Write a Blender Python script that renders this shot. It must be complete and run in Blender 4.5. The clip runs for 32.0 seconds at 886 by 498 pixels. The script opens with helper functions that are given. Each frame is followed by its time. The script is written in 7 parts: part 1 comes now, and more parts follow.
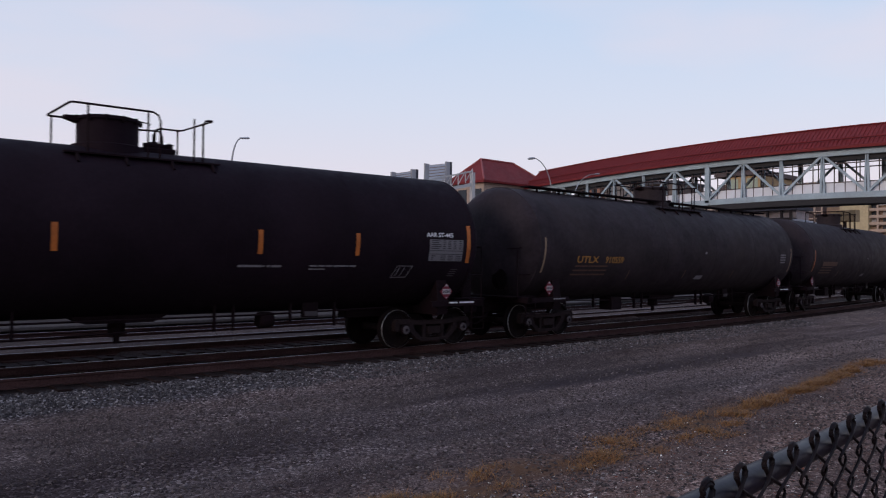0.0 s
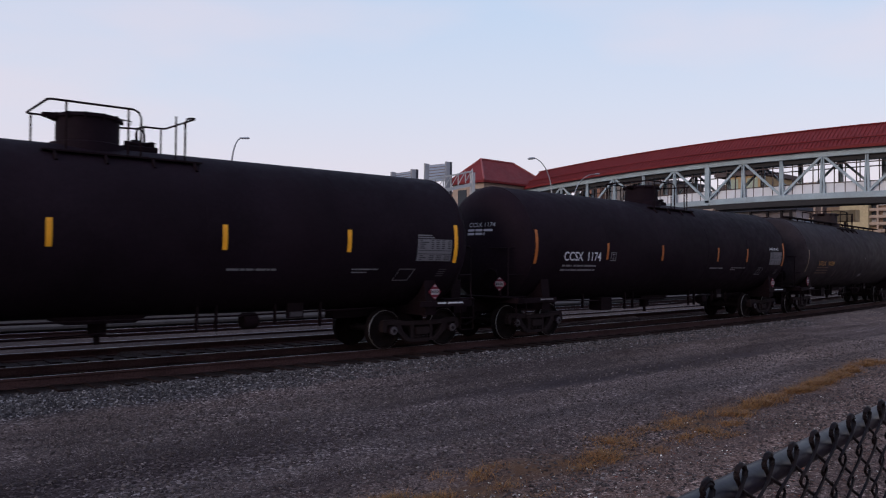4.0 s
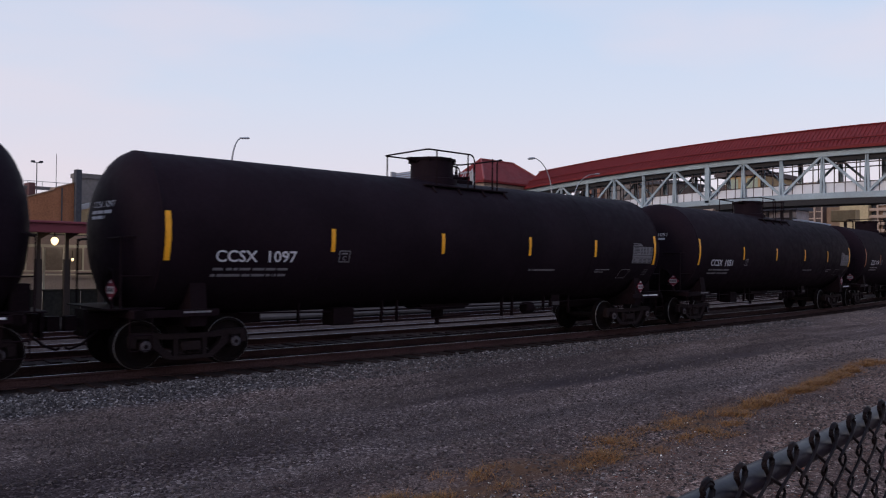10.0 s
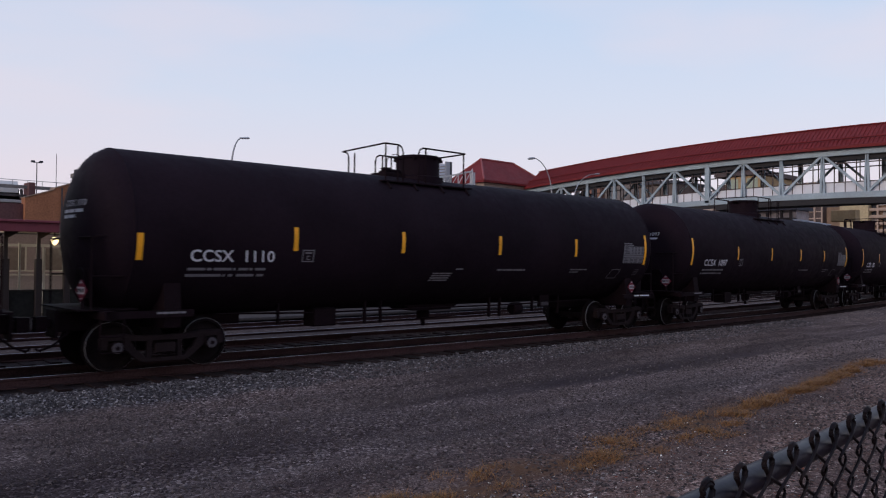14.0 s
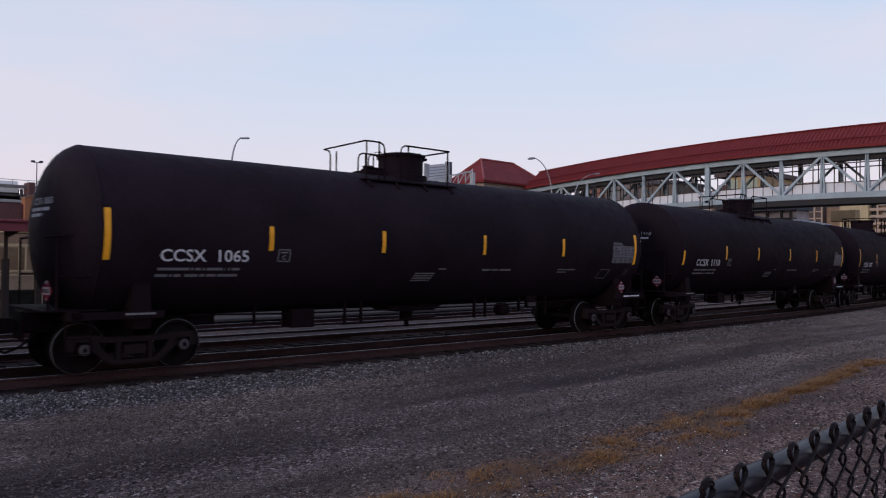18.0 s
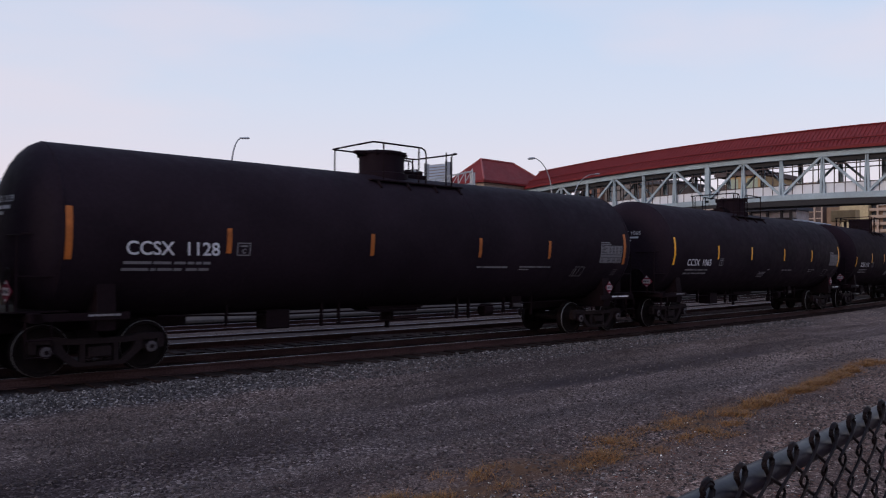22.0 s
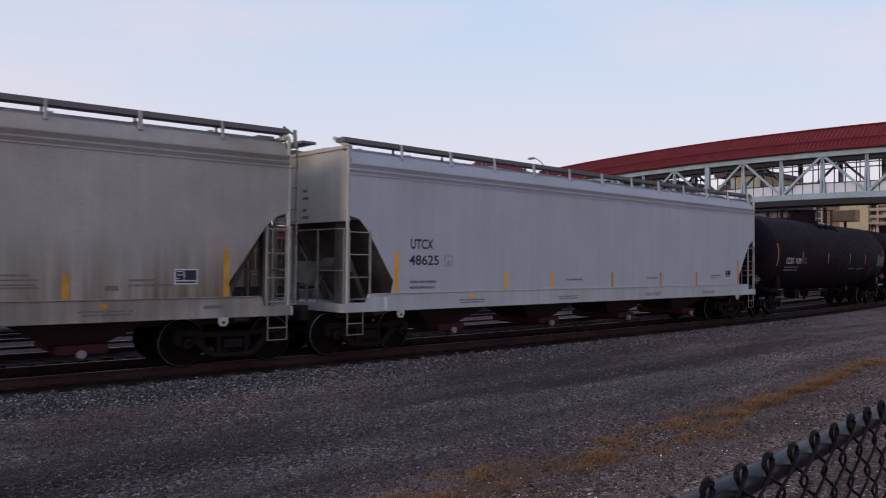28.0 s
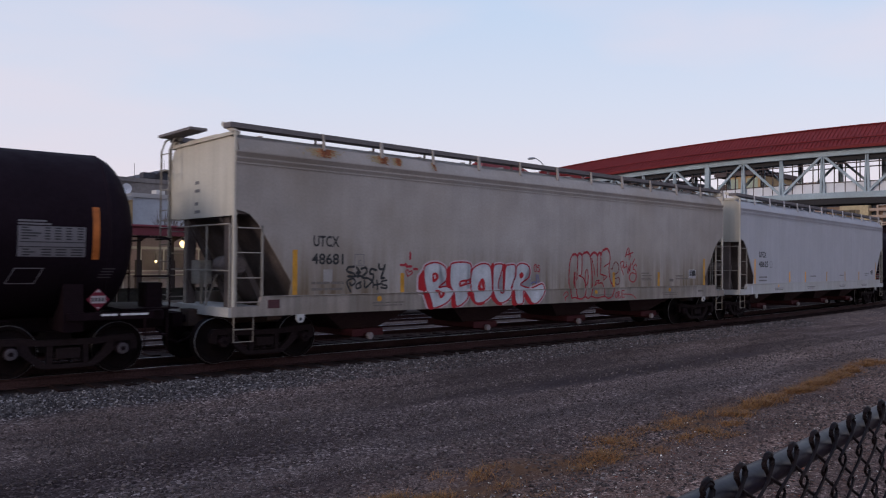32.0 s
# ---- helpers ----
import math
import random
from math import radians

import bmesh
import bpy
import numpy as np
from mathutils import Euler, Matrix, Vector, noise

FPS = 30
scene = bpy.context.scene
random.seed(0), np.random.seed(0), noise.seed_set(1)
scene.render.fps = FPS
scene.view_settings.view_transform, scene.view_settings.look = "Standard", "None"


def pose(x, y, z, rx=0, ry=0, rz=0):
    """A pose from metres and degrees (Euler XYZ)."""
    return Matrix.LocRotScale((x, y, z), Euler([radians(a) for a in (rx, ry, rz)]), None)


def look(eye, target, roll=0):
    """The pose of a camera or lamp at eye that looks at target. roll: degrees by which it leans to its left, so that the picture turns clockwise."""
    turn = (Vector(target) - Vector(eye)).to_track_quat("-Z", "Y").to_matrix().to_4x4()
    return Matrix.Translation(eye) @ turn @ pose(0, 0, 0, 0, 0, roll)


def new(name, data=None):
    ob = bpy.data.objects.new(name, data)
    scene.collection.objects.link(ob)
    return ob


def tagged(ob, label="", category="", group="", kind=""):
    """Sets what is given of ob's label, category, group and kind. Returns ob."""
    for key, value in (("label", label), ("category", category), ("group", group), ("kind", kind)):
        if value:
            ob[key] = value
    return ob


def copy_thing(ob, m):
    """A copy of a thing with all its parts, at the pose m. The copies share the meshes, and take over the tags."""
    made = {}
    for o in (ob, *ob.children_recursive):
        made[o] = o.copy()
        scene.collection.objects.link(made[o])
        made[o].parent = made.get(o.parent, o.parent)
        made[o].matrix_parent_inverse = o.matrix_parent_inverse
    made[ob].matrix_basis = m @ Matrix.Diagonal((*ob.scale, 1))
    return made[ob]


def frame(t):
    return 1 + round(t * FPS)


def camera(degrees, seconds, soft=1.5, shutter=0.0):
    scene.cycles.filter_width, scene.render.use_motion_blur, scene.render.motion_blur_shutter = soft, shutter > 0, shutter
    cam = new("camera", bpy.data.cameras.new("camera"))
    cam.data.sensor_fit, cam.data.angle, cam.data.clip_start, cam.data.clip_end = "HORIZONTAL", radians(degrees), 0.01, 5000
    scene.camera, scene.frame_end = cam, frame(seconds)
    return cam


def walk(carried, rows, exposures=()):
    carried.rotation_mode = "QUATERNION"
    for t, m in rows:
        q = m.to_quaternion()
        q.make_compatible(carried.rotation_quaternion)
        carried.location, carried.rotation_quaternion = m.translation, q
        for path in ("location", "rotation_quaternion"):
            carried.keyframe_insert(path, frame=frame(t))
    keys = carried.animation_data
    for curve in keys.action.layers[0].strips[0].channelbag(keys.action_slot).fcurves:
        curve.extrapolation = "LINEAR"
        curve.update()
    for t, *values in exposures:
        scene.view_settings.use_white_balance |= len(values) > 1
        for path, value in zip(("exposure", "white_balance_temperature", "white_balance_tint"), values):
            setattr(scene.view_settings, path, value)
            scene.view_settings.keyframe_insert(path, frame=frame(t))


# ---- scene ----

# The train runs along +x on a track in a wide curve; at x = 20 its centre line is y = TRACK; z = 0 is the top of its rails.
TRACK = 14.71
CURVE = 0.0018


def bend(x):
    """How far the tracks have swung away from the yard at x: a wide curve that runs out straight at both ends."""
    c = min(70.0, max(-20.0, x))
    return CURVE * ((c - 20) ** 2 + 2 * (c - 20) * (x - c))


def heading(x):
    """The tracks' direction at x, in degrees from +x."""
    return math.degrees(math.atan(2 * CURVE * (min(70.0, max(-20.0, x)) - 20)))


cam = camera(59.78, 32.0, soft=1.15, shutter=0.3)
EYE = (-0.68, -0.145, 2.03)
YAW, PITCH, LEAN = 43.07, 1.056, 0.50
CAMERA_POSE = Matrix.Translation(EYE) @ pose(0, 0, 0, 90 + PITCH, 0, -YAW) @ pose(0, 0, 0, 0, 0, LEAN)
walk(cam, [(0.0, CAMERA_POSE), (32.0, CAMERA_POSE)])

# ---- light: dusk under thin cloud, the glow low behind the tail of the train ----
scene.view_settings.exposure = 0.0
SUN_ELEVATION, SUN_AZIMUTH = 7.0, 266.0      # azimuth clockwise from +y


def make_world():
    w = bpy.data.worlds.new("dusk_sky")
    scene.world = w
    w.use_nodes = True
    nt = w.node_tree
    nt.nodes.clear()
    out = nt.nodes.new("ShaderNodeOutputWorld")
    bg = nt.nodes.new("ShaderNodeBackground")
    sky = nt.nodes.new("ShaderNodeTexSky")
    sky.sky_type, sky.sun_disc = "NISHITA", False
    sky.sun_elevation, sky.sun_rotation = radians(SUN_ELEVATION), radians(SUN_AZIMUTH)
    sky.air_density, sky.dust_density, sky.ozone_density = 1.0, 1.0, 2.0
    scale = nt.nodes.new("ShaderNodeMix")
    scale.data_type, scale.blend_type = "RGBA", "MULTIPLY"
    scale.inputs[0].default_value = 1.0
    scale.inputs[7].default_value = (0.12, 0.12, 0.12, 1)
    nt.links.new(sky.outputs[0], scale.inputs[6])
    # thin high cloud: pale lavender, pink near the horizon, bluer overhead
    co = nt.nodes.new("ShaderNodeTexCoord")
    sep = nt.nodes.new("ShaderNodeSeparateXYZ")
    nt.links.new(co.outputs["Generated"], sep.inputs[0])
    ramp = nt.nodes.new("ShaderNodeValToRGB")
    nt.links.new(sep.outputs[2], ramp.inputs[0])
    el = ramp.color_ramp.elements
    el[0].position, el[0].color = 0.0, (0.88, 0.75, 0.80, 1)
    el[1].position, el[1].color = 0.55, (0.40, 0.56, 0.90, 1)
    for at, c in ((0.10, (0.85, 0.79, 0.90, 1)), (0.20, (0.74, 0.79, 0.95, 1)), (0.34, (0.60, 0.74, 0.97, 1))):
        e = ramp.color_ramp.elements.new(at)
        e.color = c
    mapn = nt.nodes.new("ShaderNodeMapping")
    mapn.inputs["Scale"].default_value = (1.6, 1.6, 6.0)
    nt.links.new(co.outputs["Generated"], mapn.inputs[0])
    cl = nt.nodes.new("ShaderNodeTexNoise")
    cl.inputs["Scale"].default_value, cl.inputs["Detail"].default_value, cl.inputs["Roughness"].default_value = 1.5, 4.0, 0.45
    nt.links.new(mapn.outputs[0], cl.inputs["Vector"])
    cr = nt.nodes.new("ShaderNodeValToRGB")
    cr.color_ramp.elements[0].position, cr.color_ramp.elements[0].color = 0.45, (0, 0, 0, 1)
    cr.color_ramp.elements[1].position, cr.color_ramp.elements[1].color = 0.72, (0.55, 0.55, 0.55, 1)
    nt.links.new(cl.outputs[0], cr.inputs[0])
    pink = nt.nodes.new("ShaderNodeMix")
    pink.data_type = "RGBA"
    pink.inputs[7].default_value = (0.93, 0.79, 0.86, 1)
    nt.links.new(cr.outputs[0], pink.inputs[0])
    nt.links.new(ramp.outputs[0], pink.inputs[6])
    mix = nt.nodes.new("ShaderNodeMix")
    mix.data_type = "RGBA"
    mix.inputs[0].default_value = 0.88
    nt.links.new(scale.outputs[2], mix.inputs[6])
    nt.links.new(pink.outputs[2], mix.inputs[7])
    nt.links.new(mix.outputs[2], bg.inputs[0])
    bg.inputs[1].default_value = 0.985
    nt.links.new(bg.outputs[0], out.inputs[0])


make_world()
sun = new("sun", bpy.data.lights.new("sun", "SUN"))
sun.data.energy, sun.data.angle, sun.data.color = 1.2, radians(20), (1.0, 0.85, 0.76)
_a, _e = radians(SUN_AZIMUTH), radians(SUN_ELEVATION + 8)
sun.matrix_world = look((0, 0, 30), (-math.sin(_a) * math.cos(_e), -math.cos(_a) * math.cos(_e), 30 - math.sin(_e)))


# ---- materials ----
def surface(name, color, rough=0.6, metal=0.0, grain=0.12, scale=30.0, bump=0.0, blotch=0.0, blotch_scale=1.2, dirt=None, dirt_amount=0.0, dirt_scale=0.8,
            piece=0.0, spec=0.18, emit=None, emit_strength=0.0, streak=0.0, coat=0.0):
    """A painted, worn or mineral surface: colour with fine grain, broad blotches, a dirt layer and fine relief, in metres."""
    m = bpy.data.materials.new(name)
    m.use_nodes = True
    nt = m.node_tree
    b = nt.nodes["Principled BSDF"]
    b.inputs["Roughness"].default_value, b.inputs["Metallic"].default_value = rough, metal
    b.inputs["Coat Weight"].default_value, b.inputs["Specular IOR Level"].default_value = coat, spec
    co = nt.nodes.new("ShaderNodeTexCoord")
    vec = co.outputs["Object"]

    def noise_tex(sc, detail=3.0, stretch=None):
        n = nt.nodes.new("ShaderNodeTexNoise")
        n.inputs["Scale"].default_value, n.inputs["Detail"].default_value = sc, detail
        if stretch:
            mp = nt.nodes.new("ShaderNodeMapping")
            mp.inputs["Scale"].default_value = stretch
            nt.links.new(vec, mp.inputs[0])
            nt.links.new(mp.outputs[0], n.inputs["Vector"])
        else:
            nt.links.new(vec, n.inputs["Vector"])
        return n.outputs[0]

    def span(value, lo, hi, to_lo, to_hi):
        r = nt.nodes.new("ShaderNodeMapRange")
        r.inputs[1].default_value, r.inputs[2].default_value, r.inputs[3].default_value, r.inputs[4].default_value = lo, hi, to_lo, to_hi
        nt.links.new(value, r.inputs[0])
        return r.outputs[0]

    def shade(col, factor):
        x = nt.nodes.new("ShaderNodeVectorMath")
        x.operation = "SCALE"
        nt.links.new(col, x.inputs[0])
        nt.links.new(factor, x.inputs[3])
        return x.outputs[0]

    base = nt.nodes.new("ShaderNodeRGB")
    base.outputs[0].default_value = (*color, 1)
    col = base.outputs[0]
    fine = noise_tex(scale, 4.0)
    if grain:
        col = shade(col, span(fine, 0.3, 0.7, 1 - grain, 1 + grain))
    if blotch:
        col = shade(col, span(noise_tex(blotch_scale), 0.3, 0.7, 1 - blotch, 1 + blotch))
    if streak:
        col = shade(col, span(noise_tex(1.0, 3.0, (5.0, 5.0, 0.35)), 0.3, 0.7, 1 - streak, 1 + streak * 0.6))
    if piece:
        oi = nt.nodes.new("ShaderNodeObjectInfo")
        col = shade(col, span(oi.outputs["Random"], 0, 1, 1 - piece, 1 + piece))
    if dirt:
        mx = nt.nodes.new("ShaderNodeMix")
        mx.data_type = "RGBA"
        mx.inputs[7].default_value = (*dirt, 1)
        nt.links.new(span(noise_tex(dirt_scale, 6.0), 0.5 - 0.3 * dirt_amount, 0.85 - 0.2 * dirt_amount, 0, min(1, dirt_amount * 1.6)), mx.inputs[0])
        nt.links.new(col, mx.inputs[6])
        col = mx.outputs[2]
    nt.links.new(col, b.inputs["Base Color"])
    nt.links.new(span(noise_tex(scale * 0.3), 0.3, 0.7, max(0.03, rough - 0.08), min(1, rough + 0.08)), b.inputs["Roughness"])
    if bump:
        bp = nt.nodes.new("ShaderNodeBump")
        bp.inputs["Strength"].default_value, bp.inputs["Distance"].default_value = 0.6, bump
        nt.links.new(fine, bp.inputs["Height"])
        nt.links.new(bp.outputs[0], b.inputs["Normal"])
    if emit:
        b.inputs["Emission Color"].default_value, b.inputs["Emission Strength"].default_value = (*emit, 1), emit_strength
    return m


TANK_BLACK = surface("tank_black_paint", (0.0118, 0.0071, 0.0106), 0.65, spec=0.028, grain=0.15, scale=14, blotch=0.25, blotch_scale=0.6, bump=0.0015, dirt=(0.0195, 0.0108, 0.0150), dirt_amount=0.25, dirt_scale=0.5)
TANK_DUSTY = surface("dusty_black_tank_paint", (0.0152, 0.0098, 0.0142), 0.65, spec=0.028, grain=0.15, scale=14, blotch=0.25, blotch_scale=0.6, bump=0.0015, dirt=(0.0235, 0.0145, 0.0200), dirt_amount=0.25, dirt_scale=0.5)
TANK_GREY = surface("faded_black_tank_paint", (0.0215, 0.0155, 0.0195), 0.65, spec=0.08, grain=0.2, scale=10, blotch=0.3, bump=0.0015, dirt=(0.036, 0.027, 0.027), dirt_amount=0.4, dirt_scale=0.5)
STEEL_BLACK = surface("black_underframe_steel", (0.0098, 0.0050, 0.0070), 0.8, spec=0.05, grain=0.3, scale=20, bump=0.003, dirt=(0.010, 0.007, 0.007), dirt_amount=0.3, dirt_scale=3)
TRUCK_STEEL = surface("dusty_cast_steel", (0.0165, 0.0108, 0.0122), 0.85, spec=0.06, grain=0.3, scale=25, bump=0.004, dirt=(0.018, 0.011, 0.010), dirt_amount=0.35, dirt_scale=4)
WHEEL_STEEL = surface("wheel_plate_steel", (0.0070, 0.0044, 0.0050), 0.8, spec=0.06, metal=0.0, grain=0.2, scale=20, bump=0.002, dirt=(0.016, 0.010, 0.009), dirt_amount=0.35, dirt_scale=5)
TREAD_STEEL = surface("polished_wheel_rim", (0.19, 0.178, 0.18), 0.5, metal=0.6, grain=0.1, scale=40)
CAP_STEEL = surface("bearing_cap_grey", (0.068, 0.058, 0.066), 0.7, spec=0.08, metal=0.0, grain=0.2, scale=60)
YELLOW = surface("yellow_reflective_sheeting", (0.80, 0.345, 0.022), 0.35, grain=0.08, scale=40, blotch=0.12, blotch_scale=3)
ORANGE = surface("worn_orange_reflective_sheeting", (0.37, 0.106, 0.024), 0.45, grain=0.15, scale=40, blotch=0.25, blotch_scale=4)
WHITE_MARK = surface("white_stencil_paint", (0.58, 0.56, 0.60), 0.6, grain=0.12, scale=60)
DIM_MARK = surface("dull_white_stencil_paint", (0.17, 0.155, 0.17), 0.65, grain=0.25, scale=60)
PANEL_MARK = surface("grey_data_panel_decal", (0.135, 0.125, 0.14), 0.6, grain=0.15, scale=60)
PANEL_DARK = surface("black_decal_print", (0.03, 0.03, 0.035), 0.6, grain=0.1)
GOLD_MARK = surface("gold_stencil_paint", (0.27, 0.13, 0.03), 0.6, grain=0.15, scale=60)
BROWN_MARK = surface("faded_brown_stencil_paint", (0.075, 0.038, 0.026), 0.65, grain=0.25, scale=60)
RED_PLACARD = surface("red_placard", (0.12, 0.013, 0.026), 0.6, spec=0.1, grain=0.1)
HOPPER_GREY = surface("light_grey_hopper_paint", (0.40, 0.39, 0.42), 0.6, spec=0.25, grain=0.06, scale=20, blotch=0.05, streak=0.05, bump=0.0012, dirt=(0.27, 0.25, 0.23), dirt_amount=0.18, dirt_scale=0.6)
HOPPER_WORN = surface("weathered_grey_hopper_paint", (0.358, 0.322, 0.308), 0.65, spec=0.2, grain=0.08, scale=20, blotch=0.1, streak=0.06, bump=0.0015, dirt=(0.24, 0.185, 0.135), dirt_amount=0.34, dirt_scale=0.40)


def add_grime(m, color):
    """Brown wheel spray and vertical dirt runs over a car's flank, thickest low down and at the ends, with a ragged edge."""
    nt = m.node_tree
    b = nt.nodes["Principled BSDF"]
    paint = b.inputs["Base Color"].links[0].from_socket
    co = nt.nodes.new("ShaderNodeTexCoord")
    sep = nt.nodes.new("ShaderNodeSeparateXYZ")
    nt.links.new(co.outputs["Object"], sep.inputs[0])
    mp = nt.nodes.new("ShaderNodeMapping")
    mp.inputs["Scale"].default_value = (5.5, 5.5, 0.34)
    nt.links.new(co.outputs["Object"], mp.inputs[0])
    runs = nt.nodes.new("ShaderNodeTexNoise")
    runs.inputs["Scale"].default_value, runs.inputs["Detail"].default_value = 1.0, 6.0
    nt.links.new(mp.outputs[0], runs.inputs["Vector"])

    def calc(op, x, y):
        n = nt.nodes.new("ShaderNodeMath")
        n.operation, n.use_clamp = op, op == "MULTIPLY"
        for k, v in enumerate((x, y)):
            if isinstance(v, (int, float)):
                n.inputs[k].default_value = v
            else:
                nt.links.new(v, n.inputs[k])
        return n.outputs[0]

    low = nt.nodes.new("ShaderNodeMapRange")
    low.inputs[1].default_value, low.inputs[2].default_value, low.inputs[3].default_value, low.inputs[4].default_value = 2.6, 1.35, 0.0, 1.0
    nt.links.new(sep.outputs[2], low.inputs[0])
    ends = nt.nodes.new("ShaderNodeMapRange")
    ends.inputs[1].default_value, ends.inputs[2].default_value, ends.inputs[3].default_value, ends.inputs[4].default_value = 5.2, 8.6, 0.0, 0.60
    nt.links.new(calc("ABSOLUTE", sep.outputs[0], 0.0), ends.inputs[0])
    amount = calc("ADD", calc("MULTIPLY", ends.outputs[0], 0.42), calc("MULTIPLY", low.outputs[0], calc("MULTIPLY", calc("SUBTRACT", runs.outputs[0], 0.28), 2.4)))
    mx = nt.nodes.new("ShaderNodeMix")
    mx.data_type = "RGBA"
    mx.inputs[7].default_value = (*color, 1)
    nt.links.new(calc("MULTIPLY", amount, 1.05), mx.inputs[0])
    nt.links.new(paint, mx.inputs[6])
    nt.links.new(mx.outputs[2], b.inputs["Base Color"])


add_grime(HOPPER_WORN, (0.140, 0.101, 0.066))
HOPPER_SILL = surface("pale_sill_paint", (0.44, 0.43, 0.43), 0.6, grain=0.08, streak=0.1, dirt=(0.28, 0.25, 0.21), dirt_amount=0.35, dirt_scale=0.9)
# ends: part of the sunset's warm light is put into this cream
HOPPER_END_LIT = surface("cream_end_sheet_with_glow", (0.50, 0.46, 0.40), 0.6, grain=0.08, streak=0.1, dirt=(0.3, 0.24, 0.18), dirt_amount=0.3, dirt_scale=0.8)
HOPPER_DARK = surface("rusty_slope_sheet", (0.050, 0.036, 0.034), 0.8, spec=0.1, grain=0.25, dirt=(0.10, 0.055, 0.035), dirt_amount=0.4, dirt_scale=2, bump=0.003)
GRATING = surface("rusty_running_board", (0.150, 0.132, 0.134), 0.75, metal=0.1, grain=0.3, scale=60, bump=0.004)
LADDER_PAINT = surface("dull_cream_ladder_paint", (0.27, 0.245, 0.22), 0.7, grain=0.15, dirt=(0.14, 0.09, 0.06), dirt_amount=0.35, dirt_scale=3)
CAP_DULL = surface("dull_outlet_cap", (0.25, 0.21, 0.215), 0.7, grain=0.2)
PLACARD_WHITE = surface("dull_white_placard", (0.30, 0.26, 0.28), 0.6, grain=0.15)
BLACK_MARK = surface("black_stencil_paint", (0.025, 0.025, 0.028), 0.6, grain=0.1)
RED_SPRAY = surface("red_spray_paint", (0.30, 0.018, 0.034), 0.5, grain=0.12, blotch=0.12, blotch_scale=4)
WHITE_SPRAY = surface("pale_spray_paint", (0.43, 0.44, 0.475), 0.5, grain=0.10, blotch=0.2, blotch_scale=2.5, streak=0.12)
PINK_SPRAY = surface("pink_spray_halo", (0.44, 0.34, 0.365), 0.5, grain=0.1)
BROWN_SPRAY = surface("dark_red_spray_paint", (0.16, 0.025, 0.03), 0.5, grain=0.12)
BLUE_SPRAY = surface("blue_spray_paint", (0.10, 0.11, 0.30), 0.5, grain=0.1)
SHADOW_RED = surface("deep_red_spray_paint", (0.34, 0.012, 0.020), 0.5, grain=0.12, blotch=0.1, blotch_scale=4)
TAN_MARK = surface("faded_tan_reflector", (0.22, 0.15, 0.10), 0.6, grain=0.2)
GATE_RED = surface("dull_red_gate_paint", (0.070, 0.020, 0.024), 0.8, spec=0.08, grain=0.25, dirt=(0.07, 0.03, 0.03), dirt_amount=0.4, dirt_scale=3)
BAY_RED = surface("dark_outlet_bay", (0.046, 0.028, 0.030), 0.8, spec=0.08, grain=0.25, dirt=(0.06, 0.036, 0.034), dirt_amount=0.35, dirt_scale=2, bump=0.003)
SILL_WORN = surface("grimy_sill_paint", (0.29, 0.255, 0.235), 0.7, grain=0.12, streak=0.34, blotch=0.15, dirt=(0.15, 0.115, 0.085), dirt_amount=0.5, dirt_scale=0.7)
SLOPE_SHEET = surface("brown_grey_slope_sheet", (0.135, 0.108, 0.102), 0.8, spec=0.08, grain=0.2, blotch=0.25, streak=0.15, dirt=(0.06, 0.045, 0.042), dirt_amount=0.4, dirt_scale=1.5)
FADED_PRINT = surface("faded_grey_print", (0.155, 0.143, 0.148), 0.65, grain=0.25, scale=60)
DULL_YELLOW = surface("dull_yellow_sheeting", (0.46, 0.225, 0.032), 0.45, grain=0.15, scale=40, blotch=0.2, blotch_scale=4)
OCHRE_WASH = surface("thin_ochre_rust_wash", (0.33, 0.25, 0.15), 0.85, grain=0.2)
RUST_CORE = surface("dark_rust_core", (0.20, 0.065, 0.035), 0.85, grain=0.3)
DARK_MARK = surface("nearly_lost_print", (0.05, 0.042, 0.048), 0.65, grain=0.25, scale=60)
HEAD_MARK = surface("dull_white_head_stencil", (0.38, 0.36, 0.39), 0.6, grain=0.15, scale=60)
WORN_PRINT = surface("grimy_dark_print", (0.145, 0.122, 0.112), 0.7, grain=0.25, scale=60)
MAROON_PLATE = surface("dark_maroon_plate_paint", (0.075, 0.030, 0.036), 0.7, grain=0.15)
PALE_PATCH = surface("pale_patch_paint", (0.285, 0.262, 0.252), 0.65, grain=0.12, blotch=0.15)
RUST = surface("rust_streak", (0.30, 0.115, 0.05), 0.85, grain=0.35, scale=25, blotch=0.3, blotch_scale=5)
RUST_BROWN = surface("rusty_rail_steel", (0.042, 0.022, 0.0215), 0.85, spec=0.06, grain=0.3, scale=30, blotch=0.25, bump=0.002)
RAIL_TOP = surface("polished_rail_head", (0.34, 0.32, 0.34), 0.4, metal=0.8, grain=0.05)
TIE_WOOD = surface("old_creosoted_tie", (0.019, 0.0120, 0.0120), 0.9, spec=0.05, grain=0.35, scale=12, bump=0.006, piece=0.3)


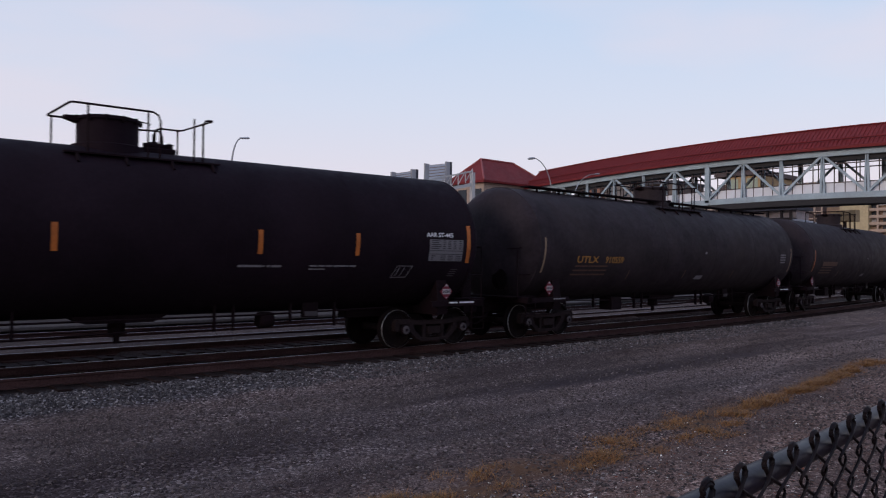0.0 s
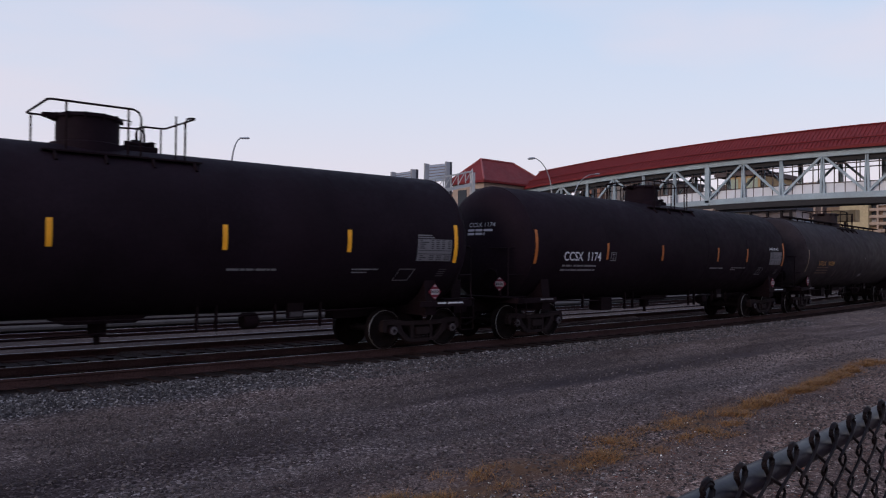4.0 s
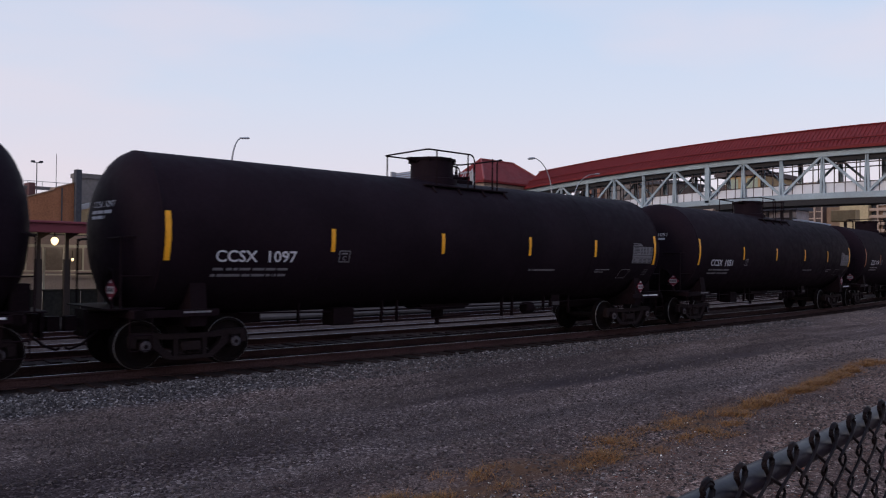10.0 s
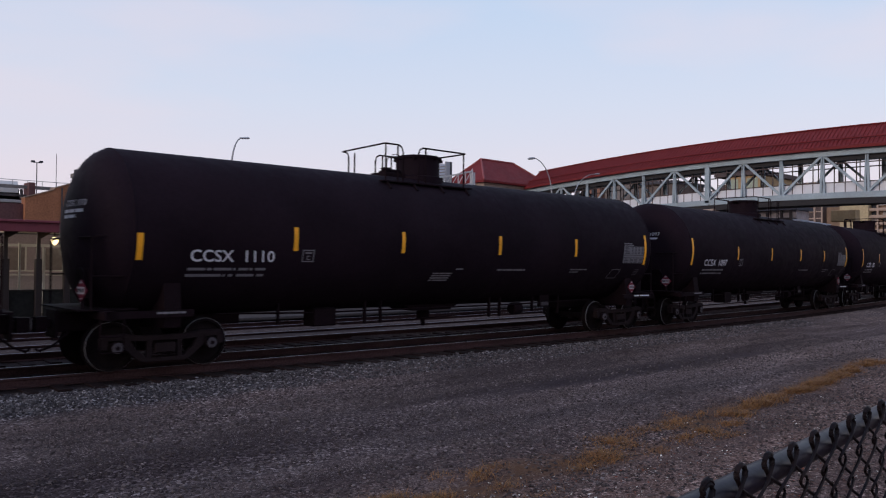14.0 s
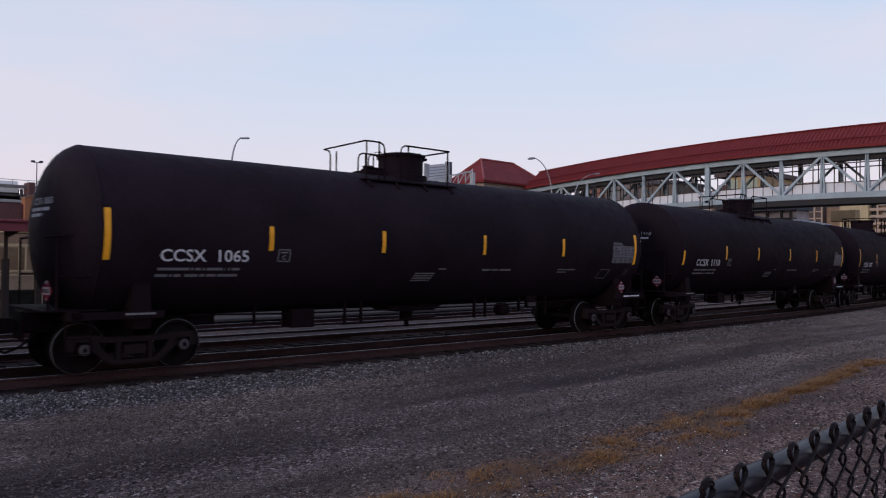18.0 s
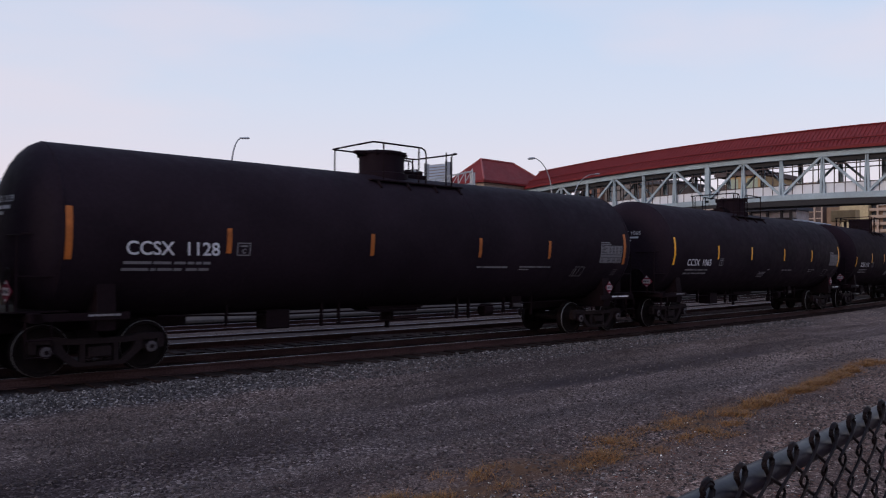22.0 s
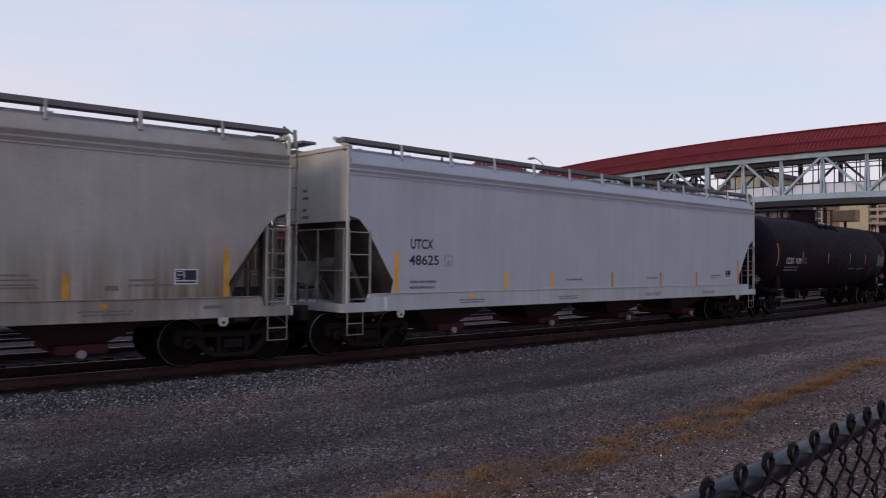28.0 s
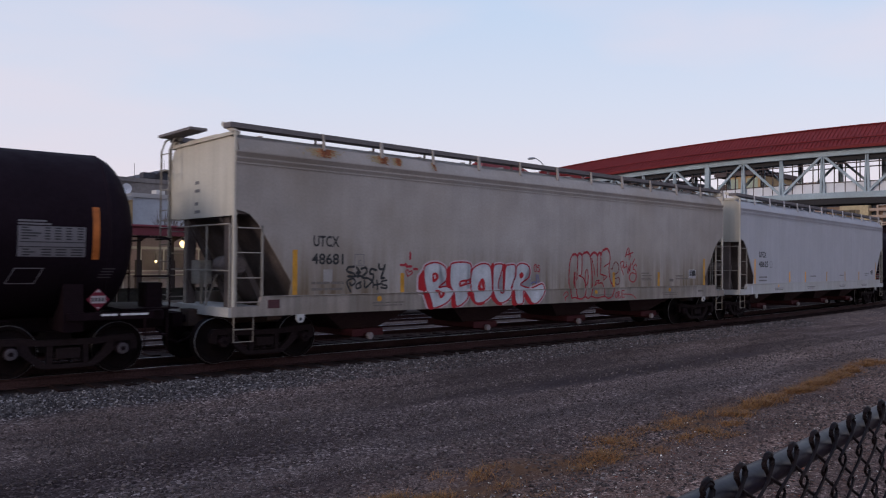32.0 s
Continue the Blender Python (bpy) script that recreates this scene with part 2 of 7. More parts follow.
# ---- geometry helpers ----
class Geo:
    """Collects vertices and faces of one mesh."""

    def __init__(self):
        self.v, self.f = [], []

    def add(self, verts, faces):
        o = len(self.v)
        self.v += [tuple(p) for p in verts]
        self.f += [tuple(i + o for i in q) for q in faces]
        return self

    def box(self, x0, x1, y0, y1, z0, z1, cut=0.0):
        """A box, with its four long edges chamfered by cut."""
        if cut <= 0:
            return self.add([(x, y, z) for x in (x0, x1) for y in (y0, y1) for z in (z0, z1)],
                            [(0, 1, 3, 2), (4, 6, 7, 5), (0, 4, 5, 1), (2, 3, 7, 6), (0, 2, 6, 4), (1, 5, 7, 3)])
        dims = (x1 - x0, y1 - y0, z1 - z0)
        k = max(range(3), key=lambda i: dims[i])
        lo, hi = [x0, y0, z0], [x1, y1, z1]
        a, b = [i for i in range(3) if i != k]
        ring = [(lo[a] + cut, lo[b]), (hi[a] - cut, lo[b]), (hi[a], lo[b] + cut), (hi[a], hi[b] - cut), (hi[a] - cut, hi[b]), (lo[a] + cut, hi[b]), (lo[a], hi[b] - cut), (lo[a], lo[b] + cut)]
        verts = []
        for e in (lo[k], hi[k]):
            for p, q in ring:
                c = [0, 0, 0]
                c[k], c[a], c[b] = e, p, q
                verts.append(c)
        return self.add(verts, [tuple(range(8)), tuple(range(15, 7, -1))] + [(i, (i + 1) % 8, 8 + (i + 1) % 8, 8 + i) for i in range(8)])

    def tube(self, path, r, n=8, caps=True):
        """A round bar of radius r along a path of points."""
        path = [Vector(p) for p in path]
        verts, m = [], len(path)
        for i, p in enumerate(path):
            d = (path[min(i + 1, m - 1)] - path[max(i - 1, 0)]).normalized()
            u = d.cross(Vector((0, 0, 1)) if abs(d.z) < 0.9 else Vector((0, 1, 0))).normalized()
            w = d.cross(u)
            rr = r[i] if isinstance(r, (list, tuple)) else r
            verts += [p + (u * math.cos(2 * math.pi * k / n) + w * math.sin(2 * math.pi * k / n)) * rr for k in range(n)]
        faces = [(i * n + k, i * n + (k + 1) % n, (i + 1) * n + (k + 1) % n, (i + 1) * n + k) for i in range(m - 1) for k in range(n)]
        if caps:
            faces += [tuple(range(n))[::-1], tuple(range((m - 1) * n, m * n))]
        return self.add(verts, faces)

    def lathe(self, profile, n=32, axis="z", at=(0, 0, 0)):
        """Turns a profile of (radius, height) round an axis."""
        verts = []
        for r, h in profile:
            for k in range(n):
                c, s_ = r * math.cos(2 * math.pi * k / n), r * math.sin(2 * math.pi * k / n)
                p = {"z": (c, s_, h), "y": (c, h, s_), "x": (h, c, s_)}[axis]
                verts.append((p[0] + at[0], p[1] + at[1], p[2] + at[2]))
        faces = [(i * n + k, i * n + (k + 1) % n, (i + 1) * n + (k + 1) % n, (i + 1) * n + k) for i in range(len(profile) - 1) for k in range(n)]
        faces += [tuple(range(n)), tuple(range((len(profile) - 1) * n, len(profile) * n))]
        return self.add(verts, faces)

    def prism(self, outline, lo, hi, axis="y"):
        """A plate or beam: an outline of 2D points drawn along an axis (x: points are y, z; y: x, z; z: x, y)."""
        n = len(outline)

        def at(p, h):
            return {"x": (h, p[0], p[1]), "y": (p[0], h, p[1]), "z": (p[0], p[1], h)}[axis]

        verts = [at(p, lo) for p in outline] + [at(p, hi) for p in outline]
        return self.add(verts, [tuple(range(n)), tuple(range(2 * n - 1, n - 1, -1))] + [(i, (i + 1) % n, n + (i + 1) % n, n + i) for i in range(n)])

    def sweep(self, outline, x0, x1, step=2.0):
        """An outline of (y, z) points drawn along the tracks' curve from x0 to x1."""
        n, m = len(outline), max(2, math.ceil((x1 - x0) / step) + 1)
        verts = []
        for i in range(m):
            x = x0 + (x1 - x0) * i / (m - 1)
            verts += [(x, p + bend(x), q) for p, q in outline]
        faces = [(i * n + k, i * n + (k + 1) % n, (i + 1) * n + (k + 1) % n, (i + 1) * n + k) for i in range(m - 1) for k in range(n)]
        return self.add(verts, faces + [tuple(range(n)), tuple(range(m * n - 1, (m - 1) * n - 1, -1))])

    def bar(self, a, b, w, h=None):
        """A straight rectangular bar from a to b."""
        a, b = Vector(a), Vector(b)
        h = h or w
        d = (b - a).normalized()
        u = d.cross(Vector((0, 0, 1)) if abs(d.z) < 0.95 else Vector((0, 1, 0))).normalized() * w / 2
        t = d.cross(u).normalized() * h / 2
        return self.add([a - u - t, a + u - t, a + u + t, a - u + t, b - u - t, b + u - t, b + u + t, b - u + t],
                        [(0, 1, 2, 3), (7, 6, 5, 4), (0, 4, 5, 1), (1, 5, 6, 2), (2, 6, 7, 3), (3, 7, 4, 0)])

    def mesh(self, name, smooth=None):
        me = bpy.data.meshes.new(name)
        me.from_pydata(self.v, [], self.f)
        bm = bmesh.new()
        bm.from_mesh(me)
        bmesh.ops.recalc_face_normals(bm, faces=bm.faces)
        if smooth:
            for e in bm.edges:
                e.smooth = len(e.link_faces) == 2 and e.calc_face_angle(0) < radians(smooth)
            for f in bm.faces:
                f.smooth = True
        bm.to_mesh(me)
        bm.free()
        return me


def part(name, geo, material, parent=None, label="", smooth=None, at=None):
    """One mesh object; a part of parent if that is given."""
    me = geo if isinstance(geo, bpy.types.Mesh) else geo.mesh(name, smooth)
    if material and not me.materials:
        me.materials.append(material)
    ob = new(name, me)
    if parent:
        ob.parent = parent
    if at:
        ob.location = at
    if label:
        ob["label"] = label
    return ob


def thing(name, label, category, group="", at=None):
    ob = new(name)
    ob.empty_display_size = 0.3
    if at:
        ob.matrix_basis = at
    return tagged(ob, label, category, group)


_fonts = {}


def letters(text, height, bold=0.0, width=1.0, slant=0.0):
    """Flat letter faces as (points, faces), x to the right and y up, from the origin."""
    key = (text, height, bold, width, slant)
    if key not in _fonts:
        cu = bpy.data.curves.new("letters", "FONT")
        cu.body, cu.size, cu.offset, cu.resolution_u, cu.shear = text, height / 0.72, bold, 3, slant
        ob = new("letters", cu)
        bpy.context.view_layer.update()
        me = ob.to_mesh()
        _fonts[key] = ([(v.co.x * width, v.co.y) for v in me.vertices], [tuple(p.vertices) for p in me.polygons])
        ob.to_mesh_clear()
        bpy.data.objects.remove(ob)
        bpy.data.curves.remove(cu)
    return _fonts[key]


# ---- ground ----
def ramp_node(nt, value, stops):
    r = nt.nodes.new("ShaderNodeValToRGB")
    el = r.color_ramp.elements
    el[0].position, el[0].color = stops[0][0], (*stops[0][1], 1)
    el[1].position, el[1].color = stops[-1][0], (*stops[-1][1], 1)
    for p, c in stops[1:-1]:
        e = el.new(p)
        e.color = (*c, 1)
    nt.links.new(value, r.inputs[0])
    return r.outputs[0]


def gravel_material():
    """Yard gravel: crushed stone over dark fines, dusty lanes along the track, pale fresh ballast on the shoulder."""
    m = bpy.data.materials.new("yard_gravel")
    m.use_nodes = True
    nt = m.node_tree
    b = nt.nodes["Principled BSDF"]
    b.inputs["Roughness"].default_value, b.inputs["Specular IOR Level"].default_value = 0.95, 0.05
    co = nt.nodes.new("ShaderNodeTexCoord")

    def node(kind, **kw):
        n = nt.nodes.new(kind)
        for k, v in kw.items():
            n.inputs[k].default_value = v
        return n

    def vec(sx, sy, sz=1):
        mp = nt.nodes.new("ShaderNodeMapping")
        mp.inputs["Scale"].default_value = (sx, sy, sz)
        nt.links.new(co.outputs["Object"], mp.inputs[0])
        return mp.outputs[0]

    def mixed(a, c, f, kind="MIX"):
        x = nt.nodes.new("ShaderNodeMix")
        x.data_type, x.blend_type = "RGBA", kind
        for sock, val in ((0, f), (6, a), (7, c)):
            if isinstance(val, (int, float)):
                x.inputs[sock].default_value = val
            elif isinstance(val, tuple):
                x.inputs[sock].default_value = (*val, 1)
            else:
                nt.links.new(val, x.inputs[sock])
        return x.outputs[2]

    cells = node("ShaderNodeTexVoronoi", Scale=30.0, Randomness=1.0)
    nt.links.new(co.outputs["Object"], cells.inputs["Vector"])
    small = node("ShaderNodeTexVoronoi", Scale=70.0)
    nt.links.new(co.outputs["Object"], small.inputs["Vector"])
    def one(sock):
        sp = nt.nodes.new("ShaderNodeSeparateColor")
        nt.links.new(sock, sp.inputs[0])
        return sp.outputs[0]

    pick, pick_small = one(cells.outputs["Color"]), one(small.outputs["Color"])
    stone = ramp_node(nt, pick, [(0.0, (0.0261, 0.0172, 0.0170)), (0.35, (0.0667, 0.0475, 0.0469)), (0.70, (0.1313, 0.097, 0.0930)), (0.88, (0.185, 0.143, 0.136)), (0.97, (0.34, 0.275, 0.262))])
    fines = ramp_node(nt, pick_small, [(0.0, (0.0291, 0.0195, 0.0188)), (0.55, (0.0708, 0.0505, 0.0485)), (0.88, (0.113, 0.085, 0.081)), (0.97, (0.25, 0.20, 0.19))])
    patch = node("ShaderNodeTexNoise", Scale=1.3, Detail=4.0)
    nt.links.new(vec(0.35, 1.0), patch.inputs["Vector"])
    col = mixed(fines, stone, ramp_node(nt, patch.outputs[0], [(0.38, (0, 0, 0)), (0.62, (1, 1, 1))]))
    # dusty wheel lanes and oil-dark strips that run with the track
    lanes = node("ShaderNodeTexNoise", Scale=0.55, Detail=5.0, Roughness=0.6)
    nt.links.new(vec(0.10, 1.15), lanes.inputs["Vector"])
    tone = ramp_node(nt, lanes.outputs[0], [(0.32, (0.46, 0.44, 0.46)), (0.42, (0.68, 0.67, 0.69)), (0.50, (0.95, 0.95, 0.95)), (0.58, (1.16, 1.14, 1.12)), (0.72, (1.42, 1.38, 1.34))])
    col = mixed(col, tone, 1.0, "MULTIPLY")
    # reddish leaf litter near the fence and bluish fresh stone on the shoulder
    sep = nt.nodes.new("ShaderNodeSeparateXYZ")
    wob = node("ShaderNodeTexNoise", Scale=0.8, Detail=4.0)
    nt.links.new(co.outputs["Object"], wob.inputs["Vector"])
    add = nt.nodes.new("ShaderNodeVectorMath")
    add.operation = "ADD"
    nt.links.new(co.outputs["Object"], add.inputs[0])
    nt.links.new(wob.outputs["Color"], add.inputs[1])
    nt.links.new(add.outputs[0], sep.inputs[0])
    rng = nt.nodes.new("ShaderNodeMapRange")
    rng.inputs[1].default_value, rng.inputs[2].default_value = 0.0, 20.0
    nt.links.new(sep.outputs[1], rng.inputs[0])
    # the same distance, but from the curved tracks
    place = nt.nodes.new("ShaderNodeSeparateXYZ")
    nt.links.new(co.outputs["Object"], place.inputs[0])

    def calc(op, a, c):
        n = nt.nodes.new("ShaderNodeMath")
        n.operation = op
        for k, v in enumerate((a, c)):
            if isinstance(v, (int, float)):
                n.inputs[k].default_value = v
            else:
                nt.links.new(v, n.inputs[k])
        return n.outputs[0]

    held = calc("MINIMUM", calc("MAXIMUM", place.outputs[0], -20.0), 70.0)
    arm = calc("SUBTRACT", held, 20.0)
    swing = calc("MULTIPLY", calc("ADD", calc("MULTIPLY", arm, arm), calc("MULTIPLY", calc("MULTIPLY", arm, 2.0), calc("SUBTRACT", place.outputs[0], held))), CURVE)
    by_track = calc("DIVIDE", calc("SUBTRACT", sep.outputs[1], swing), 20.0)
    litter = ramp_node(nt, rng.outputs[0], [(0.0, (1, 1, 1)), (0.27, (1, 1, 1)), (0.40, (0, 0, 0))])
    col = mixed(col, (1.43, 1.26, 1.12), mixed((0, 0, 0), (1, 1, 1), litter), "MULTIPLY")
    red = node("ShaderNodeTexNoise", Scale=7.0, Detail=5.0)
    nt.links.new(co.outputs["Object"], red.inputs["Vector"])
    spots = ramp_node(nt, red.outputs[0], [(0.52, (0, 0, 0)), (0.68, (0.62, 0.62, 0.62))])
    col = mixed(col, (0.120, 0.062, 0.045), mixed((0, 0, 0), spots, litter))
    skew = nt.nodes.new("ShaderNodeMath")
    skew.operation = "MULTIPLY_ADD"
    skew.inputs[1].default_value = -0.0026
    nt.links.new(sep.outputs[0], skew.inputs[0])
    nt.links.new(rng.outputs[0], skew.inputs[2])
    thatch = ramp_node(nt, skew.outputs[0], [(0.262, (0, 0, 0)), (0.280, (1, 1, 1)), (0.302, (1, 1, 1)), (0.322, (0, 0, 0))])
    tuft = node("ShaderNodeTexNoise", Scale=1.1, Detail=5.0)
    nt.links.new(co.outputs["Object"], tuft.inputs["Vector"])
    col = mixed(col, (0.120, 0.060, 0.030), mixed((0, 0, 0), ramp_node(nt, tuft.outputs[0], [(0.46, (0.0, 0.0, 0.0)), (0.66, (0.75, 0.75, 0.75))]), thatch))
    # an old oil-dark smear where vehicles cross
    oil = ramp_node(nt, rng.outputs[0], [(0.478, (0, 0, 0)), (0.498, (1, 1, 1)), (0.512, (1, 1, 1)), (0.55, (0, 0, 0))])
    along = nt.nodes.new("ShaderNodeMapRange")
    along.inputs[1].default_value, along.inputs[2].default_value = 0.0, 40.0
    nt.links.new(sep.outputs[0], along.inputs[0])
    smear = ramp_node(nt, along.outputs[0], [(0.22, (0.05, 0.05, 0.05)), (0.30, (0.85, 0.85, 0.85)), (0.42, (0.9, 0.9, 0.9)), (0.62, (0.25, 0.25, 0.25))])
    col = mixed(col, (0.034, 0.025, 0.028), mixed((0, 0, 0), smear, oil))
    # paler, slightly warmer stone further down the yard
    col = mixed(col, (1.42, 1.38, 1.30), ramp_node(nt, along.outputs[0], [(0.38, (0, 0, 0)), (0.54, (1, 1, 1))]), "MULTIPLY")
    fresh = ramp_node(nt, by_track, [(0.618, (0, 0, 0)), (0.636, (1, 1, 1)), (0.690, (1, 1, 1)), (0.705, (0, 0, 0))])
    pale = ramp_node(nt, pick, [(0.0, (0.0227, 0.0185, 0.0214)), (0.5, (0.0680, 0.057, 0.0617)), (0.85, (0.1391, 0.119, 0.1234)), (0.97, (0.3914, 0.345, 0.3483))])
    fpatch = node("ShaderNodeTexNoise", Scale=0.35, Detail=2.0)
    nt.links.new(co.outputs["Object"], fpatch.inputs["Vector"])
    col = mixed(col, pale, mixed((0, 0, 0), fresh, ramp_node(nt, along.outputs[0], [(0.0, (0.95, 0.95, 0.95)), (0.17, (0.9, 0.9, 0.9)), (0.26, (0.25, 0.25, 0.25)), (1.0, (0.2, 0.2, 0.2))])))
    # a near-black brown over the main track's bed, thinner beyond it
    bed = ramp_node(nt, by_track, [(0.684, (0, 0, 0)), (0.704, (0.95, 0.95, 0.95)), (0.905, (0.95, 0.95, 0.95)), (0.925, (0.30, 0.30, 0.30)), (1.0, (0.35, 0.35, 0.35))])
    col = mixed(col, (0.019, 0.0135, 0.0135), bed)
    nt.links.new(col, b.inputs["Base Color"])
    bp = nt.nodes.new("ShaderNodeBump")
    bp.inputs["Strength"].default_value, bp.inputs["Distance"].default_value, bp.invert = 0.6, 0.015, True
    nt.links.new(cells.outputs["Distance"], bp.inputs["Height"])
    nt.links.new(bp.outputs[0], b.inputs["Normal"])
    return m


GRAVEL = gravel_material()


def ground_height(x, y):
    """Yard below the track bed, with a ballast shoulder between them."""
    y -= bend(x) * min(1.0, max(0.0, (y - 9.0) / 3.0))
    t = min(1.0, max(0.0, (y - 11.7) / 1.2))
    base = -0.38 + 0.19 * t * t * (3 - 2 * t)
    if 17.9 < y < 21.2:
        base = -0.06
    rough = 0.025 * noise.noise((x * 0.5, y * 0.9, 3.1)) + 0.012 * noise.noise((x * 2.1, y * 2.3, 1.7))
    return base + rough * (1 if y < 13 else 0.3)


def build_ground():
    xs = [-3000, -800, -200, -60, -20, -8] + [-6 + 0.25 * i for i in range(150)] + [32 + 1.0 * i for i in range(40)] + [80, 120, 250, 800, 3000]
    ys = [-3000, -800, -100, -20, -5] + [-2 + 0.25 * i for i in range(110)] + [26, 28, 32, 40, 60, 150, 800, 3000]
    verts = [(x, y, ground_height(x, y) if -10 < x < 90 and -6 < y < 60 else (-0.38 if y < 12 else -0.19)) for y in ys for x in xs]
    n = len(xs)
    g = Geo().add(verts, [(j * n + i, j * n + i + 1, (j + 1) * n + i + 1, (j + 1) * n + i) for j in range(len(ys) - 1) for i in range(n - 1)])
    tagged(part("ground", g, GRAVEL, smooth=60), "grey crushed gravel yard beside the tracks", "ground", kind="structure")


def stone_material(name, lo, hi):
    m = bpy.data.materials.new(name)
    m.use_nodes = True
    nt = m.node_tree
    b = nt.nodes["Principled BSDF"]
    b.inputs["Roughness"].default_value, b.inputs["Specular IOR Level"].default_value = 0.9, 0.08
    geo = nt.nodes.new("ShaderNodeNewGeometry")
    nt.links.new(ramp_node(nt, geo.outputs["Random Per Island"], [(0.0, lo), (0.6, tuple(0.78 * p + 0.22 * q for p, q in zip(lo, hi))), (0.9, tuple(0.5 * p + 0.5 * q for p, q in zip(lo, hi))), (1.0, tuple(1.25 * q for q in hi))]), b.inputs["Base Color"])
    return m


def beside(x, y):
    return x, y + bend(x)


def scatter_stones(name, label, count, area, size, mat, seed, keep=lambda x, y: True):
    """Loose stones, each a squashed irregular octahedron, on the ground."""
    rng = random.Random(seed)
    v, f = [], []
    while count > 0:
        x, y = area(rng)
        if not keep(x, y):
            continue
        count -= 1
        s = size * (0.4 + 1.25 * rng.random() ** 1.8)
        z = ground_height(x, y) + s * 0.2
        a = rng.uniform(0, 6.28)
        c, d = math.cos(a), math.sin(a)
        sx, sy, sz = s * rng.uniform(0.7, 1.2), s * rng.uniform(0.5, 0.9), s * rng.uniform(0.35, 0.7)
        o = len(v)
        for px, py, pz in ((1, 0.1, 0.1), (-1, -0.2, 0), (0.2, 1, -0.1), (-0.1, -1, 0.15), (0.25, 0.1, 1), (0, 0, -1)):
            px, py = px * sx, py * sy
            v.append((x + px * c - py * d, y + px * d + py * c, z + pz * sz))
        f += [(o + i, o + j, o + k) for i, j, k in ((0, 2, 4), (2, 1, 4), (1, 3, 4), (3, 0, 4), (2, 0, 5), (1, 2, 5), (3, 1, 5), (0, 3, 5))]
    me = bpy.data.meshes.new(name)
    me.from_pydata(v, [], f)
    tagged(part(name, me, mat), label, "gravel", kind="stuff")


def weeds():
    """Dry yellow grass in ragged clumps along the edge of the yard."""
    rng = random.Random(5)
    m = bpy.data.materials.new("dry_grass")
    m.use_nodes = True
    nt = m.node_tree
    b = nt.nodes["Principled BSDF"]
    b.inputs["Roughness"].default_value = 0.8
    geo = nt.nodes.new("ShaderNodeNewGeometry")
    nt.links.new(ramp_node(nt, geo.outputs["Random Per Island"], [(0.0, (0.075, 0.035, 0.017)), (0.4, (0.19, 0.080, 0.022)), (0.8, (0.32, 0.138, 0.032)), (1.0, (0.14, 0.092, 0.03))]), b.inputs["Base Color"])
    v, f = [], []
    for _ in range(3000):
        x = 3.0 + 18.0 * rng.random()
        solid = 11.0 < x < 18.6
        y = 5.72 + 0.095 * max(0, x - 10.8) + 0.10 * noise.noise((x * 0.4, 3.0, 1.0)) + rng.gauss(0, 0.085 if solid else 0.30 if x < 11.0 else 0.14)
        dens = 0.10 + 0.35 * noise.noise((x * 0.6, y * 1.6, 9.0)) + 0.65 * noise.noise((x * 2.6, y * 3.4, 4.0))
        if solid:
            dens = 0.06 + 0.75 * dens
        if dens < (0.08 if solid else 0.25):
            continue
        for _ in range(int((22 + 50 * max(0, dens)) * (0.9 if x < 11.0 else 0.5))):
            bx, by = x + rng.gauss(0, 0.12), y + rng.gauss(0, 0.06)
            h = rng.uniform(0.012, 0.045) * (0.8 + 2.2 * max(0, dens)) * (1.0 if x < 11.0 else 1.9)
            a, lean = rng.uniform(0, 6.28), rng.uniform(0.8, 2.6)
            w = rng.uniform(0.002, 0.0045)
            z = ground_height(bx, by) - 0.01
            dx, dy = math.cos(a), math.sin(a)
            o = len(v)
            v += [(bx - dy * w, by + dx * w, z), (bx + dy * w, by - dx * w, z),
                  (bx + dx * h * lean * 0.4 + dy * w * 0.6, by + dy * h * lean * 0.4 - dx * w * 0.6, z + h * 0.6),
                  (bx + dx * h * lean * 0.4 - dy * w * 0.6, by + dy * h * lean * 0.4 + dx * w * 0.6, z + h * 0.6),
                  (bx + dx * h * lean, by + dy * h * lean, z + h)]
            f += [(o, o + 1, o + 2, o + 3), (o + 3, o + 2, o + 4)]
    me = bpy.data.meshes.new("dry_grass")
    me.from_pydata(v, [], f)
    tagged(part("dry_grass", me, m), "dry yellow-brown grass growing in ragged clumps on gravel", "grass", kind="stuff")


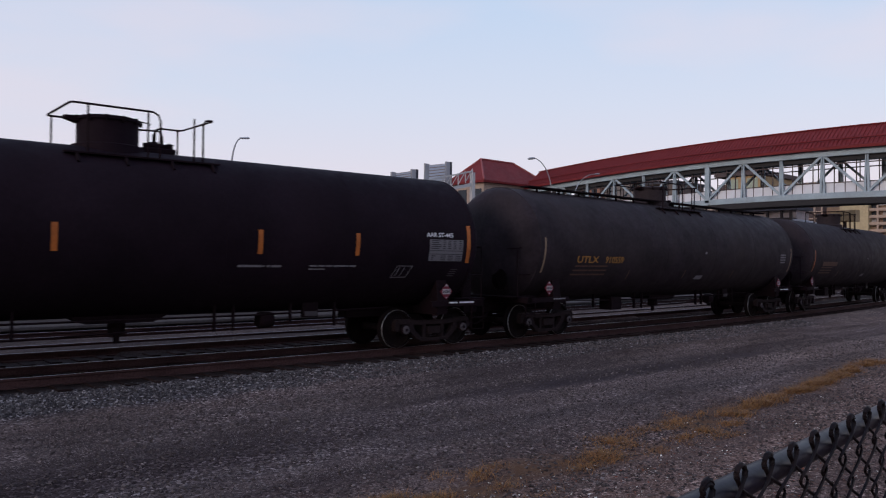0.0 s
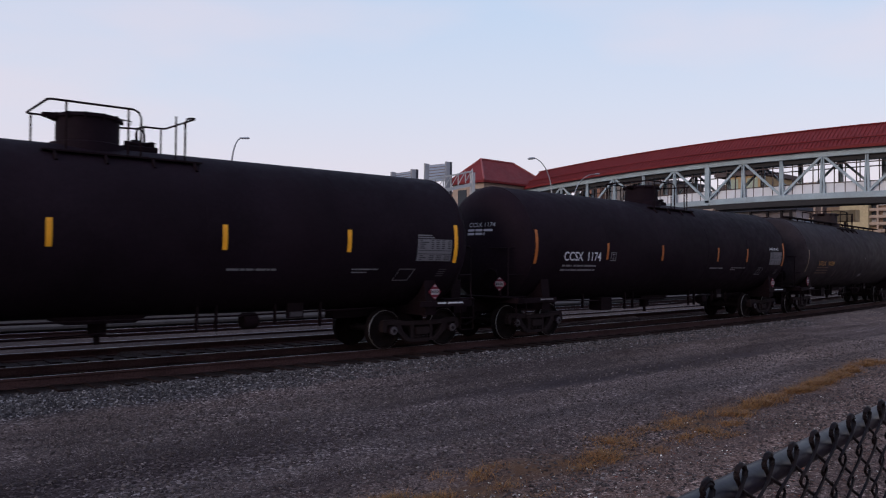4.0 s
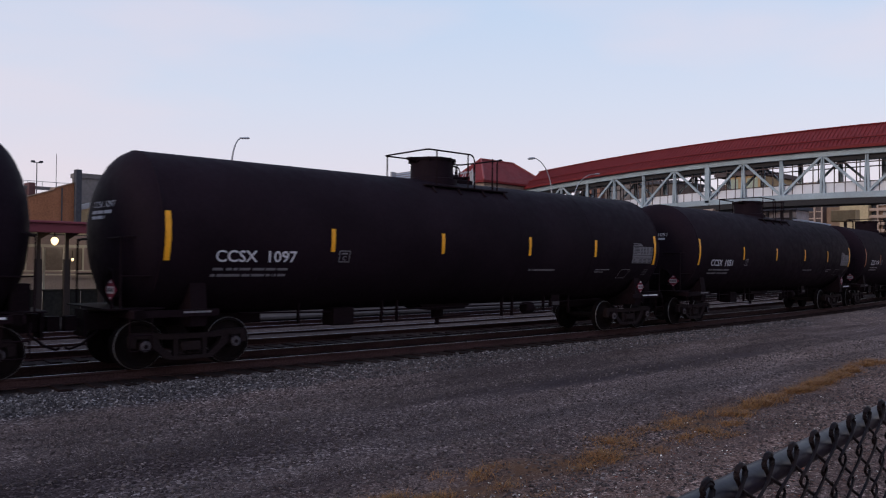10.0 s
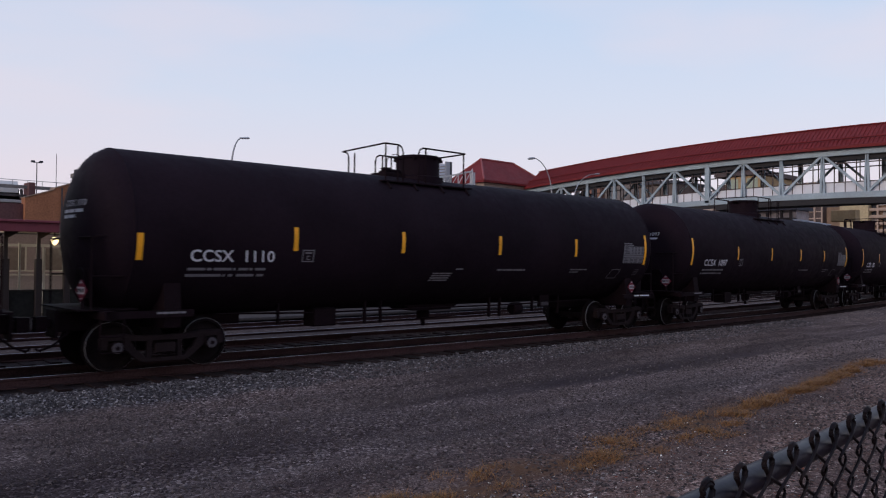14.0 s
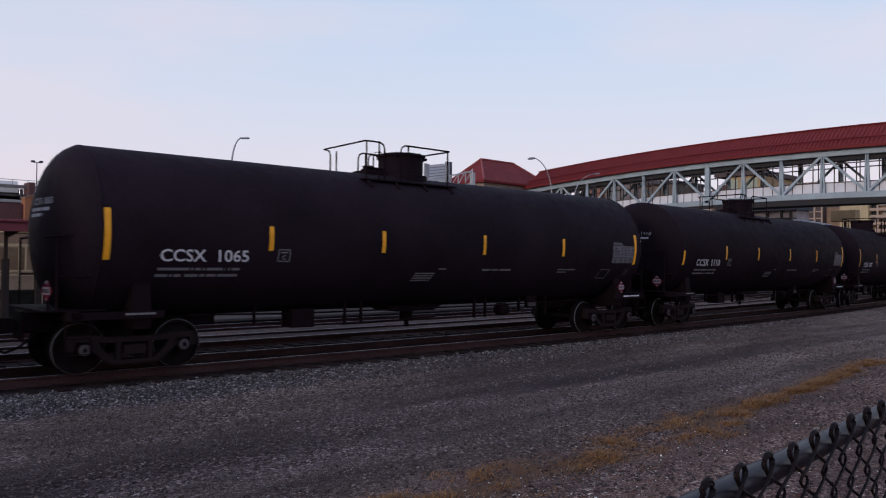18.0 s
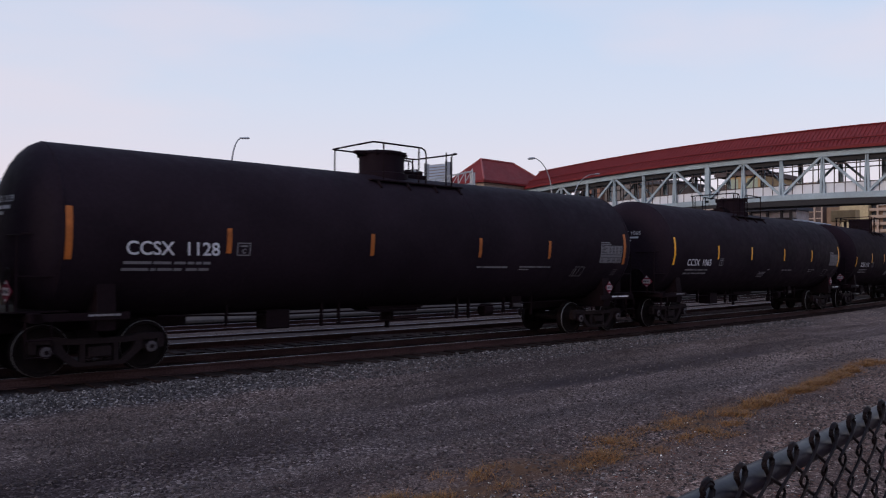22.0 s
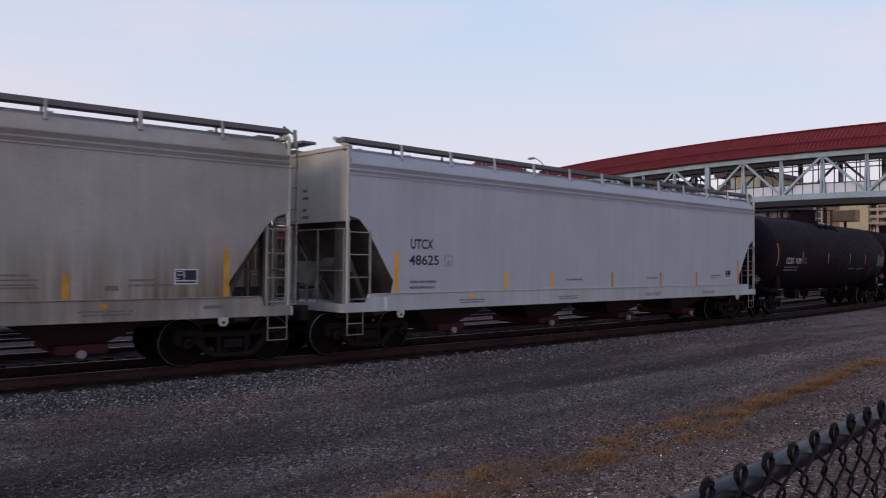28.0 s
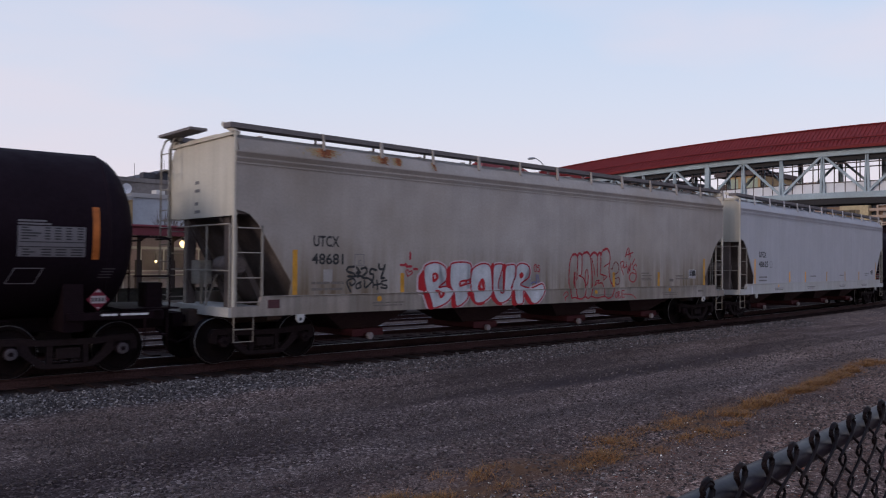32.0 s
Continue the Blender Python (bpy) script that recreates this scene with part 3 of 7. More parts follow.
def leaf_litter():
    """Torn dead leaves and pale chips strewn on the yard beside the fence."""
    rng = random.Random(12)
    m = bpy.data.materials.new("dead_leaves")
    m.use_nodes = True
    nt = m.node_tree
    b = nt.nodes["Principled BSDF"]
    b.inputs["Roughness"].default_value, b.inputs["Specular IOR Level"].default_value = 0.9, 0.08
    geo = nt.nodes.new("ShaderNodeNewGeometry")
    nt.links.new(ramp_node(nt, geo.outputs["Random Per Island"], [(0.0, (0.030, 0.019, 0.017)), (0.38, (0.055, 0.034, 0.028)), (0.5, (0.20, 0.062, 0.036)), (0.66, (0.15, 0.11, 0.09)), (0.82, (0.36, 0.30, 0.26)), (0.93, (0.66, 0.60, 0.53))]), b.inputs["Base Color"])
    v, f = [], []
    for _ in range(11000):
        x, y = 1.5 + 13.0 * rng.random() ** 1.3, rng.uniform(1.2, 5.7)
        y += 0.10 * max(0.0, x - 8.0) * (y / 5.7)
        if noise.noise((x * 1.1, y * 1.4, 6.0)) < -0.12:
            continue
        z = ground_height(x, y) + rng.uniform(0.004, 0.016)
        r = rng.uniform(0.008, 0.030) * (0.6 + 0.5 * rng.random() ** 3)
        a, o = rng.uniform(0, 6.28), len(v)
        for k in range(5):
            q = a + 1.2566 * k
            w = r * rng.uniform(0.45, 1.15)
            v.append((x + w * math.cos(q), y + 0.75 * w * math.sin(q), z + rng.uniform(0, 0.6) * r))
        f.append((o, o + 1, o + 2, o + 3, o + 4))
    me = bpy.data.meshes.new("leaf_litter")
    me.from_pydata(v, [], f)
    tagged(part("leaf_litter", me, m), "torn brown and pale dead leaves on the gravel", "leaves", kind="stuff")


build_ground()
PALE_STONE = stone_material("ballast_stone", (0.022, 0.0185, 0.0205), (0.27, 0.245, 0.25))
YARD_STONE = stone_material("yard_stone", (0.036, 0.027, 0.026), (0.185, 0.152, 0.147))
scatter_stones("ballast_stones", "bluish grey crushed ballast stones on the track shoulder", 19000, lambda r: beside(2 + 30 * r.random() ** 2.2, 13.05 - 0.95 * r.random() ** 1.2), 0.026, PALE_STONE, 1)
scatter_stones("spilled_ballast", "stray ballast stones spilled against the tie ends", 2600, lambda r: beside(2 + 26 * r.random() ** 1.6, 12.95 + 0.45 * r.random() ** 2.0), 0.030, PALE_STONE, 6)
scatter_stones("yard_stones", "loose grey stones lying on the yard", 46000, lambda r: (1 + 26 * r.random() ** 1.3, r.uniform(2.0, 12.6)), 0.021, YARD_STONE, 2, lambda x, y: noise.noise((x * 0.35, y * 1.1, 5.0)) + 0.5 * noise.noise((x * 1.3, y * 2.0, 8.0)) > -0.7 + 1.2 * (abs(math.sin(x * 12.9898 + y * 78.233)) * 43758.5453 % 1.0))
weeds()
leaf_litter()


# ---- tracks ----
RAIL_PROFILE = [(-0.075, -0.172), (0.075, -0.172), (0.075, -0.160), (0.012, -0.140), (0.010, -0.045), (0.036, -0.034), (0.036, -0.004), (0.028, 0.0), (-0.028, 0.0), (-0.036, -0.004), (-0.036, -0.034), (-0.010, -0.045), (-0.012, -0.140), (-0.075, -0.160)]


def rail_track(y, x0, x1, drop, label, ties):
    """One railway track: two rails, each with a polished head, and its wooden ties."""
    track = thing("railway_track", label, "railway track", "parallel tracks")
    tagged(track, kind="structure")
    for side in (-1, 1):
        c = y + side * 0.755
        rail = part("rail", Geo().sweep([(c + p, q + drop) for p, q in RAIL_PROFILE], x0, x1), RUST_BROWN, track)
        part("rail_head", Geo().sweep([(c - 0.016, drop), (c + 0.016, drop), (c + 0.013, drop + 0.003), (c - 0.013, drop + 0.003)], x0, x1), RAIL_TOP, rail, "polished running surface")
    tie = Geo().box(-0.115, 0.115, -1.50, 1.40, -0.17, 0.0, 0.015).mesh("tie")
    tie.materials.append(TIE_WOOD)
    rng = random.Random(int(y * 10))
    x = x0 if ties[0] is None else ties[0]
    while x < ties[1]:
        t = part("tie", tie, None, track, at=(x + rng.uniform(-0.03, 0.03), y + bend(x) + rng.uniform(-0.05, 0.05), drop - 0.155 + rng.uniform(-0.012, 0.006)))
        t.rotation_euler = (0, 0, radians(heading(x)) + rng.uniform(-0.02, 0.02))
        x += 0.53
    return track


rail_track(TRACK, -150, 260, 0.0, "main line of rusty steel rails on dark wooden ties", (0.0, 60.0))
rail_track(18.6, -150, 260, 0.0, "empty second track of steel rails behind the train", (2.0, 40.0))
rail_track(22.1, -150, 260, 0.0, "empty third track of steel rails beside the platform", (4.0, 40.0))


# ---- rolling stock ----
SHELL = [1.62, 2.555]      # radius and height of the axis of the tank in hand


def tank_side(z, lift=0.004):
    return -(math.sqrt(max(0.0, SHELL[0] ** 2 - (z - SHELL[1]) ** 2)) + lift)


def on_side(geo, pts, faces, x, z, lift=0.005):
    """Lays flat letter faces on the near flank of the tank, from (x, z)."""
    return geo.add([(x + p[0], tank_side(z + p[1], lift), z + p[1]) for p in pts], faces)


def decal(geo, x0, x1, z0, z1, slant=0.0, lift=0.004):
    n = max(1, math.ceil((z1 - z0) / 0.09))
    verts = []
    for i in range(n + 1):
        z = z0 + (z1 - z0) * i / n
        s = slant * (z - z0)
        verts += [(x0 + s, tank_side(z, lift), z), (x1 + s, tank_side(z, lift), z)]
    return geo.add(verts, [(2 * i, 2 * i + 1, 2 * i + 3, 2 * i + 2) for i in range(n)])


def bars(geo, x0, x1, z, h, rng, words, side=decal, lift=0.005):
    """A line of small print that cannot be read: plain bars."""
    gaps = sorted(rng.uniform(0.08, 0.92) for _ in range(words - 1))
    edges = [0, *gaps, 1]
    for a, b in zip(edges, edges[1:]):
        if b - a > 0.03:
            side(geo, x0 + (x1 - x0) * (a + 0.01), x0 + (x1 - x0) * (b - 0.01), z, z + h, lift=lift)
    return geo


def wheelset_mesh():
    """The mesh of one wheel, its plate dark and its tread and rim polished."""
    prof = [(0.0, -0.845), (0.10, -0.845), (0.125, -0.80), (0.16, -0.765), (0.33, -0.725), (0.382, -0.745), (0.395, -0.790), (0.446, -0.792), (0.457, -0.780), (0.458, -0.70), (0.466, -0.668), (0.482, -0.655), (0.484, -0.635), (0.44, -0.622), (0.20, -0.66), (0.12, -0.60), (0.0, -0.60)]
    me = Geo().lathe(prof, 40, "y").mesh("wheel", 35)
    me.materials.append(WHEEL_STEEL)
    me.materials.append(TREAD_STEEL)
    for p in me.polygons:
        c = p.center
        if 0.446 < math.hypot(c.x, c.z) < 0.4565 and c.y < -0.775:
            p.material_index = 1
    return me


def cap_mesh():
    g = Geo().lathe([(0.0, -1.175), (0.035, -1.175), (0.04, -1.165), (0.078, -1.163), (0.082, -1.150), (0.100, -1.148), (0.104, -1.125), (0.112, -1.12), (0.112, -1.03), (0.0, -1.03)], 20, "y")
    for k in range(3):
        a = 2 * math.pi * k / 3
        g.lathe([(0.0, -1.185), (0.016, -1.185), (0.018, -1.155), (0.0, -1.155)], 6, "y", (0.062 * math.cos(a), 0, 0.062 * math.sin(a)))
    me = g.mesh("bearing_cap", 40)
    me.materials.append(CAP_STEEL)
    me.materials.append(STEEL_BLACK)
    for p in me.polygons:
        if math.hypot(p.center.x, p.center.z) < 0.045 or p.center.y > -1.146:
            p.material_index = 1
    return me


WHEEL, CAP = wheelset_mesh(), cap_mesh()
AXLE = Geo().lathe([(0.075, -1.05), (0.075, -0.8), (0.09, -0.6), (0.08, 0.0), (0.09, 0.6), (0.075, 0.8), (0.075, 1.05)], 12, "y").mesh("axle", 40)
AXLE.materials.append(TRUCK_STEEL)
CAP_DARK = CAP.copy()
CAP_DARK.materials[0] = TRUCK_STEEL
WHEEL_RADIUS = 0.457


def side_frame_mesh():
    """A cast truck side frame with its bearing pedestals, spring nest and friction plate."""
    g = Geo()
    y0, y1 = -1.07, -0.93
    g.prism([(-1.16, 0.60), (-1.10, 0.70), (-0.72, 0.70), (-0.45, 0.655), (0.45, 0.655), (0.72, 0.70), (1.10, 0.70), (1.16, 0.60), (0.62, 0.57), (0.42, 0.555), (-0.42, 0.555), (-0.62, 0.57)], y0, y1)
    g.prism([(-0.42, 0.17), (0.42, 0.17), (0.47, 0.24), (-0.47, 0.24)], y0 - 0.02, y1 + 0.02)
    for s in (-1, 1):
        g.prism([(s * 0.64, 0.59), (s * 0.80, 0.57), (s * 0.74, 0.42), (s * 0.46, 0.18), (s * 0.34, 0.24), (s * 0.56, 0.43)], y0, y1)
        g.prism([(s * 0.24, 0.57), (s * 0.33, 0.57), (s * 0.33, 0.22), (s * 0.24, 0.22)], y0 + 0.01, y1 - 0.01)
        g.prism([(s * 1.02, 0.62), (s * 1.16, 0.62), (s * 1.15, 0.44), (s * 1.04, 0.42)], y0, y1)
        g.prism([(s * 0.74, 0.62), (s * 0.80, 0.62), (s * 0.79, 0.42), (s * 0.73, 0.44)], y0, y1)
    return g.mesh("side_frame", 30)


def springs_mesh():
    g = Geo()
    for cx in (-0.16, 0.0, 0.16):
        path = [(cx + 0.062 * math.cos(a * 0.8), -1.0 + 0.062 * math.sin(a * 0.8), 0.245 + 0.21 * a / 40) for a in range(41)]
        g.tube(path, 0.014, 5)
    return g.mesh("spring_nest", 60)


SIDE_FRAME, SPRINGS = side_frame_mesh(), springs_mesh()
SIDE_FRAME.materials.append(TRUCK_STEEL)
SPRINGS.materials.append(TRUCK_STEEL)
SIDE_FRAME_FAR, SPRINGS_FAR = SIDE_FRAME.copy(), SPRINGS.copy()
for _me in (SIDE_FRAME_FAR, SPRINGS_FAR):
    _me.transform(Matrix.Diagonal((1, -1, 1, 1)))
    _me.flip_normals()
WHEEL_FAR, CAP_FAR = WHEEL.copy(), CAP.copy()
for _me in (WHEEL_FAR, CAP_FAR):
    _me.transform(Matrix.Diagonal((1, -1, 1, 1)))
    _me.flip_normals()
BOLSTER = Geo().prism([(-1.1, 0.34), (1.1, 0.34), (1.1, 0.50), (0.5, 0.60), (0.28, 0.74), (-0.28, 0.74), (-0.5, 0.60), (-1.1, 0.50)], -0.19, 0.19, "x").mesh("truck_bolster")
BOLSTER.materials.append(TRUCK_STEEL)


def add_truck(car, x, near_cap=CAP):
    """A two-axle freight truck under a car: side frames, springs, bolster and two rolling wheelsets."""
    part("side_frame", SIDE_FRAME, None, car, at=(x, 0, 0))
    part("side_frame", SIDE_FRAME_FAR, None, car, at=(x, 0, 0))
    part("spring_nest", SPRINGS, None, car, at=(x, 0, 0))
    part("spring_nest", SPRINGS_FAR, None, car, at=(x, 0, 0))
    part("truck_bolster", BOLSTER, None, car, at=(x, 0, 0))
    for s in (-0.889, 0.889):
        ws = part("wheelset", AXLE, None, car, "steel wheelset with polished treads", at=(x + s, 0, WHEEL_RADIUS))
        part("wheel", WHEEL, None, ws)
        part("wheel", WHEEL_FAR, None, ws)
        part("bearing_cap", near_cap, None, ws, "grey roller bearing cap" if near_cap is CAP else "dark roller bearing cap")
        part("bearing_cap", CAP_FAR, None, ws)


def coupler_mesh(s, end):
    """A knuckle coupler and its shank that reaches to the pulling face."""
    g = Geo()
    g.box(min(s * (end - 0.75), s * (end - 0.18)), max(s * (end - 0.75), s * (end - 0.18)), -0.08, 0.08, 0.79, 0.95, 0.02)
    g.prism([(s * (end - 0.22), -0.14), (s * (end - 0.02), -0.16), (s * (end + 0.02), -0.05), (s * (end - 0.08), 0.02), (s * (end - 0.06), 0.12), (s * (end - 0.16), 0.17), (s * (end - 0.24), 0.12)], 0.73, 1.0, "z")
    g.tube([(s * (end - 0.55), -0.28, 0.72), (s * (end - 0.30), -0.27, 0.50), (s * (end - 0.08), -0.22, 0.40), (s * (end - 0.01), -0.18, 0.44)], 0.026, 6)
    return g


def tank_car(label, paint, half=9.14, tank_half=7.84, axle=7.13, flip=False, running_board=False):
    """A tank car: tank, manway with its platform and rails, end sills, trucks, couplers, outlet and brake gear."""
    car = thing("tank_car", label, "tank car", "cars of the freight train")
    head = [(SHELL[0] * math.cos(a), 0.75 * math.sin(a)) for a in (math.pi / 2 * k / 9 for k in range(10))]
    prof = [(max(r, 0.001), -tank_half - h) for r, h in reversed(head)] + [(r, tank_half + h) for r, h in ((max(r, 0.001), h) for r, h in head)]
    part("tank", Geo().lathe(prof, 72, "x", (0, 0, SHELL[1])), paint, car, smooth=40)
    for x in (-tank_half - 0.06, -tank_half * 0.58, -tank_half * 0.2, tank_half * 0.2, tank_half * 0.58, tank_half + 0.06):
        part("weld_seam", Geo().lathe([(SHELL[0] - 0.01, x - 0.03), (SHELL[0] + 0.0025, x - 0.02), (SHELL[0] + 0.0025, x + 0.02), (SHELL[0] - 0.01, x + 0.03)], 72, "x", (0, 0, SHELL[1])), paint, car, smooth=40)
    f = -1 if flip else 1
    top = SHELL[1] + SHELL[0]
    # manway on top; a reversed car has its gear turned end for end
    mid = -0.17
    part("manway", Geo().lathe([(0.66, top - 0.14), (0.66, top + 0.03), (0.56, top + 0.06), (0.56, top + 0.50), (0.60, top + 0.505), (0.60, top + 0.56), (0.52, top + 0.585), (0.10, top + 0.60), (0.001, top + 0.60)], 36, "z", (mid, 0, 0)), paint, car, "cylindrical manway with a bolted cover", smooth=35)
    for k in range(12):
        a = 2 * math.pi * k / 12 + 0.2
        part("cover_bolt", Geo().box(mid + 0.595 * math.cos(a) - 0.022, mid + 0.595 * math.cos(a) + 0.022, 0.595 * math.sin(a) - 0.022, 0.595 * math.sin(a) + 0.022, top + 0.46, top + 0.575), STEEL_BLACK, car)

    def spot(x, y, z):
        return (mid + f * x, f * y, top + z)

    lug = Geo().prism([(mid - f * 0.56, top + 0.44), (mid - f * 0.78, top + 0.50), (mid - f * 0.80, top + 0.56), (mid - f * 0.70, top + 0.565), (mid - f * 0.56, top + 0.58)], -0.09, 0.09)
    part("cover_hinge", lug, STEEL_BLACK, car)
    part("cover_handle", Geo().tube([spot(0.56, 0.0, 0.52), spot(0.66, 0.0, 0.60), spot(0.80, -0.03, 0.575), spot(0.74, -0.03, 0.46)], 0.013, 6), STEEL_BLACK, car)
    vx = mid + f * 0.92
    valve = Geo().lathe([(0.13, top - 0.05), (0.13, top + 0.10), (0.20, top + 0.11), (0.20, top + 0.15), (0.09, top + 0.17), (0.09, top + 0.24), (0.001, top + 0.25)], 16, "z", (vx, 0.1, 0))
    valve.box(vx - 0.32, vx + 0.32, -0.25, 0.35, top - 0.06, top + 0.09, 0.02)
    valve.tube([(vx - 0.26, -0.05, top + 0.15), (vx + 0.30, -0.05, top + 0.15)], 0.045, 8)
    valve.lathe([(0.07, top), (0.07, top + 0.17), (0.10, top + 0.18), (0.001, top + 0.22)], 12, "z", (vx + f * 0.24, -0.1, 0))
    part("safety_valve", valve, STEEL_BLACK, car, smooth=40)
    hoop_rail = Geo()
    hoop_rail.tube([spot(1.10, 0.12, -0.02), spot(1.10, 0.12, 0.36), spot(1.07, 0.12, 0.44), spot(1.00, 0.12, 0.48), spot(0.58, 0.12, 0.46)], 0.019, 8)
    hoop_rail.tube([spot(0.95, 0.12, -0.02), spot(0.95, 0.12, 0.475)], 0.017, 8)
    part("valve_hoop", hoop_rail, STEEL_BLACK, car, smooth=60)
    # walkway on brackets along both sides of the manway
    foot, wide = -0.215, 0.88
    for side in (-1, 1):
        xa, xb = sorted((mid - f * 1.0, mid + f * 1.85))
        ya, yb = sorted((side * 0.70, side * 0.98))
        part("walkway", Geo().box(xa, xb, ya, yb, top + foot - 0.03, top + foot), STEEL_BLACK, car)
        for x in (-0.8, 0.05, 0.9, 1.7):
            part("walkway_bracket", Geo().bar((mid + f * x, side * 0.95, top + foot - 0.03), (mid + f * x, side * 1.10, top + foot - 0.20), 0.045), STEEL_BLACK, car)
    # pipe railing: one loop round the manway, one at the ladder end
    h = 0.665
    ring = Geo()
    for side in (-1, 1):
        y = side * wide
        ring.tube([spot(0.70, y, foot), spot(0.70, y, h - 0.16), spot(0.66, y, h - 0.05), spot(0.56, y, h), spot(-0.80, y, h), spot(-0.87, y * 0.97, h), spot(-0.89, y * 0.88, h), spot(-0.89, 0.0, h)], 0.021, 8)
    part("safety_railing", ring, STEEL_BLACK, car, "bent pipe railing round the manway", smooth=60)
    for x, y in ((0.47, -wide), (0.47, wide), (-0.60, -wide), (-0.80, wide)):
        part("railing_post", Geo().tube([spot(x, y, foot), spot(x, y, h)], 0.019, 8), STEEL_BLACK, car)
    ladder = Geo()
    ladder.tube([spot(1.18, wide, foot), spot(1.18, wide, h - 0.16), spot(1.22, wide, h - 0.05), spot(1.32, wide, h), spot(1.66, wide, h), spot(1.73, wide * 0.96, h), spot(1.75, wide * 0.86, h - 0.01), spot(1.75, -wide * 0.9, h - 0.03), spot(1.73, -wide * 0.98, h - 0.03), spot(1.66, -wide, h - 0.03), spot(1.58, -wide, h - 0.05), spot(1.54, -wide, h - 0.14), spot(1.54, -wide, foot)], 0.021, 8)
    part("ladder_railing", ladder, STEEL_BLACK, car, "bent pipe railing at the ladder end", smooth=60)
    for x, y in ((1.34, wide), (1.36, -wide), (1.70, wide)):
        part("railing_post", Geo().tube([spot(x, y, foot), spot(x, y, h - (0.03 if y < 0 else 0.0))], 0.019, 8), STEEL_BLACK, car)
    if running_board:
        g = Geo()
        for s in (-1, 1):
            g.box(-tank_half + 0.6, tank_half - 0.3, s * 0.45 - 0.16, s * 0.45 + 0.16, top + 0.03, top + 0.07)
        for x in range(-7, 8):
            g.bar((x, -0.5, top - 0.1), (x, -0.5, top + 0.05), 0.05)
            g.bar((x, 0.5, top - 0.1), (x, 0.5, top + 0.05), 0.05)
        part("running_board", g, STEEL_BLACK, car)
    # underframe
    for s in (-1, 1):
        a, b = sorted((s * 5.2, s * (half - 0.33)))
        g = Geo().box(a, b, -0.19, 0.19, 0.72, 1.06, 0.02)
        a, b = sorted((s * (half - 0.36), s * (half - 0.30)))
        g.box(a, b, -0.30, 0.30, 0.62, 1.12)
        part("stub_sill", g, STEEL_BLACK, car)
        g = Geo().prism([(-1.38, 0.80), (1.38, 0.80), (1.42, 1.02), (1.34, 1.62), (1.10, 1.30), (0.6, 1.0), (-0.6, 1.0), (-1.10, 1.30), (-1.34, 1.62), (-1.42, 1.02)], s * axle - 0.16, s * axle + 0.16, "x")
        part("body_bolster", g, STEEL_BLACK, car)
        g = Geo()
        a, b = sorted((s * (half - 0.98), s * (half - 0.78)))
        g.box(a, b, -1.47, 1.47, 0.98, 1.14, 0.02)
        for y in (-1.43, 1.43):
            c, d = sorted((s * 6.75, s * (half - 0.82)))
            g.box(c, d, y - 0.04, y + 0.04, 1.0, 1.13)
        a, b = sorted((s * (half - 1.45), s * (half - 0.42)))
        g.box(a, b, -1.2, 1.2, 1.14, 1.165)
        part("end_sill", g, STEEL_BLACK, car)
        g = Geo()
        for k in range(5):
            a = (7.28 + 0.16 * k) if s > 0 else (-7.45 + 0.11 * k)
            g.box(a, a + ((0.15 if k != 1 else 0.10) if s > 0 else 0.10), -1.476, -1.472, 1.065, 1.102)
        part("reflective_strip", g, WHITE_MARK if s > 0 else DIM_MARK, car, "dull white reflective strip")
        part("coupler", coupler_mesh(s, half), STEEL_BLACK, car)
        # end railing, grab irons and sill step
        for y in (-1.25, 1.25):
            g = Geo().tube([(s * (half - 0.62), y, 1.14), (s * (half - 0.62), y, 2.40), (s * (half - 0.70), y, 2.46), (s * (half - 1.35), y * 1.13, 2.46)], 0.02, 6)
            g.tube([(s * (half - 0.62), y, 1.75), (s * (half - 1.3), y * 1.1, 1.75)], 0.018, 6)
            g.tube([(s * (half - 0.62), y, 2.44), (s * (half - 0.62), y * 0.36, 2.44)], 0.02, 6)
            part("end_handrail", g, STEEL_BLACK, car, smooth=50)
        for y in (-1.45, 1.45):
            g = Geo()
            a, b = s * (half - 1.12), s * (half - 0.72)
            g.tube([(a, y, 1.0), (a, y, 0.42), (b, y, 0.42), (b, y, 1.0)], 0.018, 6)
            g.tube([(a, y, 0.70), (b, y, 0.70)], 0.016, 6)
            part("sill_step", g, STEEL_BLACK, car, smooth=50)
        add_truck(car, s * axle)
    part("handbrake_wheel", Geo().lathe([(0.27, -0.015), (0.285, 0.0), (0.27, 0.015), (0.25, 0.0), (0.27, -0.015)], 24, "x", (-half + 0.62, -0.62, 1.62)).box(-half + 0.60, -half + 0.64, -0.88, -0.36, 1.60, 1.64).box(-half + 0.60, -half + 0.64, -0.64, -0.60, 1.36, 1.88).box(-half + 0.66, -half + 0.80, -0.76, -0.48, 1.35, 1.88), STEEL_BLACK, car)
    part("brake_hoses_box", Geo().box(half - 0.95, half - 0.62, -0.9, -0.45, 1.16, 1.62, 0.03), STEEL_BLACK, car)
    # belly
    g = Geo().prism([(-1.15, 1.10), (1.15, 1.10), (0.62, 0.84), (-0.62, 0.84)], -0.42, 0.42)
    g.lathe([(0.17, 0.60), (0.17, 0.86), (0.12, 0.87)], 14, "z", (0.05, 0, 0))
    g.lathe([(0.06, 0.42), (0.06, 0.62)], 10, "z", (0.05, 0, 0))
    part("bottom_outlet", g, STEEL_BLACK, car)
    g = Geo()
    g.lathe([(0.001, 2.70), (0.15, 2.71), (0.17, 2.75), (0.17, 3.0), (0.15, 3.04), (0.001, 3.05)], 18, "x", (0, -0.62, 0.80))
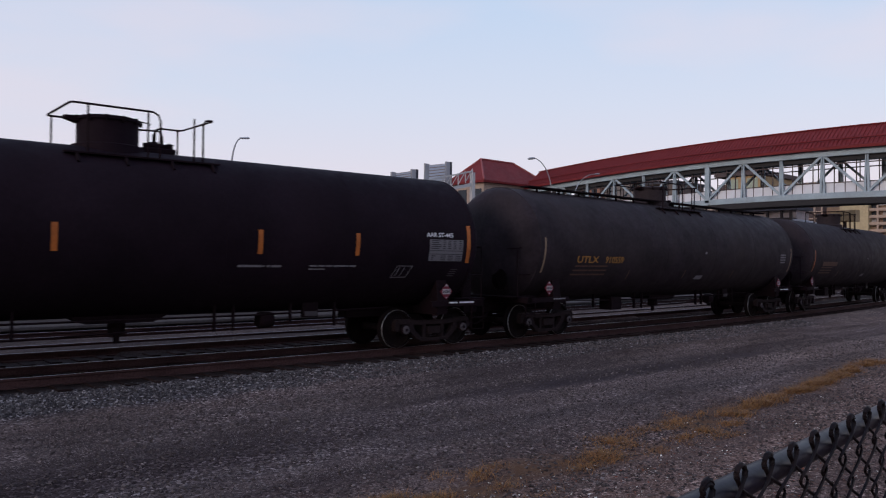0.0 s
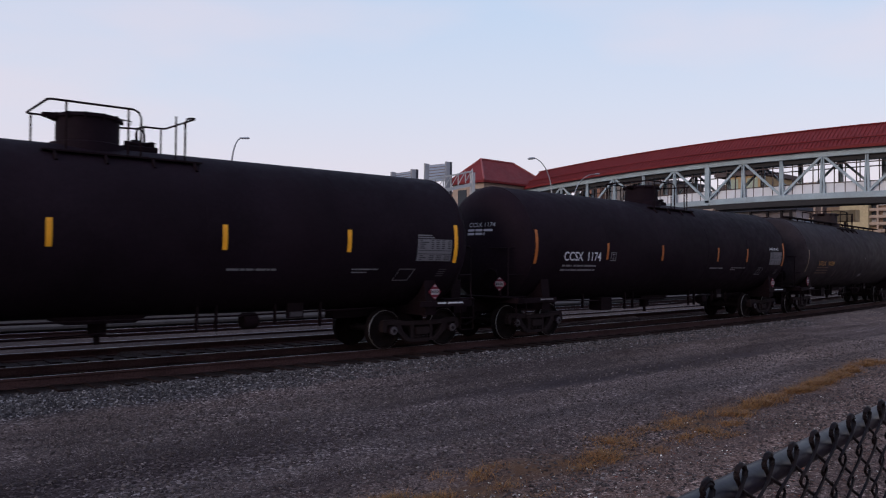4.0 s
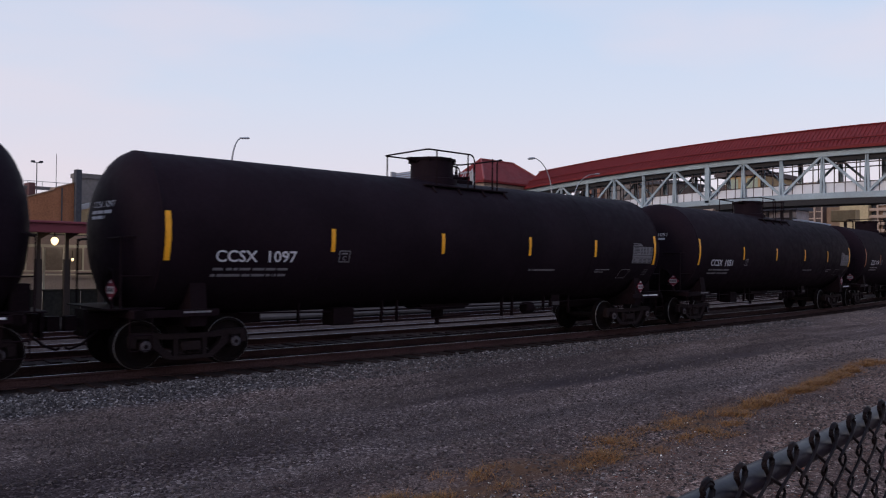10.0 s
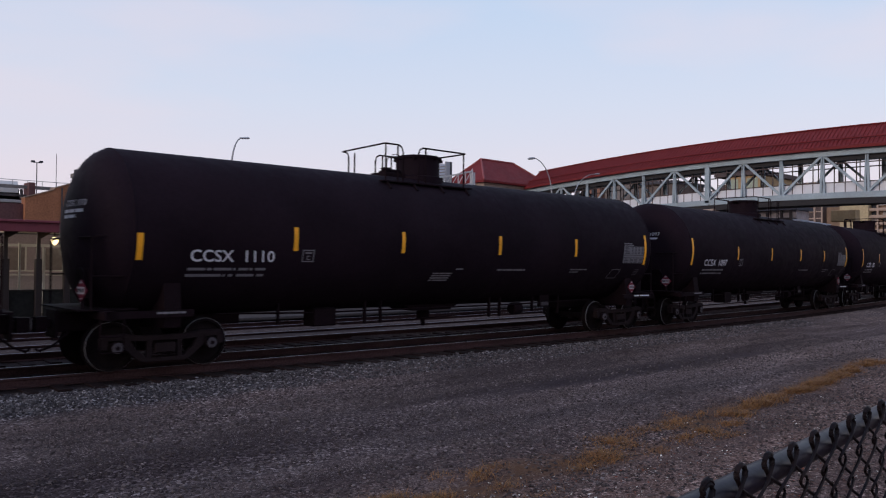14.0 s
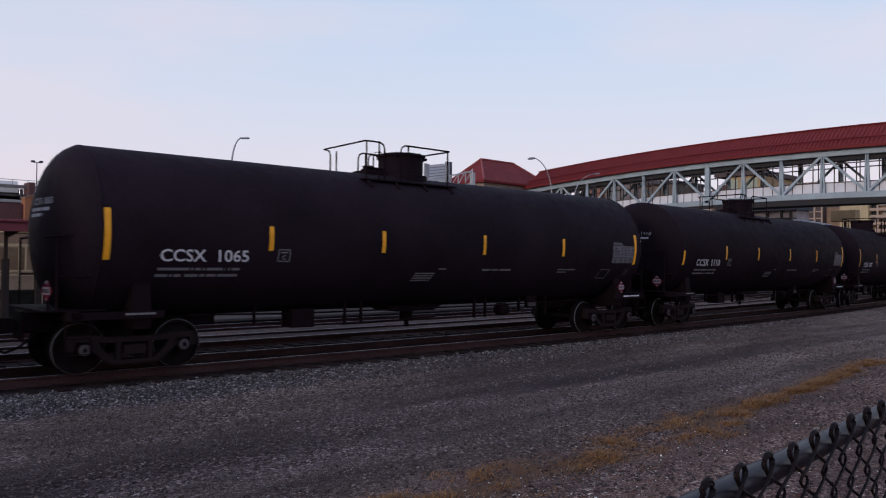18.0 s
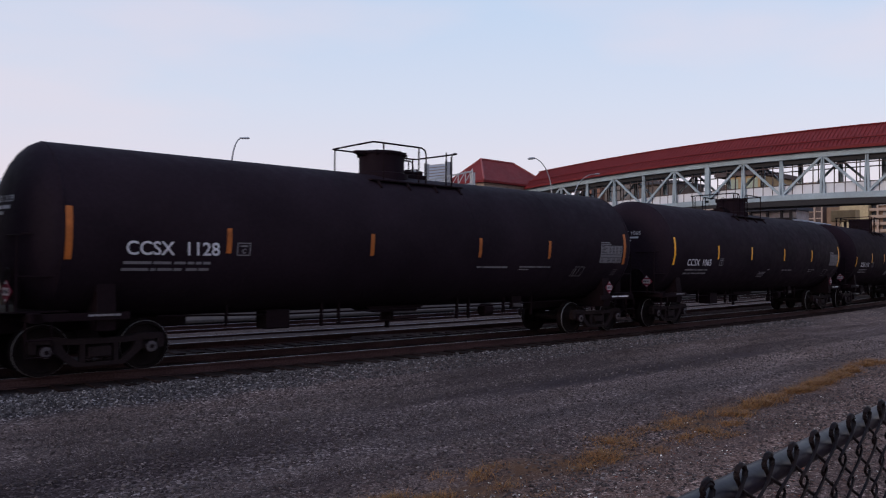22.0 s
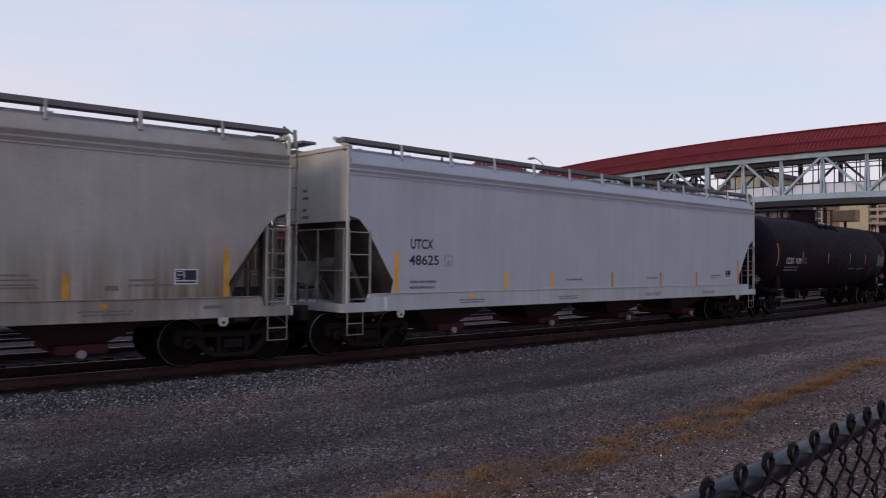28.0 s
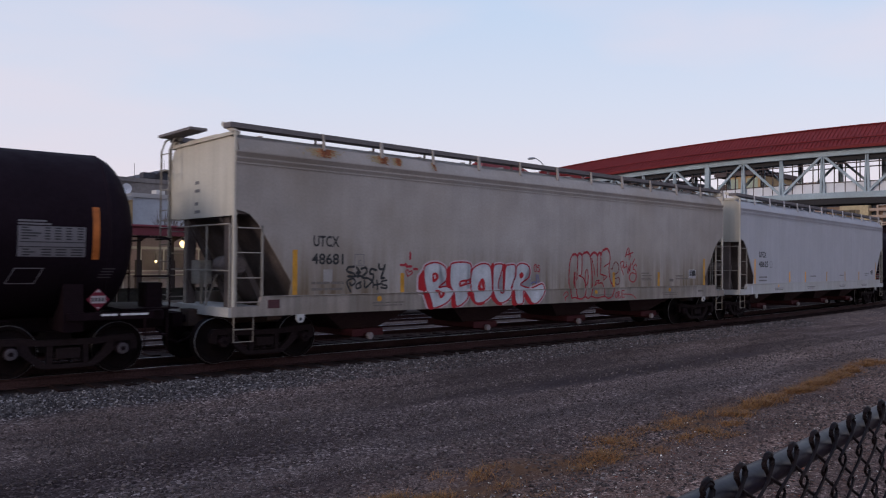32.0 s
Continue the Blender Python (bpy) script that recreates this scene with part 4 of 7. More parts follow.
    g.box(-3.75, -3.2, -0.85, -0.4, 0.62, 1.02, 0.03)
    g.tube([(-6.0, -0.75, 0.98), (-3.7, -0.75, 0.92), (2.6, -0.75, 0.92), (6.0, -0.75, 0.98)], 0.022, 6)
    for x in (-4.6, -2.35, -1.9, 1.7, 2.1, 3.4, 4.5):
        g.box(x - 0.02, x + 0.02, -0.80, -0.72, 0.62 if int(x * 10) % 2 else 0.72, 1.22)
    g.tube([(-2.35, -0.76, 0.64), (-1.9, -0.76, 0.64), (1.7, -0.76, 0.74), (2.1, -0.76, 0.74)], 0.015, 6)
    rig = part("brake_rigging", g, STEEL_BLACK, car, smooth=40)
    part("reflector", Geo().box(3.72, 4.02, -0.835, -0.815, 0.86, 0.96), DARK_MARK, rig, "dull grey reflector plate")
    part("reflector_bracket", Geo().box(3.68, 4.06, -0.81, -0.72, 0.83, 1.20), STEEL_BLACK, rig)
    return car


def placard_frame(car, x, y, z, turn=0.0):
    """A diamond hazard placard in its metal holder, red above and below a white middle band."""
    holder = part("placard", Geo().prism([(-0.19, 0), (0, -0.19), (0.19, 0), (0, 0.19)], -0.008, 0.008), RED_PLACARD, car, "red and white diamond hazard placard")
    holder.location, holder.rotation_euler = (x, y, z), (0, 0, turn)
    g = Geo().prism([(-0.12, -0.065), (0.12, -0.065), (0.12, 0.065), (-0.12, 0.065)], -0.013, -0.009)
    g.prism([(-0.04, -0.13), (0.04, -0.13), (0.0, -0.165)], -0.013, -0.009)
    g.prism([(-0.055, 0.125), (0.055, 0.125), (0.0, 0.175)], -0.013, -0.009)
    part("placard_band", g, PLACARD_WHITE, holder)
    g = Geo()
    for k in range(4):
        g.box(-0.105 + 0.055 * k, -0.070 + 0.055 * k, -0.016, -0.0135, -0.032, 0.032)
    part("placard_print", g, PANEL_DARK, holder)


def mark_tank(car, name, stripes, stripe_mat, seed, panel=True, shift=0.0, plate="", print_at=(1.67, 2.80, 4.62, 5.40, 5.83, 0.0), letters_at=-6.88, short_rear=False):
    """Reflective stripes, reporting marks, print and data panel on the near flank and rear head of a black tank car."""
    rng = random.Random(seed)
    for x in stripes[1:-1]:
        part("reflective_stripe", decal(Geo(), x - 0.05, x + 0.05, 2.25 - print_at[5], 2.73 - print_at[5]), stripe_mat, car, "yellow reflective stripe")
    for x in (stripes[0], stripes[-1]):
        part("reflective_stripe", decal(Geo(), x - 0.055, x + 0.055, 2.04, 2.52 if short_rear and x < 0 else 2.94), stripe_mat, car, "tall yellow reflective stripe")
    if name:
        lift = print_at[5] * 1.6
        x0, size = letters_at, 0.25 if lift else 0.225
        for text, start, long in ((name[:4], 0.0, 0.88), (name[5:], 1.06, 0.68)):
            pts, faces = letters(text, size, 0.004, 1.0, -0.10)
            w = max(p[0] for p in pts)
            part("reporting_mark", on_side(Geo(), [(p[0] * long / w, p[1]) for p in pts], faces, x0 + start, 2.025 + lift), WHITE_MARK, car, "white stencilled letters " + text)
        g = Geo()
        bars(g, x0 - 0.04, x0 + 1.60, 1.855 + lift, 0.05, rng, 9)
        bars(g, x0 - 0.06, x0 + 1.58, 1.735 + lift, 0.05, rng, 8)
        part("load_print", g, DIM_MARK, car)
        g = Geo()
        o, u = stripes[1] + 4.39, lift
        for a, b, c, d in ((-4.22, -3.94, 2.03, 2.05), (-4.22, -3.94, 2.26, 2.28), (-4.22, -4.20, 2.05, 2.26), (-3.96, -3.94, 2.05, 2.26)):
            decal(g, o + a, o + b, c + u, d + u)
        pts, faces = letters("C", 0.09, 0.004)
        on_side(g, pts, faces, o - 4.12, 2.075 + u)
        bars(g, o - 4.16, o - 4.0, 2.20 + u, 0.03, rng, 1)
        part("inspection_stencil", g, DIM_MARK, car)
        # the same mark on the rear head
        pts, faces = letters(name, 0.12, 0.0)
        w = max(p[0] for p in pts)

        def on_head(y, z):
            k = 1 - (y * y + (z - SHELL[1]) ** 2) / SHELL[0] ** 2
            return (-7.84 - 0.75 * math.sqrt(max(0.02, k)) - 0.006, y, z)

        g = Geo().add([on_head(0.14 - p[0] * 0.88 / w, 3.02 + p[1]) for p in pts], faces)
        for z, y1 in ((2.90, -0.67), (2.80, -0.43)):
            for a, b in ((0.17, -0.07), (-0.11, -0.35), (-0.39, y1)):
                if b < a:
                    g.add([on_head(a, z), on_head(b, z), on_head(b, z + 0.06), on_head(a, z + 0.06)], [(0, 1, 2, 3)])
        part("head_mark", g, HEAD_MARK, car)
    if panel:
        g = Geo()
        decal(g, shift + 6.55, shift + 7.58, 2.08, 2.585)
        if plate:
            pts, faces = letters(plate, 0.10, 0.004)
            part("plate_mark", on_side(Geo(), [(p[0] * 0.80 / max(q[0] for q in pts), p[1]) for p in pts], faces, shift + 6.46, 2.645), WHITE_MARK, car, "white stencilled letters " + plate)
        else:
            bars(g, shift + 6.55, shift + 6.98, 2.655, 0.03, rng, 2)
            bars(g, shift + 6.55, shift + 7.05, 2.605, 0.03, rng, 2)
        sheet = part("data_panel", g, PANEL_MARK, car, "grey printed data panel")
        g = Geo()
        for k, z in enumerate((2.545, 2.50, 2.455, 2.41, 2.365)):
            for x0, x1 in ((shift + 6.60, shift + 6.60 + rng.uniform(0.1, 0.3)), (shift + 6.95, shift + 7.03), (shift + 7.10, shift + 7.20), (shift + 7.27, shift + 7.36), (shift + 7.45, shift + 7.54)):
                decal(g, x0, x1, z, z + 0.022, lift=0.008)
        decal(g, shift + 6.57, shift + 7.57, 2.315, 2.33, lift=0.008)
        decal(g, shift + 6.57, shift + 7.57, 2.235, 2.25, lift=0.008)
        for z in (2.19, 2.145, 2.10):
            for x0, x1 in ((shift + 6.62, shift + 6.62 + rng.uniform(0.05, 0.2)), (shift + 6.90, shift + 7.05), (shift + 7.12, shift + 7.28), (shift + 7.36, shift + 7.54)):
                decal(g, x0, x1, z, z + 0.020, lift=0.008)
        part("panel_print", g, PANEL_DARK, sheet)
    g = Geo()
    c0, c1, d0, d1, st, up = print_at
    for a, b, c, d in ((st, st + 0.44, 1.625 + up, 1.64 + up), (st + 0.115, st + 0.555, 1.88 + up, 1.895 + up)):
        decal(g, a, b, c, d)
    for x in (st, st + 0.425):
        decal(g, x, x + 0.016, 1.64 + up, 1.88 + up, slant=0.45)
    if up:
        for x in (st + 0.10, st + 0.24):
            decal(g, x, x + 0.02, 1.67 + up, 1.85 + up, slant=0.45)
    part("test_stencil", g, DIM_MARK, car)
    g = Geo()
    bars(g, c0, c1, 1.85 + up, 0.042, rng, 7)
    bars(g, d0, d1, 1.865 + up, 0.032, rng, 6)
    bars(g, d0, d0 + 0.4, 1.80 + up, 0.026, rng, 3)
    if stripes[1] < -4.4 and not up:
        for k in range(4):
            bars(g, -0.86 - 0.02 * k, -0.24 - 0.03 * k, 1.77 - 0.055 * k, 0.03, rng, 4)
        bars(g, -0.16, 0.08, 1.875, 0.03, rng, 2)
    part("caution_print", g, DIM_MARK, car)
    g = Geo()
    for k in range(4):
        bars(g, 7.30 - 0.02 * k, 7.52 - 0.02 * k, 1.87 - 0.05 * k, 0.022, rng, 2)
    part("builder_print", g, DARK_MARK, car)
    placard_frame(car, 7.24, -1.40, 1.35)
    part("placard_bracket", Geo().box(7.22, 7.26, -1.38, -1.30, 1.10, 1.40), STEEL_BLACK, car)
    placard_frame(car, -8.62, -1.05, 1.50, radians(-78))
    part("placard_bracket", Geo().box(-8.62, -8.58, -1.08, -1.02, 1.14, 1.50), STEEL_BLACK, car)


LINEUP = []      # (car, place of its centre along the train)


def make_train():
    a = [-7.82, -4.28, -1.18, 1.89, 4.70, 7.71]
    b = [-7.82, -4.68, -1.89, 1.25, 4.29, 7.66]
    c = [-7.80, -4.52, -1.46, 2.27, 4.56, 7.76]
    d = [-7.82, -4.96, -1.59, 1.71, 4.31, 7.70]
    prints = {"a": (1.97, 3.05, 4.85, 5.54, 6.02, 0.0), "b": (1.28, 2.34, 4.19, 4.95, 6.02, 0.0), "c": (1.83, 2.79, 3.42, 4.59, 5.58, 0.07), "d": (1.67, 2.78, 3.22, 4.45, 5.41, 0.07)}
    base = {False: tank_car("glossy black tank car with yellow stripes, rolling on the track", TANK_BLACK), True: tank_car("black tank car with yellow stripes and its platform ladder reversed", TANK_BLACK, flip=True)}
    used = set()
    plan = [("CCSX 1174", 76.29, c, False, ORANGE), ("CCSX 1051", 58.00, a, False, YELLOW), ("CCSX 1097", 39.72, a, False, YELLOW), ("CCSX 1110", 21.43, b, True, YELLOW),
            ("CCSX 1065", 3.14, b, True, YELLOW), ("CCSX 1128", -15.145, d, False, ORANGE)]
    pieces = {k: list(v.children_recursive) for k, v in base.items()}
    cars = []
    for name, x, stripes, flip, mat in plan:
        if flip in used:
            car = copy_thing(base[flip], Matrix.Identity(4))
        else:
            car = base[flip]
            used.add(flip)
        cars.append((car, name, x, stripes, mat))
    for k, (car, name, x, stripes, mat) in enumerate(cars):
        mark_tank(car, name, stripes, mat, 30 + k, plate="AAR ST-445" if k == 0 else "", print_at=prints[{id(a): "a", id(b): "b", id(c): "c", id(d): "d"}[id(stripes)]], letters_at=-6.58 if k == 0 else -6.88, short_rear=name == "CCSX 1110")
        tagged(car, ("black tank car lettered " + name + " with yellow reflective stripes") if name else "black tank car with an orange stripe and red placard")
        if name in ("CCSX 1065", "CCSX 1128"):
            # these two carry more road dust
            for ob in car.children:
                if ob.name.startswith(("tank", "weld_seam")):
                    ob.data = ob.data.copy()
                    ob.data.materials[0] = TANK_DUSTY
        LINEUP.append((car, x))
    # the smaller tank car at the tail
    SHELL[:] = [1.51, 2.49]
    car = tank_car("black tank car with an orange stripe and red placard", TANK_BLACK, 9.14, 7.34, 6.85)
    mark_tank(car, "", [-7.2, -4.2, -1.2, 1.8, 4.0, 7.17], ORANGE, 40, shift=-0.58)
    LINEUP.append((car, -73.45))
    SHELL[:] = [1.62, 2.555]
    # the older pair at the head
    for name, x, half, board in (("UTLX 910559", 94.75, 9.32, True), ("", 113.2, 9.14, False)):
        car = tank_car("weathered grey-black tank car with gold lettering and a running board" if board else "faded black tank car with faint gold lettering", TANK_GREY, half, 8.1 if board else 7.84, 7.2, False, board)
        for s, z0, z1 in ((-7.98 + (0 if board else 0.3), 1.80, 2.74), (8.0 - (0 if board else 0.3), 1.80, 2.74)):
            part("reflective_stripe", decal(Geo(), s - 0.035, s + 0.035, z0, z1), TAN_MARK if board else ORANGE, car)
        for s in (-3.7, -0.3, 3.2):
            part("reflective_stripe", decal(Geo(), s - 0.03, s + 0.03, 1.58, 1.86), BROWN_MARK, car)
        if board:
            for text, start, long in ((name[:4], -6.52, 1.05), (name[5:], -5.14, 0.95)):
                pts, faces = letters(text, 0.19, 0.006)
                w = max(p[0] for p in pts)
                part("reporting_mark", on_side(Geo(), [(p[0] * long / w, p[1]) for p in pts], faces, start, 2.08), GOLD_MARK, car, "gold stencilled lettering")
        else:
            part("reporting_mark", bars(Geo(), -6.5, -4.3, 2.05, 0.2, random.Random(2), 1), BROWN_MARK, car, "faint gold lettering")
        g = Geo()
        for k in range(3):
            bars(g, -6.55 - 0.05 * k, -4.95, 1.96 - 0.12 * k, 0.045, random.Random(9 + k), 4)
        part("load_print", g, BROWN_MARK, car)
        g = Geo()
        decal(g, 0.55, 1.05, 1.55, 1.68, slant=0.3)
        decal(g, 0.8, 0.92, 2.42, 2.50)
        part("inspection_stencil", g, DIM_MARK, car)
        g = Geo()
        for k in range(4):
            bars(g, 7.0, 7.5, 2.45 - 0.1 * k, 0.05, random.Random(19 + k), 3)
        part("data_print", g, DIM_MARK, car)
        placard_frame(car, 7.3, -1.40, 1.34)
        placard_frame(car, -7.6, -1.44, 1.38)
        LINEUP.append((car, x))


HOP_SIDE = 1.55


def side_decal(geo, x0, x1, z0, z1, slant=0.0, lift=0.004):
    y = -HOP_SIDE - lift
    s = slant * (z1 - z0)
    return geo.add([(x0, y, z0), (x1, y, z0), (x1 + s, y, z1), (x0 + s, y, z1)], [(0, 1, 2, 3)])


def on_plate(geo, pts, faces, x, z, lift=0.005):
    return geo.add([(x + p[0], -HOP_SIDE - lift, z + p[1]) for p in pts], faces)


def skin(z, lift):
    """The flank's y at height z: the sill stands proud of the side sheet."""
    return -HOP_SIDE - lift - (0.021 if z < 1.345 else 0.0)


def hopper_car(label, paint, roof_paint, sill_paint, shift=0.0):
    """A covered hopper: smooth side sheets, ridged eaves, hatched roof with running boards, sloped ends with ladders, four outlet bays and trucks."""
    car = thing("covered_hopper", label, "hopper car", "cars of the freight train")
    half = 9.715
    xe, xs = 9.10, 8.55
    # side sheets with the cut-away ends
    for s in (-1, 1):
        outline = [(-xe, 3.78), (-xe, 3.03), (-8.82, 2.96), (-8.62, 2.76), (-7.89, 1.62), (-7.95, 1.33), (7.95, 1.33), (7.90, 1.62), (8.62, 2.72), (8.84, 2.92), (xe, 3.03), (xe, 3.78)]
        a, b = sorted((s * HOP_SIDE, s * (HOP_SIDE - 0.03)))
        part("side_sheet", Geo().prism(outline, a, b), paint, car)
    for s in (-1, 1):
        h = HOP_SIDE
        eave = [(h + 0.040, 4.015), (h + 0.040, 3.992), (h - 0.012, 3.905), (h + 0.030, 3.898), (h + 0.030, 3.872), (h - 0.008, 3.800), (h + 0.016, 3.795), (h + 0.016, 3.770), (h - 0.06, 3.770), (h - 0.06, 4.015)]
        part("eave_rail", Geo().prism([(s * y, z) for y, z in eave], -xe, xe, "x"), paint, car, "ridged eave rail")
    g = Geo().prism([(-HOP_SIDE, 3.94), (-1.53, 4.08), (-1.42, 4.27), (-1.15, 4.39), (-0.6, 4.44), (0.6, 4.44), (1.15, 4.39), (1.42, 4.27), (1.53, 4.08), (HOP_SIDE, 3.94)], -xe + 0.06, xe - 0.06, "x")
    part("roof", g, roof_paint, car, smooth=30)
    hatch = Geo().box(-8.2, 8.2, -0.32, 0.32, 4.44, 4.53, 0.04)
    for k in range(12):
        hatch.box(-8.0 + 1.45 * k, -7.92 + 1.45 * k, -0.36, 0.36, 4.44, 4.56)
    part("roof_hatch", hatch, roof_paint, car)
    for s in (-1, 1):
        a, b = sorted((s * 1.12, s * 1.42))
        part("running_board", Geo().box(-xe - 0.06, xe + 0.06, a, b, 4.475, 4.575), GRATING, car, "dark grated running board on brackets")
        for k in range(12):
            x = -7.62 + shift + 1.49 * k
            br, wide = Geo(), 0.034 if k % 2 else 0.022
            br.prism([(s * 1.42, 4.57), (s * 1.45, 4.57), (s * 1.50, 4.22), (s * 1.44, 4.20)], x - wide, x + wide, "x")
            part("board_bracket", br, roof_paint, car)
            part("board_strut", Geo().bar((x, s * 1.14, 4.49), (x, s * 1.13, 4.38), 0.04), roof_paint, car)
    # sill
    for s in (-1, 1):
        a, b = sorted((s * (HOP_SIDE - 0.08), s * (HOP_SIDE + 0.02)))
        sill = Geo().prism([(-9.16, 1.16), (-8.6, 1.16), (-8.55, 1.34), (8.55, 1.34), (8.6, 1.16), (9.16, 1.16), (9.16, 0.96), (-9.16, 0.96)], a, b)
        part("side_sill", sill, sill_paint, car, "pale painted side sill")
        a, b = sorted((s * (HOP_SIDE + 0.002), s * (HOP_SIDE + 0.042)))
        part("sill_ledge", Geo().box(-8.5, 8.5, a, b, 1.341, 1.357, 0.004), sill_paint, car)
        g = Geo()
        for x in (-7.69, 7.80):
            a, b = sorted((s * (HOP_SIDE - 0.02), s * (HOP_SIDE + 0.024)))
            g.prism([(x - 0.09, 0.97), (x + 0.09, 0.97), (x + 0.09, 0.86), (x + 0.045, 0.80), (x - 0.045, 0.80), (x - 0.09, 0.86)], a, b)
        part("jacking_pad", g, HOPPER_SILL, car)
        g = Geo()
        for x in (-7.69, 7.80):
            g.lathe([(0.001, s * (HOP_SIDE + 0.0245)), (0.033, s * (HOP_SIDE + 0.0245)), (0.033, s * (HOP_SIDE + 0.028)), (0.001, s * (HOP_SIDE + 0.028))], 12, "y", (x, 0, 0.87))
        part("pad_hole", g, PANEL_DARK, car)
    # ends
    for e in (-1, 1):
        a, b = sorted((e * (xe - 0.02), e * (xe - 0.05)))
        part("end_floor", Geo().box(min(e * 8.62, e * (xe - 0.03)), max(e * 8.62, e * (xe - 0.03)), -1.51, 1.51, 2.95, 2.99), SLOPE_SHEET, car)
        g = Geo().prism([(-1.52, 3.94), (-1.52, 2.92), (1.52, 2.92), (1.52, 3.94), (1.51, 4.08), (1.40, 4.26), (1.13, 4.38), (0.6, 4.43), (-0.6, 4.43), (-1.13, 4.38), (-1.40, 4.26), (-1.51, 4.08)], a, b, "x")
        part("end_sheet", g, HOPPER_END_LIT, car, "cream upper end sheet with the sunset glow in its colour")
        g = Geo().add([(e * 8.66, -1.515, 3.02), (e * 8.66, 1.515, 3.02), (e * 7.40, 1.515, 1.12), (e * 7.40, -1.515, 1.12), (e * 8.60, -1.515, 3.02), (e * 8.60, 1.515, 3.02), (e * 7.34, 1.515, 1.12), (e * 7.34, -1.515, 1.12)],
                      [(0, 1, 2, 3), (7, 6, 5, 4), (0, 4, 5, 1), (2, 6, 7, 3), (0, 3, 7, 4), (1, 2, 6, 5)])
        part("slope_sheet", g, SLOPE_SHEET, car, "dark brown-grey sloped end sheet")
        g = Geo()
        for s in (-1, 1):
            g.box(min(e * 9.08, e * 9.14), max(e * 9.08, e * 9.14), min(s * 1.49, s * 1.55), max(s * 1.49, s * 1.55), 1.14, 4.36, 0.01)
            g.bar((e * 9.08, s * 1.51, 4.36), (e * 9.08, s * 0.95, 4.60), 0.08)
            part("end_brace", Geo().box(min(e * 8.80, e * 8.98), max(e * 8.80, e * 8.98), s * 0.95 - 0.11, s * 0.95 + 0.11, 1.1, 2.96, 0.01).bar((e * 8.98, s * 0.75, 2.92), (e * 8.10, s * 0.75, 1.15), 0.11), SLOPE_SHEET, car)
        g.box(min(e * 9.0, e * 9.12), max(e * 9.0, e * 9.12), -1.5, 1.5, 4.33, 4.40)
        part("end_post", g, HOPPER_END_LIT, car)
        part("crossover_board", Geo().box(min(e * 9.06, e * 9.42), max(e * 9.06, e * 9.42), -0.2, 1.42, 4.545, 4.60), GRATING, car, "dark grated crossover board")
        g = Geo().box(min(e * 8.2, e * 9.2), max(e * 8.2, e * 9.2), -1.5, 1.5, 1.06, 1.12)
        g.box(min(e * 9.12, e * 9.22), max(e * 9.12, e * 9.22), -1.55, 1.55, 0.96, 1.14)
        part("end_platform", g, HOPPER_SILL, car)
        # ladders: one up each flank corner, one on the end to the roof
        for s in (-1, 1):
            g = Geo()
            inner = 8.53 if e < 0 else 8.66
            for x in (9.08, inner):
                g.bar((e * x, s * 1.53, 1.16), (e * x, s * 1.53, 2.75), 0.04)
            for z in (1.24, 1.71, 2.20, 2.68):
                g.tube([(e * 9.08, s * 1.555, z), (e * inner, s * 1.555, z)], 0.014, 6)
            part("side_ladder", g, LADDER_PAINT, car)
        g = Geo()
        yl = 1.15 if e < 0 else -1.15
        for y in (yl - 0.22, yl + 0.22):
            g.tube([(e * 9.36, y, 1.16), (e * 9.36, y, 4.25), (e * 9.28, y, 4.48), (e * 9.05, y, 4.62)], 0.022, 6)
            g.bar((e * 9.36, y, 2.9), (e * 9.1, y, 2.9), 0.03)
            g.bar((e * 9.36, y, 1.18), (e * 9.1, y, 1.12), 0.03)
        for k in range(9):
            g.tube([(e * 9.36, yl - 0.26, 1.3 + 0.36 * k), (e * 9.36, yl + 0.26, 1.3 + 0.36 * k)], 0.012, 6)
        part("end_ladder", g, LADDER_PAINT, car, "steel end ladder to the roof", smooth=50)
        g = Geo()
        g.tube([(e * 9.18, -1.5, 1.85), (e * 9.18, 1.5, 1.85)], 0.016, 6)
        g.tube([(e * 9.18, -1.5, 2.75), (e * 9.18, 0.9, 2.75)], 0.016, 6)
        for y in (-1.5, -0.5, 0.5):
            g.bar((e * 9.18, y, 1.12), (e * 9.18, y, 2.75), 0.03)
        part("end_handrail", g, LADDER_PAINT, car, smooth=50)
        g = Geo()
        for s in (-1, 1):
            a, b = e * 9.10, e * 8.70
            g.tube([(a, s * 1.53, 0.98), (a, s * 1.53, 0.48), (b, s * 1.53, 0.48), (b, s * 1.53, 0.98)], 0.016, 6)
            g.tube([(a, s * 1.53, 0.72), (b, s * 1.53, 0.72)], 0.014, 6)
        part("sill_step", g, LADDER_PAINT, car, smooth=50)
        part("center_sill", Geo().box(min(e * 6.8, e * 9.4), max(e * 6.8, e * 9.4), -0.2, 0.2, 0.72, 1.06, 0.02), HOPPER_DARK, car)
        part("body_bolster", Geo().prism([(-1.45, 0.88), (1.45, 0.88), (1.45, 1.06), (-1.45, 1.06), (-0.5, 0.72), (0.5, 0.72)][:4], e * 8.2 - 0.15, e * 8.2 + 0.15, "x"), HOPPER_DARK, car)
        part("coupler", coupler_mesh(e, half), STEEL_BLACK, car)
        add_truck(car, e * 8.2, CAP_DARK)
    # air reservoir and handbrake on the rear platform
    part("air_reservoir", Geo().lathe([(0.001, -0.45), (0.15, -0.43), (0.2, -0.36), (0.2, 0.36), (0.15, 0.43), (0.001, 0.45)], 18, "y", (-8.72, -0.55, 1.95)), SLOPE_SHEET, car, smooth=40)
